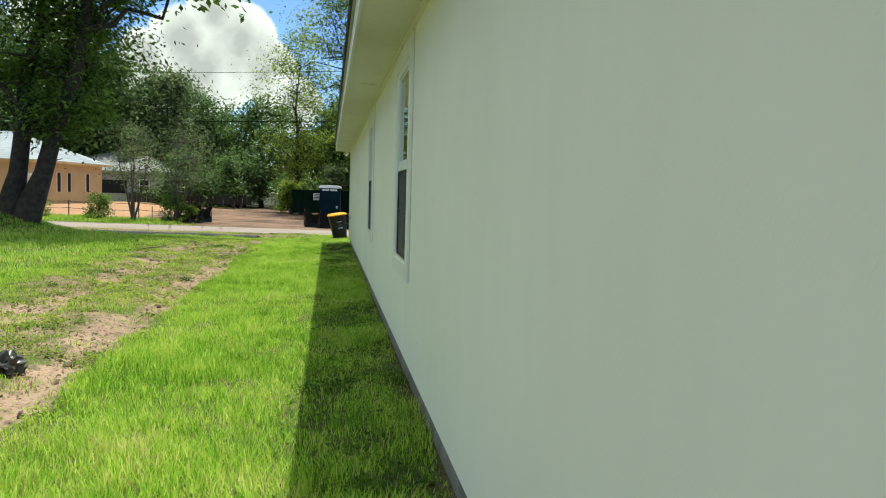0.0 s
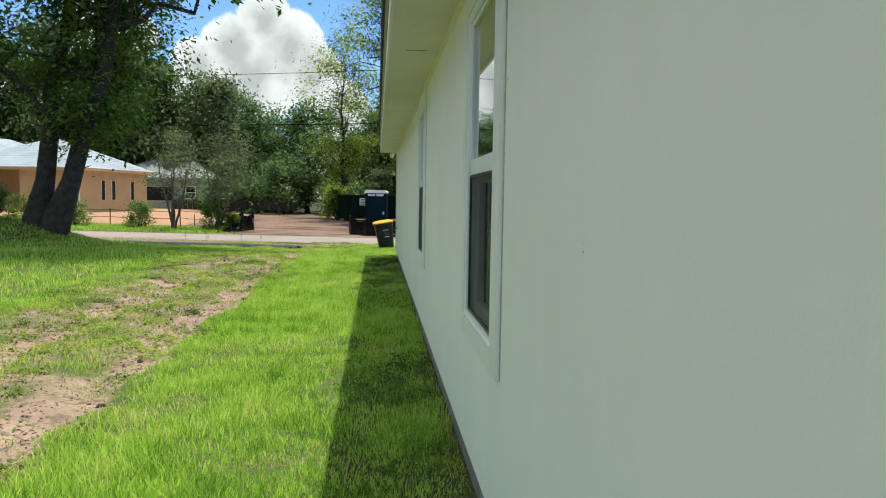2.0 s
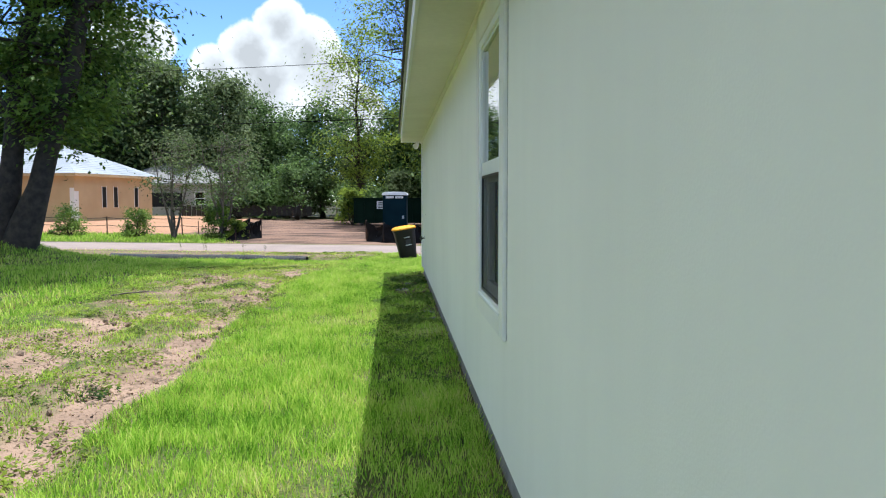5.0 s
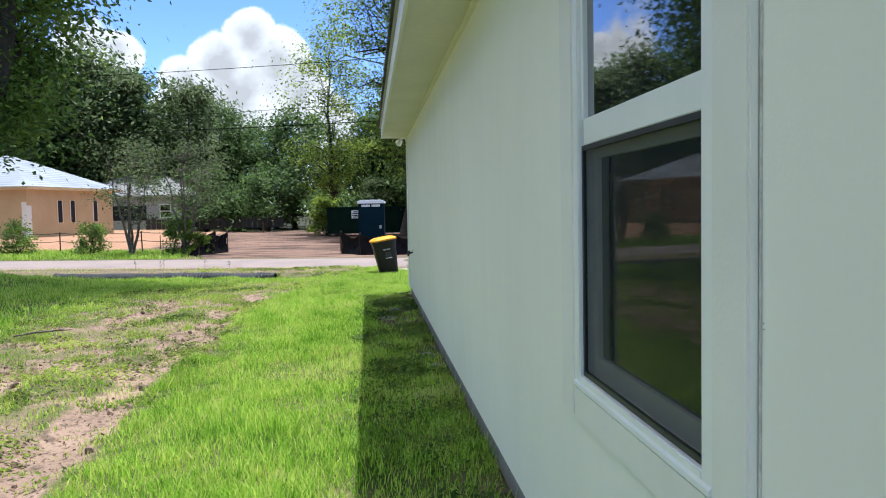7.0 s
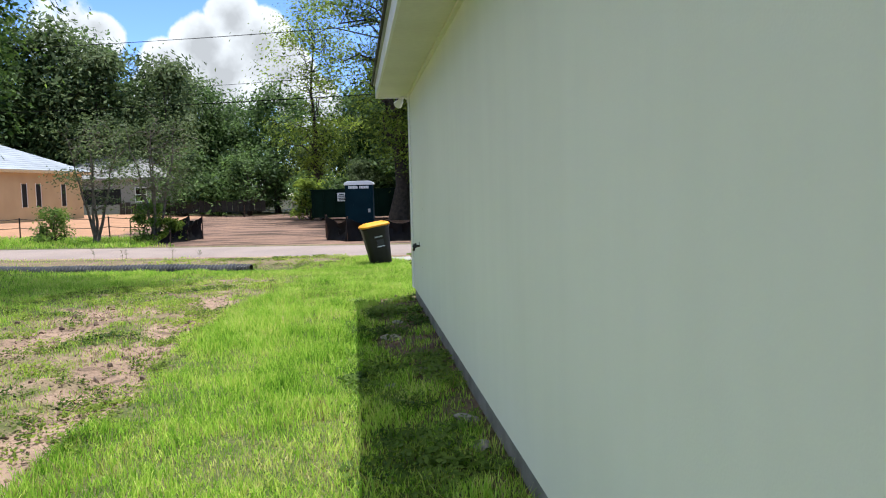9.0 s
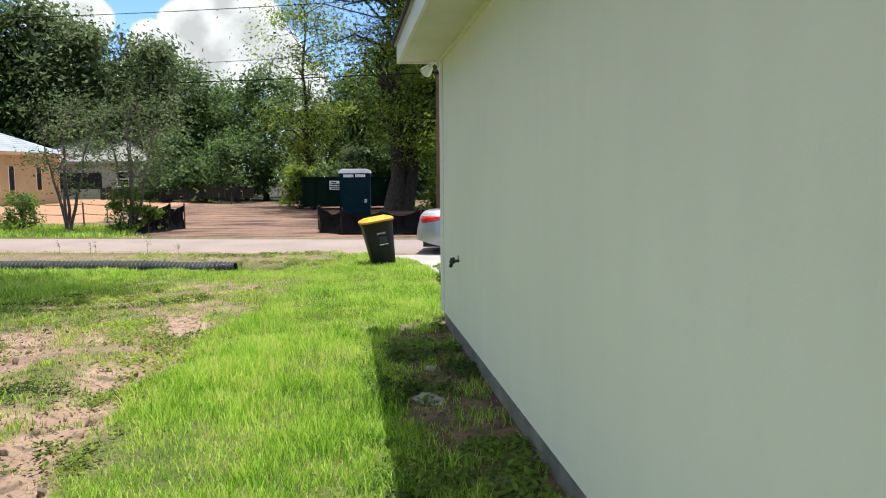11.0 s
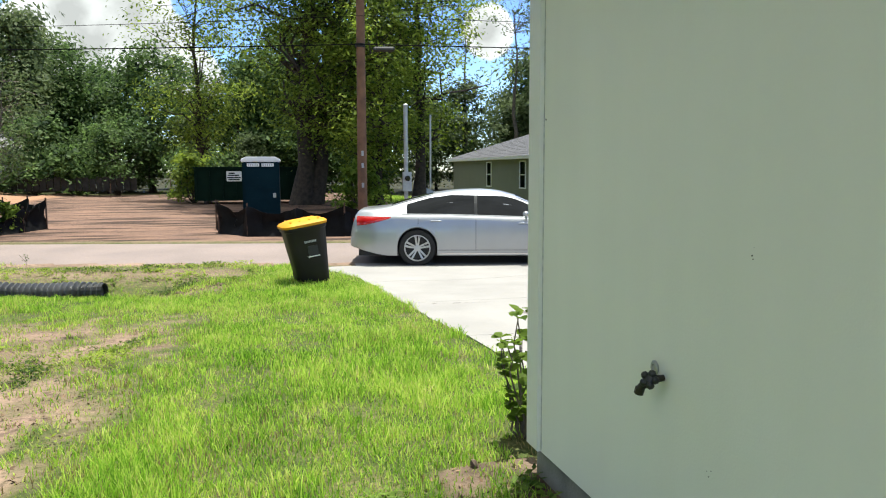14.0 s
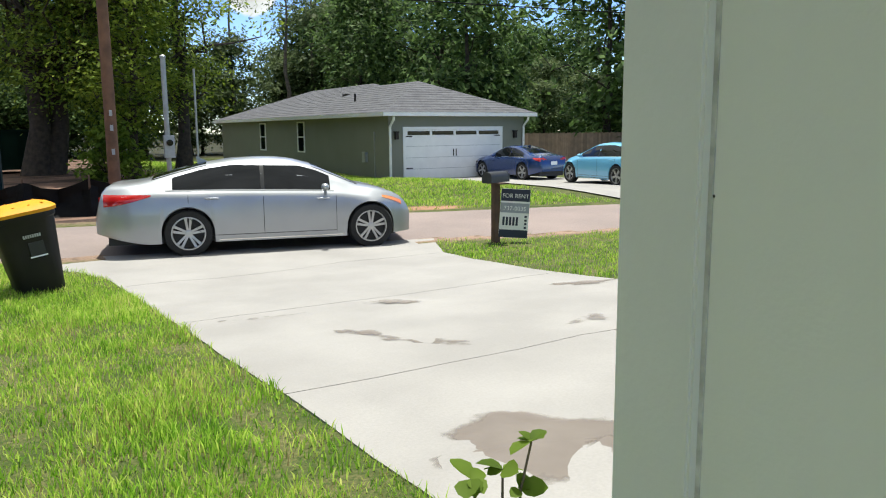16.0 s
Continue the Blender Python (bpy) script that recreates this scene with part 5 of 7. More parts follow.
def build_green_house():
    x0, x1, yf, yb = 14.0, 20.95, 45.0, 68.3
    zb = -0.66
    root = thing("house", pose(0, 0, 0), "grey-green single-storey house with white double garage door", "house", "houses across the road")
    wz = 2.02
    part("wall", box(x0, x1 + 3.2, yf + 5.0, yb, zb, wz), GREEN_WALL, root)
    part("wall", box(x0 + 0.002, x1, yf, yf + 4.999, zb, wz), GREEN_WALL, root)
    hip_roof(root, x0, x1, yf, yf + 11.0, wz, 0.39, SHINGLE_FAR, label="charcoal shingle hip roof")
    hip_roof(root, x0 + 0.01, x1 + 2.2, yf + 5.6, yb, wz + 0.004, 0.36, SHINGLE_FAR)
    # garage door
    gx0, gx1, gt = 14.78, 19.61, 1.47
    door = part("garage_door", box(gx0, gx1, yf - 0.035, yf - 0.001, zb + 0.02, gt), WHITE_PAINT, root, "white panelled garage door")
    fr = bmesh.new()
    for q in ((gx0 - 0.12, gx0 - 0.002, zb, gt + 0.12), (gx1 + 0.002, gx1 + 0.12, zb, gt + 0.12), (gx0 - 0.002, gx1 + 0.002, gt + 0.002, gt + 0.12)):
        box(q[0], q[1], yf - 0.05, yf - 0.002, q[2], q[3], fr)
    part("door_frame", fr, WHITE_PAINT, root)
    for k in range(4):
        a = gx0 + 0.10 + k * 1.19
        part("pane", box(a, a + 1.06, yf - 0.044, yf - 0.036, gt - 0.22, gt - 0.06), CAR_GLASS, door)
        part("panel_joint", box(gx0 + 0.01, gx1 - 0.01, yf - 0.039, yf - 0.0355, zb + 0.5 + 0.47 * k, zb + 0.515 + 0.47 * k), GREY_METAL, door) if k < 3 else None
    for a in (gx0 + 0.02, gx1 - 0.32):
        for z in (gt - 0.30, gt - 1.62):
            part("hinge", box(a, a + 0.30, yf - 0.046, yf - 0.036, z, z + 0.05), RUST_DARK, door)
    for a in (-0.09, 0.05):
        part("handle", box((gx0 + gx1) / 2 + a, (gx0 + gx1) / 2 + a + 0.035, yf - 0.06, yf - 0.036, gt - 1.12, gt - 0.82), RUST_DARK, door)
    # wall lamps, downpipes, gutter
    for a in (x0 + 0.33, x1 - 0.55):
        bm = box(a - 0.07, a + 0.07, yf - 0.16, yf - 0.03, 1.08, 1.36)
        box(a - 0.09, a + 0.09, yf - 0.18, yf - 0.001, 1.36, 1.41, bm)
        part("wall_lamp", bm, RUST_DARK, root)
    for a in (x0 + 0.05, x1 - 0.05):
        part("downpipe", tube([(a, yf - 0.40, wz - 0.02), (a, yf - 0.38, wz - 0.14), (a, yf - 0.06, wz - 0.42), (a, yf - 0.06, zb + 0.1)], 0.055, 6), WHITE_PAINT, root)
    # side windows and meter box
    far_window(root, x0 - 0.001, 54.4, 0.38, 0.95, 1.55, "-x", WHITE_PAINT)
    far_window(root, x0 - 0.001, 60.2, 0.38, 0.95, 1.55, "-x", WHITE_PAINT)
    part("meter_box", box(x0 - 0.14, x0 - 0.002, 46.9, 47.2, 0.1, 0.55), GREY_METAL, root)
    bm = box(x0 - 0.03, x0 + 0.0, 46.2, 46.26, -0.55, 1.4)
    part("conduit", bm, GREY_METAL, root)
    part("roof_vent", box(16.4, 17.4, 54.0, 54.5, wz + 1.05, wz + 1.32), RUST_DARK, root)
    part("vent_pipe", tube([(15.2, 50.5, wz + 0.6), (15.2, 50.5, wz + 1.15)], 0.05, 8), RUST_DARK, root)


def build_neighbour_drive():
    bm = bmesh.new()
    pts = [(15.2, 44.95), (19.9, 44.95), (21.2, 38), (22.0, 30.6), (13.7, 31.6), (15.0, 36.0), (15.6, 41.0)]
    bm.faces.new([bm.verts.new((x, y, gz(x, y) + 0.03)) for x, y in pts])
    bmesh.ops.triangulate(bm, faces=bm.faces)
    bmesh.ops.subdivide_edges(bm, edges=bm.edges, cuts=5, use_grid_fill=True)
    for v in bm.verts:
        v.co.z = gz(v.co.x, v.co.y) + 0.04
    tagged(part("neighbour_driveway", bm, CONCRETE), "pale concrete driveway of the house across the road", "driveway", kind="structure")


def build_orange_house():
    # local frame: origin at the near corner, x along the front to the left (negative), y back along the side wall
    cx, cy = -20.5, 52.4
    yaw = -math.degrees(math.atan2(0.26, 1.0))
    zb = gz(-22, 54) + 0.0
    root = thing("house", pose(cx, cy, zb, 0, 0, yaw), "unfinished house with raw orange walls and pale roof underlay", "house", "houses across the road")
    H = 2.85
    part("wall", box(-4.2, 0.0, 0.0, 8.6, -0.2, H), ORANGE_WALL, root)
    part("wall", box(-15.0, -4.202, 2.2, 10.5, -0.2, H), ORANGE_WALL, root)
    part("wall", box(-15.0, -9.0, -1.2, 2.198, -0.2, H), ORANGE_WALL, root)
    hip_roof(root, -9.6, 0.0, 0.0, 8.6, H, 0.46, ROOF_PALE, 0.45, ORANGE_WALL, "pale grey roof underlay")
    hip_roof(root, -16.0, -6.0, 0.6, 12.5, H + 0.004, 0.44, ROOF_PALE, 0.45, ORANGE_WALL)
    hip_roof(root, -15.0, -9.0, -1.2, 6.0, H + 0.008, 0.42, ROOF_PALE, 0.45, ORANGE_WALL)
    # unpainted opening slits in the side wall with white splashes
    for s in (2.9, 4.1, 6.4):
        win = new("window")
        win.parent = root
        win.matrix_basis = pose(0.001, s * 1.033, 0.85, 0, 0, 90)
        part("opening", box(-0.21, 0.21, -0.012, 0.001, 0.0, 1.35), OPENING_SHADE, win, "black sheet as the shade in an unglazed opening")
        bm = box(-0.25, -0.212, -0.02, 0.001, -0.04, 1.40)
        box(0.212, 0.25, -0.02, 0.001, -0.04, 1.40, bm)
        part("edge_tape", bm, WHITE_PAINT, win)
    part("primer_patch", box(-0.30, 0.012, -0.012, -0.001, -0.1, 2.1), WHITE_PAINT, root, "white primer patch at the corner")
    part("primer_patch", box(0.001, 0.012, -0.011, 0.42, -0.1, 1.9), WHITE_PAINT, root)
    part("door", box(-5.6, -4.6, 2.17, 2.199, 0.0, 2.1), OPENING_SHADE, root, "black sheet as the shade in an open doorway")
    part("door_frame", box(-5.75, -5.62, 2.16, 2.199, 0.0, 2.2), WHITE_PAINT, root)
    part("post", box(-8.8, -8.62, 0.2, 0.38, -0.1, H), ORANGE_WALL, root)


def build_grey_house():
    x, y = -21.0, 73.0
    zb = gz(x, y)
    root = thing("house", pose(x, y, zb, 0, 0, -12), "pale grey house half hidden behind the trees", "house", "houses across the road")
    part("wall", box(-5.5, 5.0, 0, 7.5, -0.2, 2.7), PALE_WALL, root)
    hip_roof(root, -5.5, 5.0, 0, 7.5, 2.7, 0.48, ROOF_GREY, 0.5, PALE_WALL, "weathered grey roof")
    # flat black sheet paints the porch's shade onto the wall
    part("porch_opening", box(-3.8, 1.6, -0.03, -0.001, 0.2, 2.0), OPENING_SHADE, root, "black sheet as the shade of a deep porch")
    part("porch_wall", box(-4.2, 2.0, -0.9, -0.78, -0.1, 0.75), PALE_WALL, root)
    far_window(root, 3.3, -0.001, 0.9, 1.0, 1.2, "-y", WHITE_PAINT)


build_green_house()
build_neighbour_drive()
build_orange_house()
build_grey_house()

# ---- street things ----


def build_bin():
    """A wheeled bin leaning back towards the street, lid to the sky."""
    base = Vector((-0.10, 27.40, gz(-0.1, 27.4) - 0.02))
    root = thing("wheeled_bin", Matrix.Translation(base) @ Matrix.Rotation(radians(7), 4, "Z") @ Matrix.Rotation(radians(-9.5), 4, "Y"), "charcoal wheeled rubbish bin with yellow lid leaning on the grass", "rubbish bin")
    bm = bmesh.new()
    rings = []
    for z, w, d, r in ((0.0, 0.235, 0.23, 0.10), (0.03, 0.25, 0.245, 0.11), (0.5, 0.292, 0.29, 0.13), (0.88, 0.325, 0.325, 0.14), (0.90, 0.342, 0.342, 0.14), (0.95, 0.345, 0.345, 0.14)):
        ring = []
        for cxs, cys, a0 in ((1, 1, 0), (-1, 1, 90), (-1, -1, 180), (1, -1, 270)):
            for k in range(5):
                a = radians(a0 + 22.5 * k)
                ring.append(bm.verts.new((cxs * (w - r) + r * math.cos(a), cys * (d - r) + r * math.sin(a), z)))
        rings.append(ring)
    n = len(rings[0])
    for a, b in zip(rings, rings[1:]):
        for k in range(n):
            bm.faces.new((a[k], a[(k + 1) % n], b[(k + 1) % n], b[k]))
    bm.faces.new(list(reversed(rings[0])))
    bm.faces.new(rings[-1])
    body = part("body", bm, BIN_BODY, root, smooth=True)
    bm = bmesh.new()
    rings = []
    for z, w, d in ((0.953, 0.362, 0.362), (0.99, 0.366, 0.366), (1.02, 0.335, 0.33), (1.05, 0.24, 0.23), (1.06, 0.10, 0.09)):
        ring = []
        r = min(0.16, w * 0.45)
        for cxs, cys, a0 in ((1, 1, 0), (-1, 1, 90), (-1, -1, 180), (1, -1, 270)):
            for k in range(5):
                a = radians(a0 + 22.5 * k)
                ring.append(bm.verts.new((cxs * (w - r) + r * math.cos(a), cys * (d - r) + r * math.sin(a), z)))
        rings.append(ring)
    for a, b in zip(rings, rings[1:]):
        for k in range(n):
            bm.faces.new((a[k], a[(k + 1) % n], b[(k + 1) % n], b[k]))
    bm.faces.new(list(reversed(rings[0])))
    bm.faces.new(rings[-1])
    lid = part("lid", bm, BIN_LID, root, "yellow domed plastic lid", smooth=True)
    for x in (-0.22, -0.08, 0.08, 0.22):
        part("lid_rib", box(x - 0.012, x + 0.012, -0.26, 0.26, 1.02, 1.052), BIN_LID, lid, bevel=0.004)
    # lift bar in its recess, serial number
    part("bar_recess", box(-0.04, 0.12, -0.310, -0.28, 0.47, 0.63), BLACK_PLASTIC, root)
    part("lift_bar", box(-0.05, 0.13, -0.318, -0.29, 0.455, 0.470), WHITE_PAINT, root, "worn white lift bar")
    for k in range(8):
        part("serial_mark", box(-0.075 + 0.024 * k, -0.058 + 0.024 * k, -0.318, -0.300, 0.685 + 0.003 * (k % 2), 0.722), GREY_METAL, root)
    part("handle", tube([(-0.22, 0.34, 0.90), (-0.22, 0.41, 0.93), (0.22, 0.41, 0.93), (0.22, 0.34, 0.90)], 0.015, 6), BIN_BODY, root)
    for y in (-0.27, 0.27):
        w = part("wheel", lathe([(0.03, -0.03), (0.115, -0.03), (0.125, -0.015), (0.125, 0.015), (0.115, 0.03), (0.03, 0.03)], 20), TYRE, root, smooth=True)
        w.matrix_basis = Matrix.Translation((y * 0.75, 0.27, 0.12)) @ Matrix.Rotation(radians(90), 4, "Y")


def build_loo():
    root = thing("portable_toilet", at_ground(-0.50, 39.3, -4), "dark blue portable toilet with white roof", "toilet")
    w, h = 0.55, 2.08
    part("body", box(-w, w, -w, w, 0.0, h), LOO_BLUE, root, bevel=0.03)
    door = part("door", box(-w + 0.07, w - 0.07, -w - 0.025, -w - 0.002, 0.12, h - 0.20), LOO_BLUE, root, bevel=0.008)
    for k in range(5):
        part("door_rib", box(-w + 0.14, w - 0.14, -w - 0.04, -w - 0.024, 0.3 + 0.32 * k, 0.34 + 0.32 * k), LOO_BLUE, door)
    part("latch", box(w - 0.2, w - 0.11, -w - 0.05, -w - 0.026, 1.0, 1.14), GREY_METAL, door)
    for a in (-0.40, 0.03):
        part("vent", box(a, a + 0.36, -w - 0.03, -w - 0.002, h - 0.14, h - 0.045), LOO_WHITE, root, "white vent grille")
        for k in range(5):
            part("vent_slot", box(a + 0.03 + 0.065 * k, a + 0.06 + 0.065 * k, -w - 0.034, -w - 0.0305, h - 0.125, h - 0.06), GREY_METAL, root)
    bm = prism([(-w - 0.04, h), (w + 0.04, h), (w + 0.03, h + 0.09), (w - 0.12, h + 0.16), (-w + 0.12, h + 0.16), (-w - 0.03, h + 0.09)], "y", -w - 0.04, w + 0.04)
    part("roof", bm, LOO_WHITE, root, "white moulded roof", bevel=0.02)
    part("skid", box(-w, -w + 0.1, -w - 0.06, w + 0.06, -0.06, 0.0), BLACK_PLASTIC, root)
    part("skid", box(w - 0.1, w, -w - 0.06, w + 0.06, -0.06, 0.0), BLACK_PLASTIC, root)


def build_dumpster():
    root = thing("dumpster", at_ground(-0.6, 55.6, -3), "dark green steel roll-off dumpster with white notice", "dumpster")
    L, W, H = 2.6, 1.2, 1.75
    zb = 0.16
    sh = bmesh.new()
    for q in ((-L, L, -W, -W + 0.05), (-L, L, W - 0.05, W), (-L, -L + 0.05, -W + 0.05, W - 0.05), (L - 0.05, L, -W + 0.05, W - 0.05)):
        box(*q, zb, H, sh)
    box(-L + 0.05, L - 0.05, -W + 0.05, W - 0.05, zb, zb + 0.06, sh)
    part("shell", sh, DUMP_GREEN, root)
    for k in range(9):
        x = -L + 0.05 + k * (2 * L - 0.1) / 8
        part("rib", box(x - 0.045, x + 0.045, -W - 0.07, -W - 0.001, zb, H - 0.08), DUMP_GREEN, root)
    rim = bmesh.new()
    box(-L - 0.05, L + 0.05, -W - 0.08, -W + 0.06, H, H + 0.09, rim)
    box(-L - 0.05, L + 0.05, W - 0.06, W + 0.08, H, H + 0.09, rim)
    part("rim", rim, DUMP_GREEN, root)
    notice = part("notice", box(-1.06, -0.33, -W - 0.078, -W - 0.072, 1.12, 1.62), WHITE_PAINT, root, "white notice with dark bars")
    for z, a, c in ((1.52, -0.95, -0.66), (1.42, -1.0, -0.45), (1.30, -1.02, -0.38), (1.20, -0.98, -0.42)):
        part("notice_bar", box(a, c, -W - 0.083, -W - 0.079, z - 0.03, z + 0.03), DUMP_GREEN, notice)
    for x in (-L + 0.5, L - 0.5):
        part("skid", box(x - 0.08, x + 0.08, -W, W, 0.0, zb), RUST_DARK, root)
    part("wheel", tube([(L - 0.3, -W + 0.1, 0.1), (L - 0.3, W - 0.1, 0.1)], 0.1, 14), RUST_DARK, root)


def silt_fence(points, tops, seed, label):
    """Black fabric strung between stakes: points on the ground, and its height at each."""
    rng = np.random.default_rng(seed)
    root = thing("silt_fence", pose(points[0][0], points[0][1], gz(*points[0])), label, "silt fence", "silt fences")
    o = Vector((points[0][0], points[0][1], gz(*points[0])))
    bm = bmesh.new()
    cols = []
    for i in range(len(points) - 1):
        a, b = Vector((*points[i], 0)), Vector((*points[i + 1], 0))
        n = max(4, int((b - a).length / 0.16))
        d = (b - a).normalized()
        nrm = Vector((-d.y, d.x, 0))
        for k in range(n + (i == len(points) - 2)):
            f = k / n
            p = a.lerp(b, f)
            h = tops[i] + (tops[i + 1] - tops[i]) * f - 0.20 * math.sin(math.pi * f) + rng.normal() * 0.015
            base = gz(p.x, p.y) - 0.03
            col = []
            for j in range(7):
                q = j / 6
                belly = (0.22 * math.sin(math.pi * f) + 0.06 * math.sin(f * 17 + 3 * q + i) + 0.03 * rng.normal()) * math.sin(math.pi * q * 0.8)
                col.append(bm.verts.new(Vector((p.x, p.y, base + max(0.05, h + 0.03) * q)) + nrm * belly - o))
            cols.append(col)
    for c0, c1 in zip(cols, cols[1:]):
        for j in range(6):
            bm.faces.new((c0[j], c0[j + 1], c1[j + 1], c1[j]))
    ex = bmesh.ops.extrude_face_region(bm, geom=list(bm.faces))
    bmesh.ops.translate(bm, verts=[e for e in ex["geom"] if isinstance(e, bmesh.types.BMVert)], vec=(0.004, 0.008, 0))
    part("fabric", bm, BLACK_FABRIC, root, smooth=True)
    for (x, y), h in zip(points, tops):
        if h > 0.3:
            g = gz(x, y)
            part("stake", box(x - 0.02 - o.x, x + 0.02 - o.x, y + 0.02 - o.y, y + 0.06 - o.y, g - 0.2 - o.z, g + h + 0.07 - o.z), WOOD, root)


def build_silt():
    silt_fence([(-8.3, 37.9), (-7.85, 38.9), (-7.45, 40.1), (-7.1, 41.4)], [0.06, 0.45, 0.72, 0.92], 1, "black silt fence sagging down to the ground beside the road")
    silt_fence([(-7.1, 41.42), (-7.9, 42.6), (-8.9, 43.6)], [0.92, 0.95, 0.9], 2, "black silt fence at the lot's corner")
    silt_fence([(-1.9, 39.6), (-1.8, 37.9), (-1.0, 36.6), (0.3, 36.1), (1.6, 35.9), (3.2, 35.6), (4.6, 35.6), (6.2, 36.3)], [0.85, 0.9, 0.85, 0.8, 0.85, 0.85, 0.8, 0.7], 3, "black silt fence bellying round the portable toilet")
    silt_fence([(3.2, 35.62), (4.4, 38.0), (5.2, 41.0)], [0.85, 0.8, 0.7], 4, "black silt fence running back from the road")


def build_pole():
    x, y = 2.79, 40.2
    root = thing("utility_pole", at_ground(x, y), "weathered brown wooden utility pole", "utility pole")
    part("pole", tube([(0, 0, -0.3), (0.01, 0, 3), (0.02, 0.01, 6.5), (0.02, 0.02, 11.0)], [0.165, 0.155, 0.14, 0.12], 14), POLE_WOOD, root, smooth=True)
    part("clamp", tube([(0, 0, 5.82), (0, 0, 5.94)], 0.17, 14), RUST_DARK, root)
    part("cross_arm", box(-1.1, 1.1, -0.22, -0.12, 9.6, 9.72), POLE_WOOD, root)
    for k, a in enumerate((-0.9, 0.0, 0.9)):
        part("insulator", lathe([(0.03, 9.72), (0.05, 9.78), (0.035, 9.84), (0.05, 9.9), (0.02, 9.95)], 10, m=Matrix.Translation((a, -0.17, 0))), GREY_METAL, root)
    for z, s in ((1.9, -1), (1.25, 1), (2.3, 1)):
        part("tag", box(-0.04, 0.04, -0.172, -0.158, z, z + 0.16), GREY_METAL, root)
    splice = thing("cable_splice", pose(x + 0.75, y - 0.2, 5.36, 0, 0, -14.6), "black cable splice case hung on the wire", "splice case")
    part("case", tube([(-0.35, 0, 0), (-0.3, 0, 0), (0.3, 0, 0), (0.35, 0, 0)], [0.05, 0.085, 0.085, 0.05], 10), BLACK_PLASTIC, splice)
    part("hanger", tube([(0, 0, 0.08), (0, 0, 0.16)], 0.012, 5), GREY_METAL, splice)


def wire(z0, zl, zr, sag, r, off=0.0):
    x, y = 2.79, 40.2
    root = thing("overhead_wire", pose(x, y, z0), "thin dark overhead utility wire along the street", "wire", "overhead wires")
    for sx, zz in ((-1, zl), (1, zr)):
        L = 48.0
        pts = []
        for k in range(25):
            f = k / 24
            pts.append((sx * L * f / 1.033, -sx * 0.26 * L * f / 1.033 + off, (zz - z0) * f - 4 * sag * f * (1 - f)))
        part("span", tube(pts, r, 5), WIRE, root)


def build_wires():
    wire(5.50, 5.9, 5.5, 0.35, 0.018, -0.18)
    wire(6.4, 6.8, 6.6, 0.6, 0.009, -0.17)
    wire(8.35, 9.2, 8.6, 0.6, 0.014, -0.17)


def build_lamp_post():
    x, y = 5.19, 44.3
    root = thing("service_post", at_ground(x, y), "slim grey metal service post with meter box", "post")
    H = 3.9 - gz(x, y)
    part("post", tube([(0, 0, -0.2), (0, 0, H)], 0.085, 10), GREY_METAL, root)
    part("cap", lathe([(0.11, H), (0.11, H + 0.05), (0.04, H + 0.1)], 10), GREY_METAL, root)
    part("meter_box", box(-0.17, 0.17, -0.24, -0.08, 1.0, 1.75), GREY_METAL, root)
    part("meter_glass", lathe([(0.11, 0.0), (0.11, 0.06), (0.08, 0.1)], 14, m=Matrix.Translation((0, -0.24, 1.5)) @ Matrix.Rotation(radians(90), 4, "X")), CAR_GLASS, root)
    p2 = thing("guard_post", at_ground(6.6, 46.0), "thin grey metal pole beside the service post", "post")
    part("post", tube([(0, 0, -0.2), (0.02, 0, 4.1)], 0.04, 8), GREY_METAL, p2)


def text_part(name, body, size, m, mat, parent):
    cu = bpy.data.curves.new(name, "FONT")
    cu.body, cu.size, cu.align_x, cu.extrude = body, size, "CENTER", 0.001
    tmp = bpy.data.objects.new(name, cu)
    scene.collection.objects.link(tmp)
    dg = bpy.context.evaluated_depsgraph_get()
    me = bpy.data.meshes.new_from_object(tmp.evaluated_get(dg))
    bpy.data.objects.remove(tmp)
    ob = link_mesh(name, me, mat, parent)
    ob.matrix_basis = m
    return ob


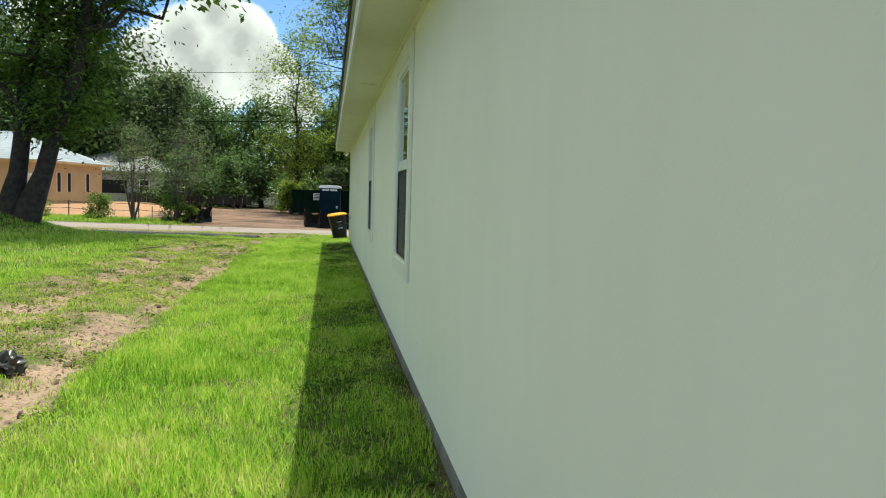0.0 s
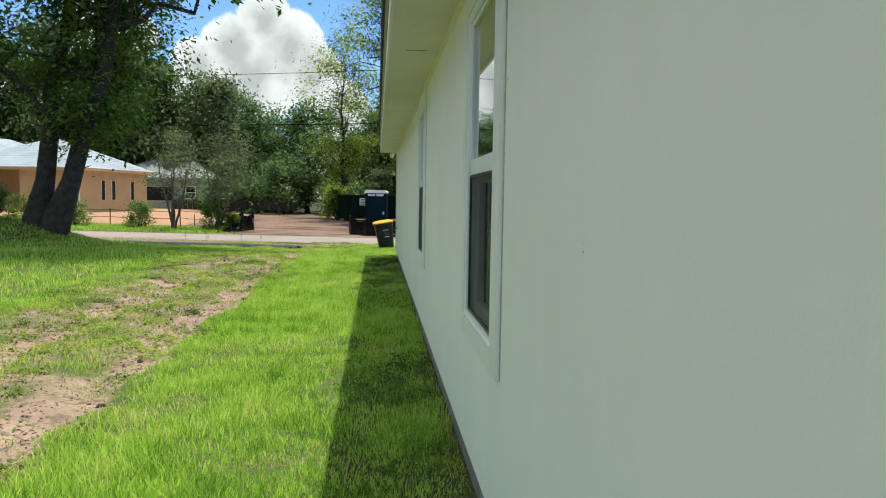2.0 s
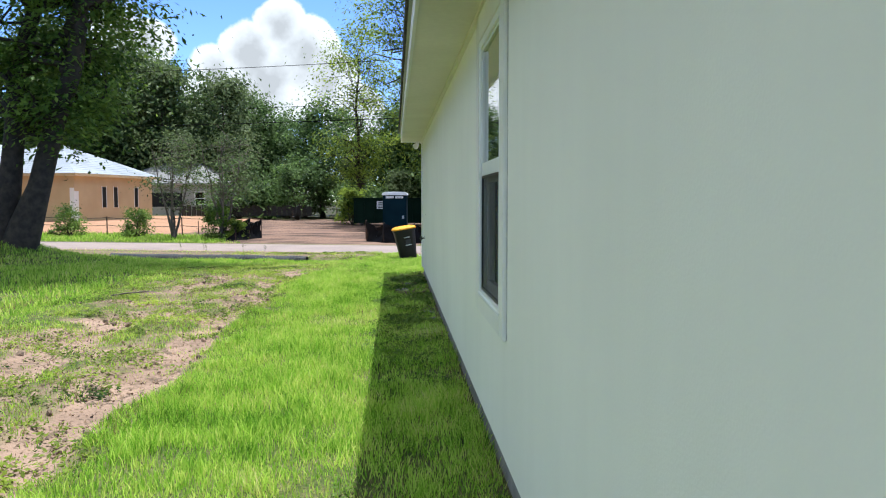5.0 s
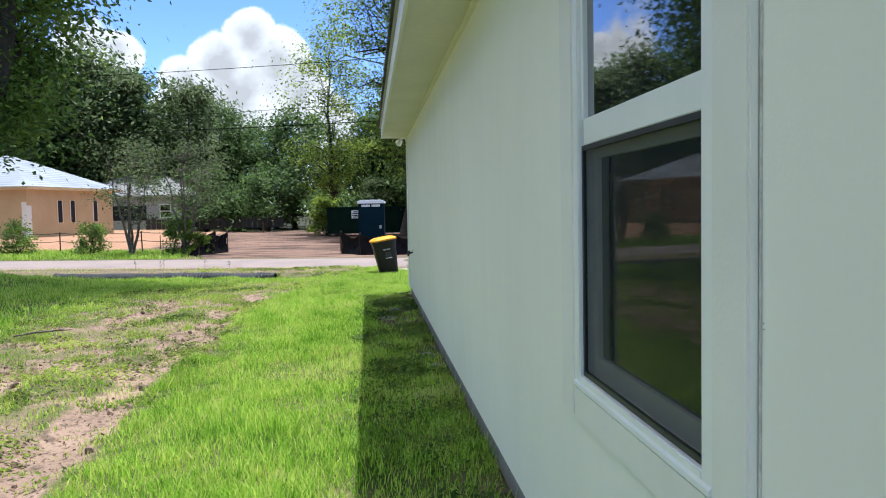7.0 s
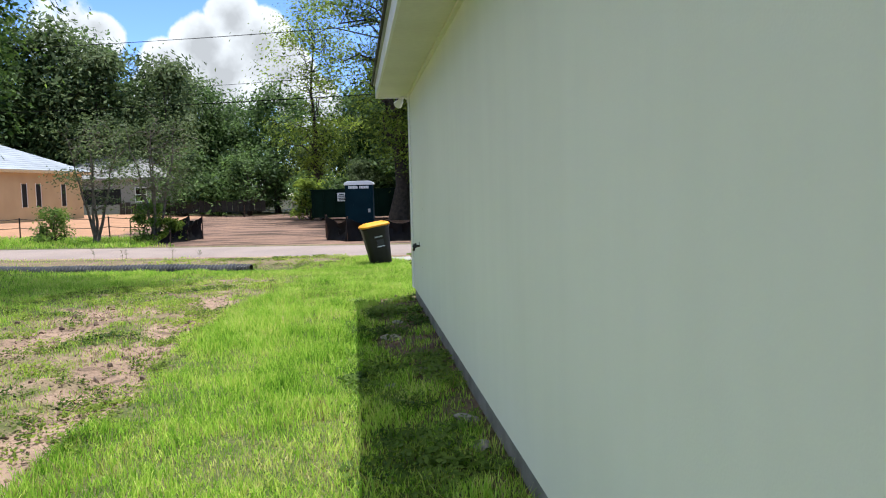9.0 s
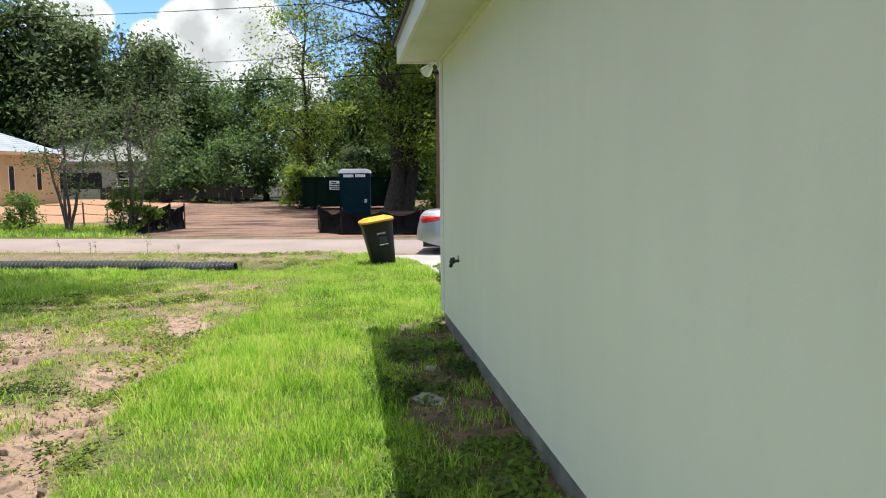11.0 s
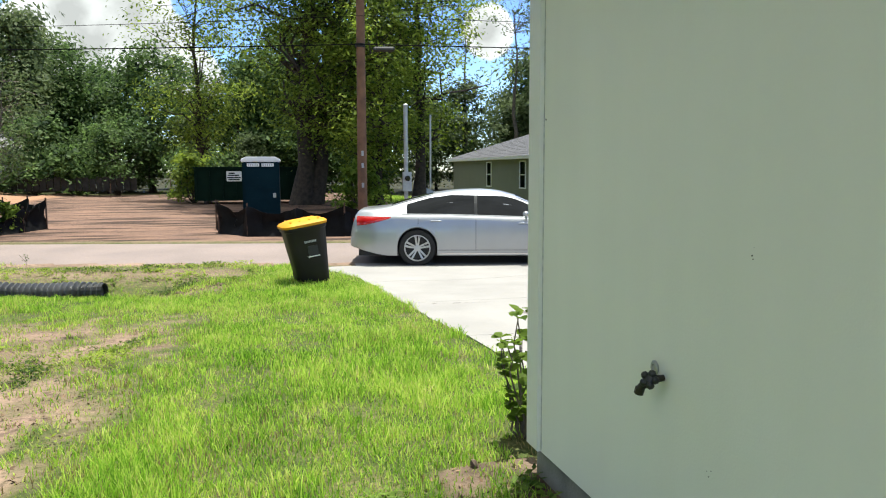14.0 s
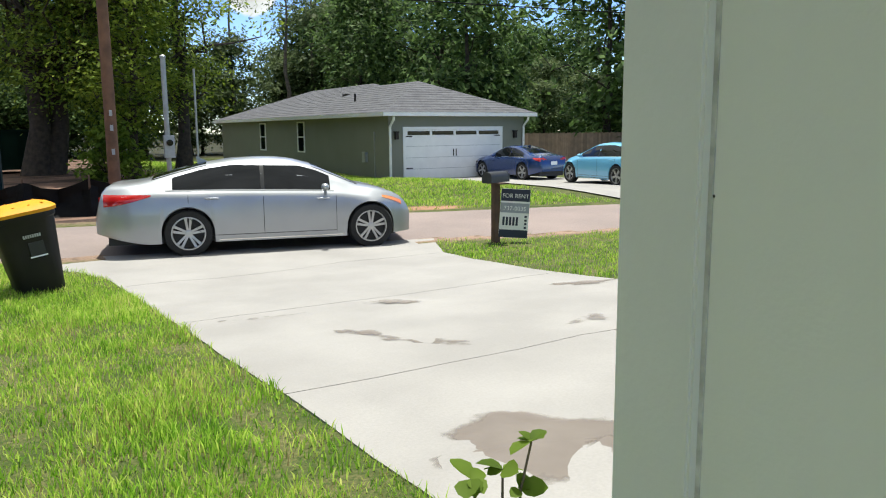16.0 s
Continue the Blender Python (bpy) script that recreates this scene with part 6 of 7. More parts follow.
def build_mailbox():
    x, y = 6.56, 27.40
    g = gz(x, y)
    root = thing("mailbox", pose(x, y, g), "black mailbox on a dark wooden post", "mailbox")
    top = 0.57 - g
    part("post", box(-0.055, 0.055, -0.055, 0.055, -0.3, top), WOOD, root, bevel=0.006)
    part("shelf", box(-0.09, 0.09, -0.24, 0.24, top, top + 0.025), WOOD, root)
    prof = [(-0.095, 0.0), (0.095, 0.0), (0.095, 0.09)] + [(0.095 * math.cos(a), 0.09 + 0.085 * math.sin(a)) for a in np.linspace(0.3, math.pi - 0.3, 8)] + [(-0.095, 0.09)]
    bx = part("box", prism(prof, "y", -0.26, 0.24), BLACK_PLASTIC, root, smooth=True)
    bx.matrix_basis = pose(0, 0, top + 0.026, 0, 0, -70)
    lidp = part("lid", prism([(u * 1.04, v * 1.03) for u, v in prof], "y", 0.241, 0.262), BLACK_PLASTIC, root)
    lidp.matrix_basis = pose(0, 0, top + 0.026, 0, 0, -70)
    sign = thing("rent_sign", pose(x + 0.06, y - 0.07, g + 0.80, 0, 4, -28), "navy and white rent sign tied to the mailbox post", "sign")
    part("board", box(0.0, 0.48, -0.006, 0.006, -0.70, 0.10), WHITE_PAINT, sign)
    part("header", box(0.003, 0.477, -0.0095, -0.0065, -0.10, 0.097), NAVY, sign)
    part("number_band", box(0.003, 0.477, -0.0095, -0.0065, -0.29, -0.13), SIGN_GREY, sign)
    part("footer", box(0.003, 0.477, -0.0095, -0.0065, -0.697, -0.57), NAVY, sign)
    up = Matrix.Rotation(radians(90), 4, "X")
    text_part("lettering", "FOR RENT", 0.094, Matrix.Translation((0.24, -0.011, -0.045)) @ up, WHITE_PAINT, sign)
    text_part("lettering", "737-0035", 0.098, Matrix.Translation((0.24, -0.011, -0.252)) @ up, WHITE_PAINT, sign)
    for k in range(5):
        part("digit_bar", box(0.05 + 0.055 * k, 0.085 + 0.055 * k, -0.010, -0.0065, -0.50, -0.36), NAVY, sign)
    for k in range(4):
        part("digit_bar", box(0.41, 0.45, -0.010, -0.0065, -0.545 + 0.06 * k, -0.51 + 0.06 * k), NAVY, sign)


def build_pipe():
    a, b = Vector((-3.36, 27.74)), Vector((-9.9, 29.35))
    root = thing("drain_pipe", pose(a.x, a.y, -0.50), "grey-black corrugated plastic drain pipe lying in the ditch", "pipe")
    n = 432
    pts, rad = [], []
    for i in range(n + 1):
        f = i / n
        p = a.lerp(b, f)
        pts.append((p.x - a.x, p.y - a.y + 0.05 * math.sin(f * 5), gz(p.x, p.y) + 0.165 + 0.50))
        rad.append((0.162, 0.162, 0.122, 0.098, 0.098, 0.122)[i % 6])
    part("hose", tube(pts, rad, 16, cap=False), PIPE_PLASTIC, root)
    part("mouth", lathe([(0.148, -0.04), (0.152, 0.05), (0.135, 0.05), (0.135, -0.3)], 16, m=Matrix.Translation(pts[0]) @ Vector((1, -0.246, 0)).to_track_quat("Z", "Y").to_matrix().to_4x4()), BLACK_PLASTIC, root)
    p2 = thing("stick", pose(-2.7, 27.3, gz(-2.7, 27.3) + 0.01), "dry fallen twig at the pipe's mouth", "twig")
    part("twig", tube([(0, 0, 0.0), (0.3, 0.08, 0.05), (0.7, 0.02, 0.02)], [0.012, 0.01, 0.004], 5), BARK_PALE, p2)
    p3 = thing("stick", pose(-4.7, 14.9, gz(-4.7, 14.9) + 0.03, 0, 0, 22), "bare pale fallen stick lying in the lawn", "twig")
    part("twig", tube([(0, 0, 0.0), (0.2, 0.03, 0.02), (0.45, 0.0, 0.03), (0.62, 0.02, 0.02)], [0.010, 0.012, 0.010, 0.005], 6), BARK_PALE, p3)
    part("side_twig", tube([(0.4, 0.01, 0.03), (0.52, -0.08, 0.05)], [0.006, 0.003], 5), BARK_PALE, p3)


def build_hose_bib():
    y, z = 17.0, 0.765
    root = thing("hose_bib", pose(-0.002, y, z), "dark tarnished outdoor tap with loose round wall flange", "tap")
    Y = Matrix.Rotation(radians(-90), 4, "Y")
    part("flange", lathe([(0.023, 0.0), (0.023, 0.003), (0.018, 0.006), (0.012, 0.006), (0.010, 0.001)], 18, m=Matrix.Translation((0, 0.050, 0.020)) @ Y), GREY_METAL, root, "loose grey metal flange")
    part("body", tube([(0, 0, 0), (-0.03, 0, -0.002), (-0.05, 0.004, -0.008), (-0.062, 0.016, -0.024), (-0.066, 0.024, -0.036)], [0.010, 0.013, 0.016, 0.013, 0.013], 12), BRASS_DARK, root, smooth=True)
    part("hose_thread", tube([(-0.066, 0.024, -0.034), (-0.068, 0.030, -0.052)], 0.0155, 12), BRASS_DARK, root)
    part("stem", tube([(-0.045, 0, -0.006), (-0.058, -0.014, 0.002)], 0.007, 8), BRASS_DARK, root)
    bm = bmesh.new()
    for k in range(5):
        a = radians(72 * k)
        bmesh.ops.create_uvsphere(bm, u_segments=8, v_segments=6, radius=0.013, matrix=Matrix.Translation((0.019 * math.cos(a), 0.019 * math.sin(a), 0)))
    bmesh.ops.create_uvsphere(bm, u_segments=12, v_segments=6, radius=1, matrix=Matrix.Diagonal((0.022, 0.022, 0.009, 1)))
    hd = part("handle", bm, BLACK_PLASTIC, root, "dark lobed handwheel", smooth=True)
    hd.matrix_basis = Matrix.Translation((-0.060, -0.018, 0.004)) @ Vector((-0.7, -0.6, 0.4)).to_track_quat("Z", "Y").to_matrix().to_4x4()


def build_flood_light():
    root = thing("flood_light", pose(-0.055, 18.15, SOFFIT_Z), "white twin-headed flood light under the soffit", "flood light")
    part("plate", lathe([(0.055, -0.022), (0.062, -0.012), (0.062, 0.0)], 18), WHITE_PAINT, root, smooth=True)
    for sx, sy in ((-0.5, 1.0), (0.9, 0.8)):
        d = Vector((sx, sy, -0.55)).normalized()
        p = Vector((0.02 * sx, 0.02 * sy, -0.022))
        part("arm", tube([p, p + d * 0.05], 0.011, 8), WHITE_PAINT, root)
        head = part("lamp_head", lathe([(0.02, 0.0), (0.035, 0.015), (0.05, 0.07), (0.056, 0.10), (0.046, 0.098)], 16, m=Matrix.Translation(p + d * 0.05) @ d.to_track_quat("Z", "Y").to_matrix().to_4x4()), WHITE_PAINT, root, smooth=True)
        part("lens", lathe([(0.045, 0.0), (0.03, 0.012), (0.01, 0.018)], 16, m=Matrix.Translation(p + d * 0.147) @ d.to_track_quat("Z", "Y").to_matrix().to_4x4()), LAMP_CLEAR, head)


def build_wall_marks():
    """Nail heads and small scars on the stucco, each a spot of its own."""
    spots = [(17.984, 1.506), (17.97, 1.37), (17.975, 1.242), (17.96, 1.62), (17.98, 1.95), (16.6, 1.2), (16.75, 0.55), (12.6, 1.9), (1.35, 1.35), (1.9, 0.45), (2.42, 1.9), (2.44, 1.2), (2.43, 1.05), (7.05, 1.75), (7.04, 1.2)]
    root = tagged(new("wall_marks"), "small dark nail spots on the white stucco wall", "spots", kind="stuff")
    bm = bmesh.new()
    rng = np.random.default_rng(5)
    for y, z in spots:
        for k in range(3):
            r = rng.uniform(0.0008, 0.0026) * (1.0 if y > 16 else 0.5)
            lathe([(r, 0.0), (r * 0.8, 0.002)], 8, bm, Matrix.Translation((-0.0002 if y < 17.9 else -0.0002, y + rng.normal() * 0.006, z + rng.normal() * 0.01)) @ Matrix.Rotation(radians(-90), 4, "Y"))
    part("spot", bm, BRASS_DARK, root)


def oval_leaves(name, centres, ways, size, rng):
    """Broad oval leaves with a folded midrib, each growing along its way."""
    vs, fs = [], []
    for c, w in zip(centres, ways):
        d = Vector(w).normalized()
        side = d.cross(Vector((0, 0, 1)) + Vector(rng.normal(size=3) * 0.35)).normalized()
        up = side.cross(d)
        s = size * rng.uniform(0.65, 1.25)
        o = len(vs)
        for f, h in ((0.0, 0.0), (0.25, 0.34), (0.55, 0.46), (0.85, 0.30), (1.0, 0.0)):
            p = Vector(c) + d * s * f - up * s * 0.25 * f * f
            vs += [p - side * s * h + up * s * h * 0.25, p, p + side * s * h + up * s * h * 0.25]
        for k in range(4):
            q = o + 3 * k
            fs += [(q, q + 1, q + 4, q + 3), (q + 1, q + 2, q + 5, q + 4)]
    me = mesh_np(name, np.array([tuple(v) for v in vs]), np.array(fs))
    me.polygons.foreach_set("use_smooth", [True] * len(me.polygons))
    return me


def build_corner_plant():
    """A leafy shrub at the house's front corner, by the drive."""
    rng = np.random.default_rng(77)
    x, y = 0.17, 18.62
    root = thing("shrub", at_ground(x, y), "young broad-leaved shrub at the house corner", "shrub")
    wood = bmesh.new()
    cen, way = [], []
    for k in range(17):
        a = rng.uniform(0, 6.28)
        L = rng.uniform(0.28, 0.74)
        out = rng.uniform(0.10, 0.36)
        tip = (out * math.cos(a), out * math.sin(a), L)
        lp, lr = limb(rng, (0, 0, -0.03), tip, 0.008, 0.003, 0.12, 6)
        tube(lp, lr, 5, wood, cap=False)
        for i, p in enumerate(lp[2:]):
            for q in range(5 if i > 2 else 3):
                b = rng.uniform(0, 6.28)
                cen.append(p)
                way.append((math.cos(b), math.sin(b), rng.uniform(-0.1, 0.9)))
    part("stem", wood, BARK_PALE, root)
    link_mesh("foliage", oval_leaves("foliage", cen, way, 0.056, rng), LEAF_MID, root)


def build_fences():
    # plank fence beyond the neighbour's cars
    root = thing("plank_fence", pose(24.2, 49.5, gz(24.2, 49.5)), "brown cedar plank fence behind the parked cars", "fence")
    for k in range(64):
        x = 0.15 * k
        part("plank", box(x, x + 0.142, 0, 0.02, 0.03, 1.78 + 0.02 * math.sin(k * 2.3)), FENCE_WOOD, root)
    for z in (0.35, 1.45):
        part("rail", box(0, 9.6, 0.022, 0.07, z, z + 0.09), FENCE_WOOD, root)
    # wire fence with pipe posts on the far verge
    root = thing("wire_fence", pose(-22.0, 46.3, gz(-22, 46.3)), "sagging rusty wire fence along the sand pad", "fence")
    o = Vector((-22.0, 46.3, gz(-22, 46.3)))
    tops = []
    for k in range(7):
        x, y = -22.0 + 2.1 * k, 46.3 - 0.26 * 2.1 * k
        g = gz(x, y)
        part("post", tube([(x - o.x, y - o.y, g - o.z - 0.1), (x - o.x + 0.03 * math.sin(k), y - o.y, g - o.z + 1.0)], 0.03, 7), RUST_DARK, root)
        tops.append((x - o.x, y - o.y, g - o.z))
    for h in (0.95, 0.55):
        pts = []
        for a, b in zip(tops, tops[1:]):
            for f in (0, 0.25, 0.5, 0.75):
                pts.append((a[0] + (b[0] - a[0]) * f, a[1] + (b[1] - a[1]) * f, a[2] + (b[2] - a[2]) * f + h - 0.25 * f * (1 - f)))
        part("wire", tube(pts, 0.014, 4), RUST_DARK, root)
    # low lattice boards before the trees
    root = thing("board_fence", pose(-18.5, 69.0, gz(-18.5, 69)), "low grey weathered board fence before the wood", "fence")
    for k in range(26):
        part("board", box(0.42 * k, 0.42 * k + 0.38, 0, 0.03, 0.0, 0.85 + 0.08 * math.sin(k * 1.9)), OLD_BOARD, root)
    part("rail", box(0, 10.9, 0.032, 0.07, 0.5, 0.58), OLD_BOARD, root)
    # marker stakes on the lot
    for x, y, h in ((-8.8, 66.0, 0.9), (-5.2, 65.0, 1.1), (-11.3, 46.0, 0.7), (-3.6, 64.0, 0.8)):
        s = thing("marker_stake", at_ground(x, y), "thin wooden survey stake standing in the bare soil", "stake", "survey stakes")
        part("stick", box(-0.022, 0.022, -0.012, 0.012, -0.1, h), WOOD, s)


def build_bag():
    root = thing("plastic_bag", at_ground(-2.86, 2.95, 65), "crumpled dark plastic bag lying on the dirt track", "bag")
    rng = np.random.default_rng(4)
    bm = bmesh.new()
    bmesh.ops.create_icosphere(bm, subdivisions=4, radius=0.16)
    for v in bm.verts:
        n = v.co.normalized()
        f = 1 + 0.5 * noise.noise(n * 2.2) + 0.28 * noise.noise(n * 6.0) + 0.1 * noise.noise(n * 14)
        v.co = Vector((n.x * 0.14 * f, n.y * 0.085 * f, max(-0.02, n.z * 0.10 * f + 0.045)))
    part("film", bm, BURLAP, root, smooth=True)


build_bin()
build_loo()
build_dumpster()
build_silt()
build_pole()
build_wires()
build_lamp_post()
build_mailbox()
build_pipe()
build_hose_bib()
build_flood_light()
build_wall_marks()
build_corner_plant()
build_fences()
build_bag()

# ---- grass ----


def blades(name, x0, x1, y0, y1, per_m2, h, w, seed, keep, label, mat=None, tall=None):
    """Blades of grass as one mesh: a bent strip each."""
    rng = np.random.default_rng(seed)
    n = int((x1 - x0) * (y1 - y0) * per_m2)
    x, y = rng.uniform(x0, x1, n), rng.uniform(y0, y1, n)
    p = keep(x, y)
    ok = rng.uniform(0, 1, n) < p
    x, y, p = x[ok], y[ok], p[ok]
    n = len(x)
    lush = 0.30 + 0.55 * vnoise(x, y, 1.2, 1) + 0.80 * vnoise(x, y, 4.0, 2)
    hh = h * rng.uniform(0.45, 1.25, n) * np.clip(lush, 0.4, 1.4) * np.clip(0.35 + 0.8 * p, 0.35, 1.1)
    if tall is not None:
        hh *= tall(x, y)
    z = height(x, y) - 0.008
    a = rng.uniform(0, 2 * math.pi, n)
    lean = rng.uniform(0.08, 0.75, n) * hh
    b = rng.uniform(0, 2 * math.pi, n)
    dx, dy = np.cos(b) * lean, np.sin(b) * lean
    ww = w * rng.uniform(0.6, 1.3, n) / 2
    cx, cy = np.cos(a) * ww, np.sin(a) * ww
    v = np.empty((n, 5, 3))
    v[:, 0] = np.stack([x - cx, y - cy, z], 1)
    v[:, 1] = np.stack([x + cx, y + cy, z], 1)
    v[:, 2] = np.stack([x - cx * 0.8 + dx * 0.35, y - cy * 0.8 + dy * 0.35, z + hh * 0.6], 1)
    v[:, 3] = np.stack([x + cx * 0.8 + dx * 0.35, y + cy * 0.8 + dy * 0.35, z + hh * 0.6], 1)
    v[:, 4] = np.stack([x + dx, y + dy, z + hh], 1)
    i = (np.arange(n) * 5)[:, None]
    f = np.concatenate([i + np.array([[0, 1, 3]]), i + np.array([[0, 3, 2]]), i + np.array([[2, 3, 4]])], 1).reshape(-1, 3)
    me = mesh_np(name, v.reshape(-1, 3), f)
    ob = link_mesh(name, me, mat or GRASS)
    tagged(ob, label, "grass", kind="stuff")


def lawn_keep(x, y):
    s = road_s(x, y)
    d, lot, sand, wood = ground_masks(x, y)
    p = np.clip(1.10 - 1.15 * d, 0.12, 1.0)
    p = p + 0.9 * (vnoise(x, y, 7.0, 6) - 0.5) * (d > 0.12)
    p = np.where((d > 0.12) & (x < -1.5), 0.6 * p, p)
    p = np.maximum(p, 0.5 * smooth01((vnoise(x, y, 2.6, 9) - 0.55) * 5) * (d > 0.12) * (x < -1.5))
    p = np.clip(p, 0.02, 1.0) * (0.45 + 0.75 * vnoise(x, y, 1.6, 7)) * (0.55 + 0.7 * vnoise(x, y, 5.0, 8))
    left = np.interp(y, [18.1, 20.0, 23.5, 26.5, 27.6, 28.4, 29.2], [0.72, 0.76, 0.79, 0.74, 0.68, 0.45, -0.10])
    right = np.interp(y, [18.1, 23.4, 26.0, 27.0, 28.9], [5.75, 5.40, 5.20, 5.30, 6.2])
    p = p * ~((y > 18.05) & (x > left) & (x < right))
    p = p * ~((y < 18.1) & (x > 0.0))
    p = p * (1 - 0.72 * np.exp(-((s + 1.4) / 1.0) ** 2) * smooth01((-0.7 - x) / 0.8))
    p = p * (1 - 0.8 * np.exp(-((s + 3.0) / 0.22) ** 2) * (x < -3.2) * (x > -10))
    return np.clip(p, 0, 1) * (s < -0.1)


def far_keep(x, y):
    s = road_s(x, y)
    d, lot, sand, wood = ground_masks(x, y)
    p = (s > 4.6) * (1 - lot) * (1 - sand) * (1 - wood)
    return p * ~((x > 13.3) & (x < 24.5) & (y < 68) & ~((x < 14.4) & (y > 36))) 


build_lawn = (
    ("lawn_grass", -2.5, 0.0, 0.2, 18.6, 5200, 0.088, 0.0058, 1, lawn_keep, "lush bright green lawn grass beside the house"),
    ("track_grass", -5.4, -2.5, 0.2, 20.2, 2600, 0.075, 0.0075, 8, lawn_keep, "thin short grass growing through the wheel tracks"),
    ("lawn_grass", -2.5, 1.0, 18.6, 20.2, 4600, 0.075, 0.006, 9, lawn_keep, "lush bright green lawn grass at the house corner"),
    ("lawn_grass", -7.0, 1.0, 20.2, 30.6, 2300, 0.085, 0.008, 2, lawn_keep, "lush bright green lawn grass towards the street"),
    ("lawn_grass", -13.0, -5.2, 4.0, 33.5, 470, 0.115, 0.014, 3, lawn_keep, "green lawn grass beyond the wheel tracks"),
    ("lawn_grass", -22.0, -13.0, 10.0, 36.0, 170, 0.13, 0.024, 4, lawn_keep, "green lawn grass under the tree"),
    ("lawn_grass", 5.1, 12.0, 19.0, 29.5, 520, 0.07, 0.012, 5, lawn_keep, "mown green grass beside the driveway"),
    ("verge_grass", -24.0, -7.2, 35.0, 46.5, 130, 0.14, 0.026, 6, far_keep, "green grass on the far verge"),
    ("verge_grass", 5.5, 15.0, 31.2, 66.0, 200, 0.085, 0.022, 7, far_keep, "green lawn grass of the house across the road"),
)
for row in build_lawn:
    blades(*row)


def dry_keep(x, y):
    """Straw among the green: on the track's edges, in patches and along the ditch."""
    d, lot, sand, wood = ground_masks(x, y)
    patch = smooth01((wavy(x, y, 1.3, 11.0) - 0.15) * 2.5)
    return lawn_keep(x, y) * np.clip(0.16 + 0.35 * smooth01((y - 17.5) / 2.0) * smooth01((27.0 - y) / 3.0) + 1.5 * np.exp(-((x + 1.07) ** 2 + (y - 13.25) ** 2) / 0.06) + 0.65 * patch + 2.4 * d * (1.1 - d) * 2 + 2.2 * np.exp(-((road_s(x, y) + 1.5) / 1.1) ** 2) * (x < -0.8), 0, 1)


blades("dry_grass", -6.5, 0.9, 0.5, 30.4, 900, 0.075, 0.006, 15, dry_keep, "dry straw-coloured grass among the green lawn", DRY_GRASS)


def build_weeds():
    """Low broad-leaved weeds in the darker soil by the wall and on the track."""
    rng = np.random.default_rng(31)
    for (x0, x1, y0, y1, n, size) in ((-0.8, -0.02, 0.5, 12.0, 1500, 0.022), (-0.80, -0.02, 12.0, 18.0, 2300, 0.024), (-5.2, -2.2, 1.5, 22.5, 9500, 0.021), (-6.5, -1.0, 27.8, 30.4, 900, 0.03)):
        cx, cy = rng.uniform(x0, x1, n), rng.uniform(y0, y1, n)
        cl = smooth01((vnoise(cx, cy, 2.4, 5) - 0.35) * 3)
        ok = rng.uniform(0, 1, n) < cl
        cx, cy = cx[ok], cy[ok]
        k = 7
        px = np.repeat(cx, k) + rng.normal(size=len(cx) * k) * 0.035
        py = np.repeat(cy, k) + rng.normal(size=len(cx) * k) * 0.035
        px = np.minimum(px, -0.004)
        pz = height(px, py) + rng.uniform(0.008, 0.055, len(px))
        nrm = np.stack([rng.normal(size=len(px)) * 0.45, rng.normal(size=len(px)) * 0.45, np.ones(len(px))], 1)
        me = leaf_mesh("weeds", np.stack([px, py, pz], 1), nrm, size, rng)
        tagged(link_mesh("weeds", me, LEAF if x1 > -0.5 else LEAF_BRIGHT), "low broad-leaved weeds growing in bare soil", "weeds", kind="stuff")


def build_litter():
    """Clods, dead stalks and leaf litter on the bare soil."""
    rng = np.random.default_rng(32)
    n = 24000
    x, y = rng.uniform(-5.2, -0.02, n), rng.uniform(0.8, 20.5, n)
    ok = rng.uniform(0, 1, n) < dirt(x, y) ** 1.3
    x, y = x[ok], y[ok]
    # mulch gathered at the drain pipe's mouth
    x, y = np.append(x, rng.normal(-2.45, 0.42, 1300)), np.append(y, rng.normal(27.45, 0.17, 1300))
    nrm = np.stack([rng.normal(size=len(x)) * 0.6, rng.normal(size=len(x)) * 0.6, np.ones(len(x))], 1)
    me = leaf_mesh("litter", np.stack([x, y, height(x, y) + 0.008], 1), nrm, 0.016, rng)
    tagged(link_mesh("dead_leaves", me, material("dead leaves", (0.22, 0.14, 0.08), (0.10, 0.065, 0.04), 9.0, 0.9, island=0.4)), "brown dead leaves and stalks on bare soil", "leaf litter", kind="stuff")
    bm = bmesh.new()
    for k in np.nonzero(rng.uniform(0, 1, len(x)) < 0.11)[0]:
        r = 0.005 + 0.034 * rng.uniform(0, 1) ** 3
        bmesh.ops.create_icosphere(bm, subdivisions=1, radius=r, matrix=Matrix.LocRotScale((x[k], y[k], float(height(x[k], y[k])) + r * 0.2), Euler(rng.uniform(0, 6, 3)), (1.3, 1.0, 0.6)))
    tagged(part("clods", bm, material("soil clods", (0.24, 0.165, 0.12), (0.11, 0.08, 0.06), 12.0, 0.95, island=0.3)), "small clods of dry soil on the wheel track", "soil clods", kind="stuff")


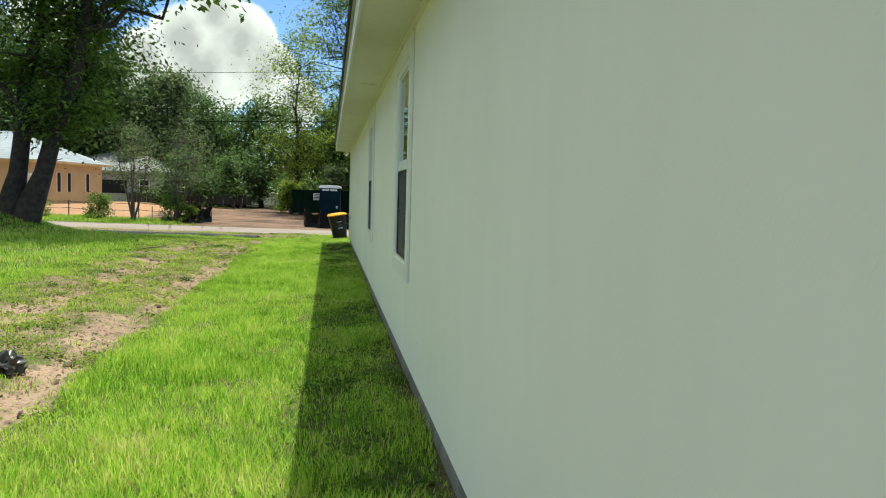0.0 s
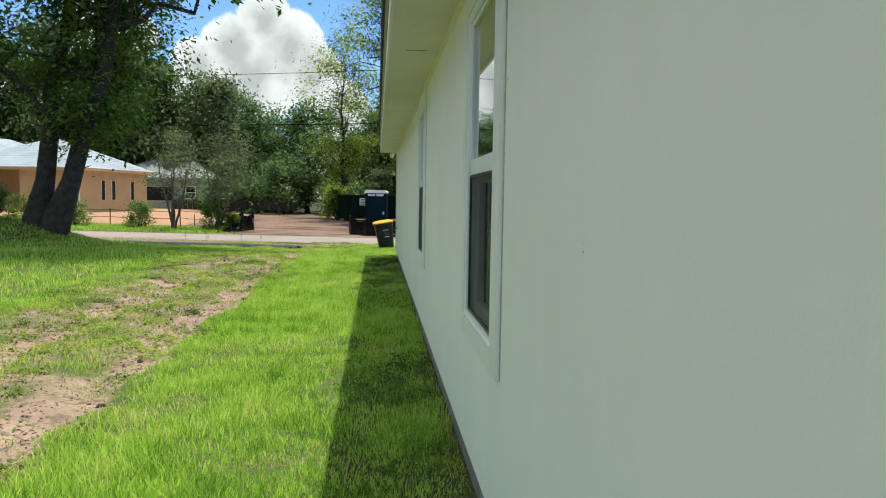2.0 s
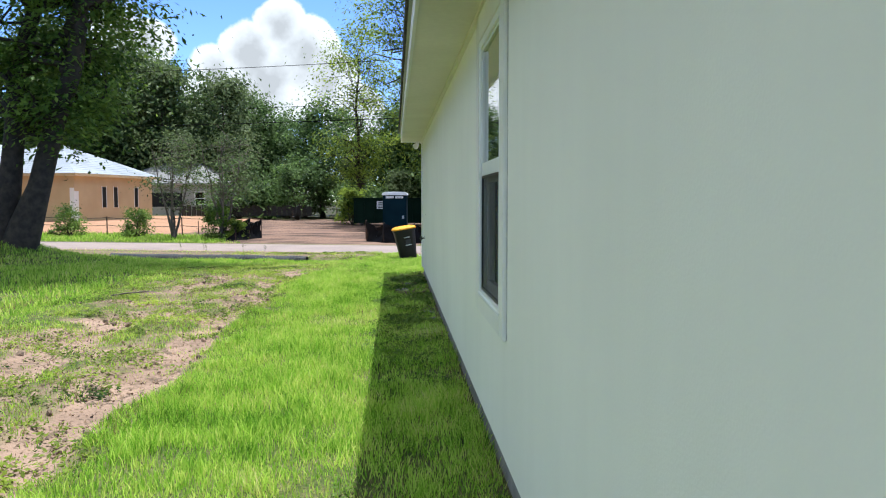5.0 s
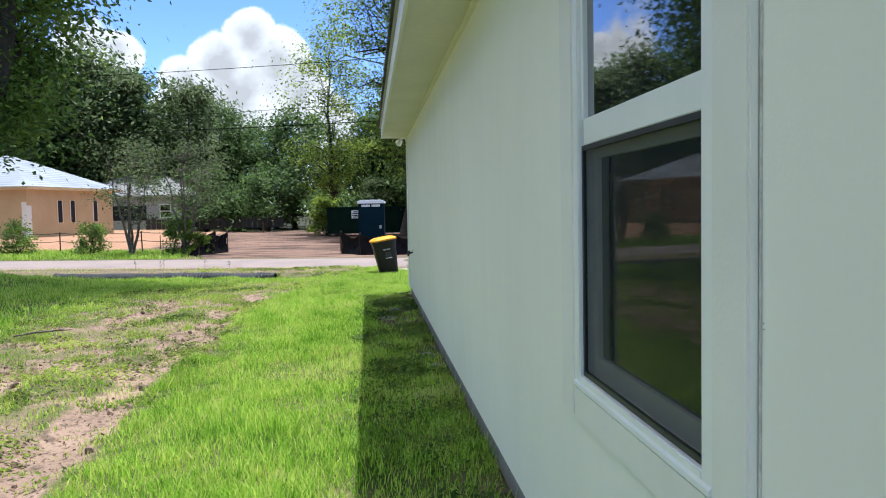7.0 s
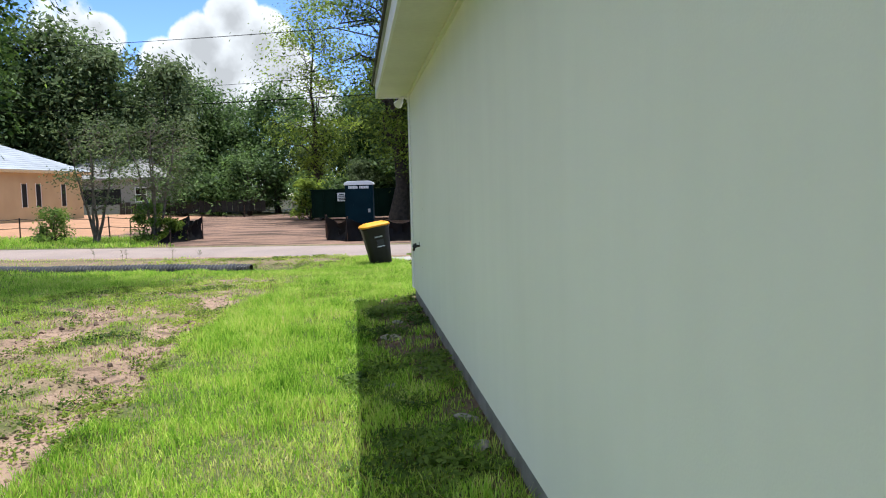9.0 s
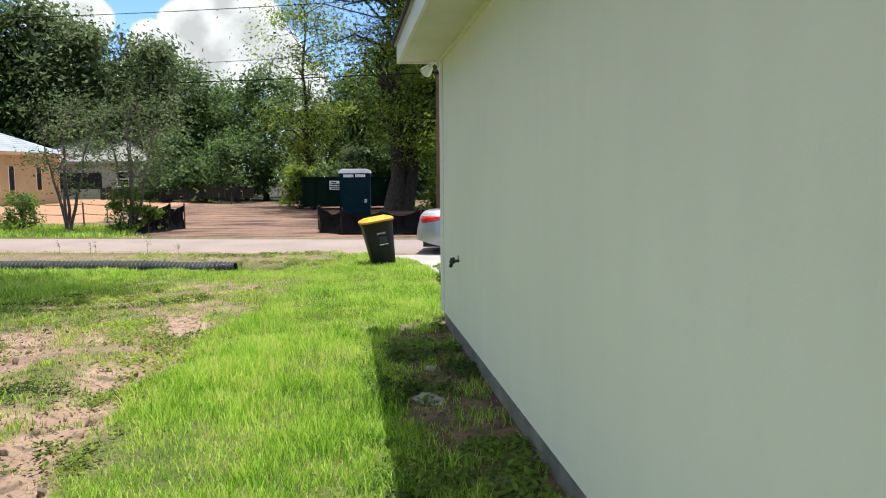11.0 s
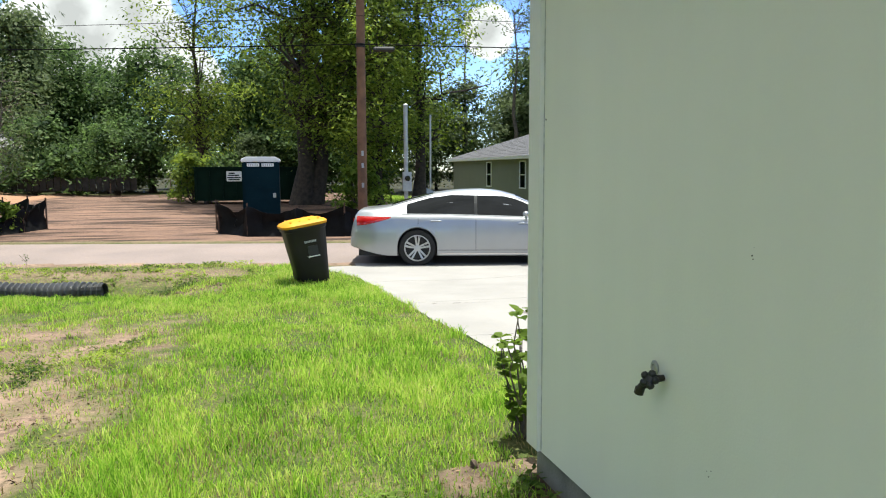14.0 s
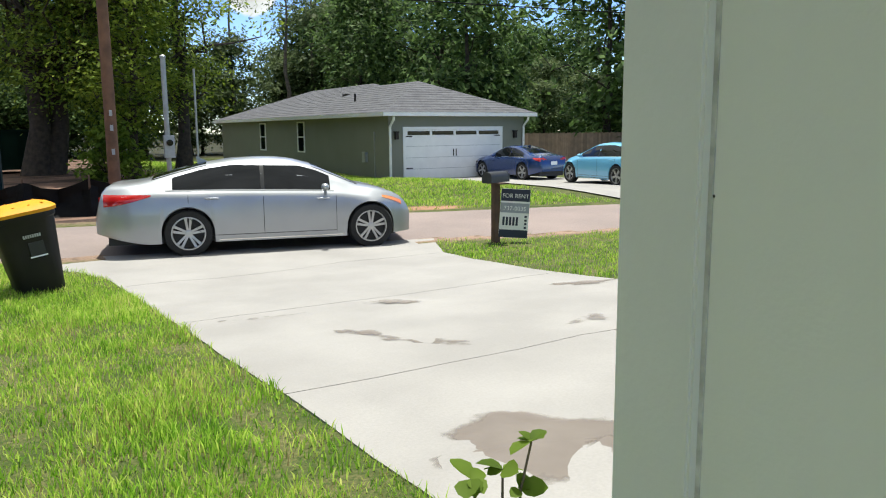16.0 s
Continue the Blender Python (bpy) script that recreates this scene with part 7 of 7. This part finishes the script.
def build_splats():
    """Hardened plaster droppings in the soil along the wall."""
    rng = np.random.default_rng(14)
    for x, y, r in ((-0.40, 15.7, 0.15), (-0.10, 12.9, 0.08), (-0.09, 12.4, 0.07), (-0.3, 16.4, 0.07), (-0.22, 14.2, 0.06), (-0.5, 13.8, 0.05), (-0.16, 17.1, 0.07)):
        s = thing("plaster_lump", at_ground(x, y, rng.uniform(0, 360)), "pale hardened plaster lump lying in the soil", "plaster lump", "plaster lumps")
        bm = bmesh.new()
        bmesh.ops.create_icosphere(bm, subdivisions=3, radius=1.0)
        for v in bm.verts:
            n = v.co.normalized()
            f = 1 + 0.35 * noise.noise(n * 1.8 + Vector((x * 9, y, 0))) + 0.15 * noise.noise(n * 5)
            v.co = Vector((n.x * r * f, n.y * r * 0.65 * f, max(-0.01, n.z * 0.024 * f + 0.006)))
        part("lump", bm, SPLAT, s, smooth=True)


SPLAT = material("old plaster", (0.33, 0.31, 0.27), (0.20, 0.185, 0.16), 14.0, 0.95, bump=0.5)


def build_stalks():
    """Thin seeding weeds at the road's edge."""
    rng = np.random.default_rng(19)
    for k in range(5):
        x = rng.uniform(-9.0, -5.0)
        y = 30.0 - 0.26 * x - rng.uniform(0.3, 1.0)
        h = rng.uniform(0.25, 0.5)
        s = thing("weed_stalk", at_ground(x, y), "thin seeding weed stalk at the road's edge", "weed", "roadside weeds")
        bm = tube([(0, 0, -0.02), (0.01, 0.01, h * 0.5), (rng.normal() * 0.05, rng.normal() * 0.05, h)], [0.006, 0.005, 0.003], 4)
        part("stem", bm, DRY_STEM, s)
        n = 16
        pts = np.stack([rng.normal(size=n) * 0.03, rng.normal(size=n) * 0.03, rng.uniform(h * 0.4, h * 1.02, n)], 1)
        link_mesh("seed_head", leaf_mesh("seed_head", pts, rng.normal(size=(n, 3)), 0.022, rng), LEAF_DULL, s)


DRY_STEM = material("dry stem", (0.22, 0.19, 0.09), (0.15, 0.13, 0.06), 20.0, 0.9)


def stain_material():
    """A damp film whose cover fades to a ragged rim."""
    m = material("wet concrete", (0.165, 0.135, 0.112), (0.21, 0.178, 0.15), 2.5, 0.5)
    nt = m.node_tree
    at = nt.nodes.new("ShaderNodeAttribute")
    at.attribute_name = "cover"
    co = nt.nodes.new("ShaderNodeTexCoord")
    n = nt.nodes.new("ShaderNodeTexNoise")
    n.inputs["Scale"].default_value, n.inputs["Detail"].default_value = 5.0, 8.0
    nt.links.new(co.outputs["Object"], n.inputs["Vector"])
    a = nt.nodes.new("ShaderNodeMath")
    a.operation = "MULTIPLY_ADD"
    nt.links.new(n.outputs["Fac"], a.inputs[0])
    a.inputs[1].default_value = 1.1
    nt.links.new(at.outputs["Fac"], a.inputs[2])
    r = nt.nodes.new("ShaderNodeMapRange")
    r.inputs["From Min"].default_value, r.inputs["From Max"].default_value = 0.75, 0.98
    r.inputs["To Max"].default_value = 0.85
    nt.links.new(a.outputs[0], r.inputs["Value"])
    nt.links.new(r.outputs[0], nt.nodes["Principled BSDF"].inputs["Alpha"])
    return m


def build_wet_patches():
    """Damp stains on the drive, thin films with ragged edges."""
    root = tagged(new("wet_patches"), "damp dark water stains on the concrete driveway", "puddles", kind="stuff")
    wet = stain_material()
    for lift, (cx, cy, a, b, turn, deep) in enumerate(((1.62, 20.05, 0.62, 0.36, -28, 1.0), (2.25, 19.75, 0.50, 0.40, 0, 0.9), (1.92, 22.85, 0.36, 0.10, -65, 0.45), (2.18, 22.22, 0.34, 0.09, -55, 0.42),
                                                       (5.0, 23.55, 0.40, 0.13, -20, 0.5), (2.9, 24.0, 0.5, 0.1, -20, 0.28), (1.5, 24.1, 0.4, 0.08, -10, 0.28), (3.6, 22.0, 0.3, 0.12, 15, 0.25))):
        bm = bmesh.new()
        cover = bm.verts.layers.float.new("cover")
        n, rings = 36, 5
        mid = bm.verts.new((cx, cy, gz(cx, cy) + 0.0165 + 0.0006 * lift))
        mid[cover] = deep
        last = None
        for q in range(1, rings + 1):
            ring = []
            for k in range(n):
                t = 2 * math.pi * k / n
                r = (q / rings) * (1.25 + 0.22 * math.sin(3 * t + cx * 5) + 0.12 * math.sin(7 * t + cy))
                u, v = a * r * math.cos(t), b * r * math.sin(t)
                x = cx + u * math.cos(radians(turn)) - v * math.sin(radians(turn))
                y = cy + u * math.sin(radians(turn)) + v * math.cos(radians(turn))
                p = bm.verts.new((x, y, gz(x, y) + 0.0165 + 0.0006 * lift))
                p[cover] = deep * (1 - (q / rings) ** 2)
                ring.append(p)
            for k in range(n):
                if last is None:
                    bm.faces.new((ring[k], ring[(k + 1) % n], mid))
                else:
                    bm.faces.new((last[k], ring[k], ring[(k + 1) % n], last[(k + 1) % n]))
            last = ring
        part("stain", bm, wet, root)


build_weeds()
build_litter()
build_splats()
build_stalks()
build_wet_patches()
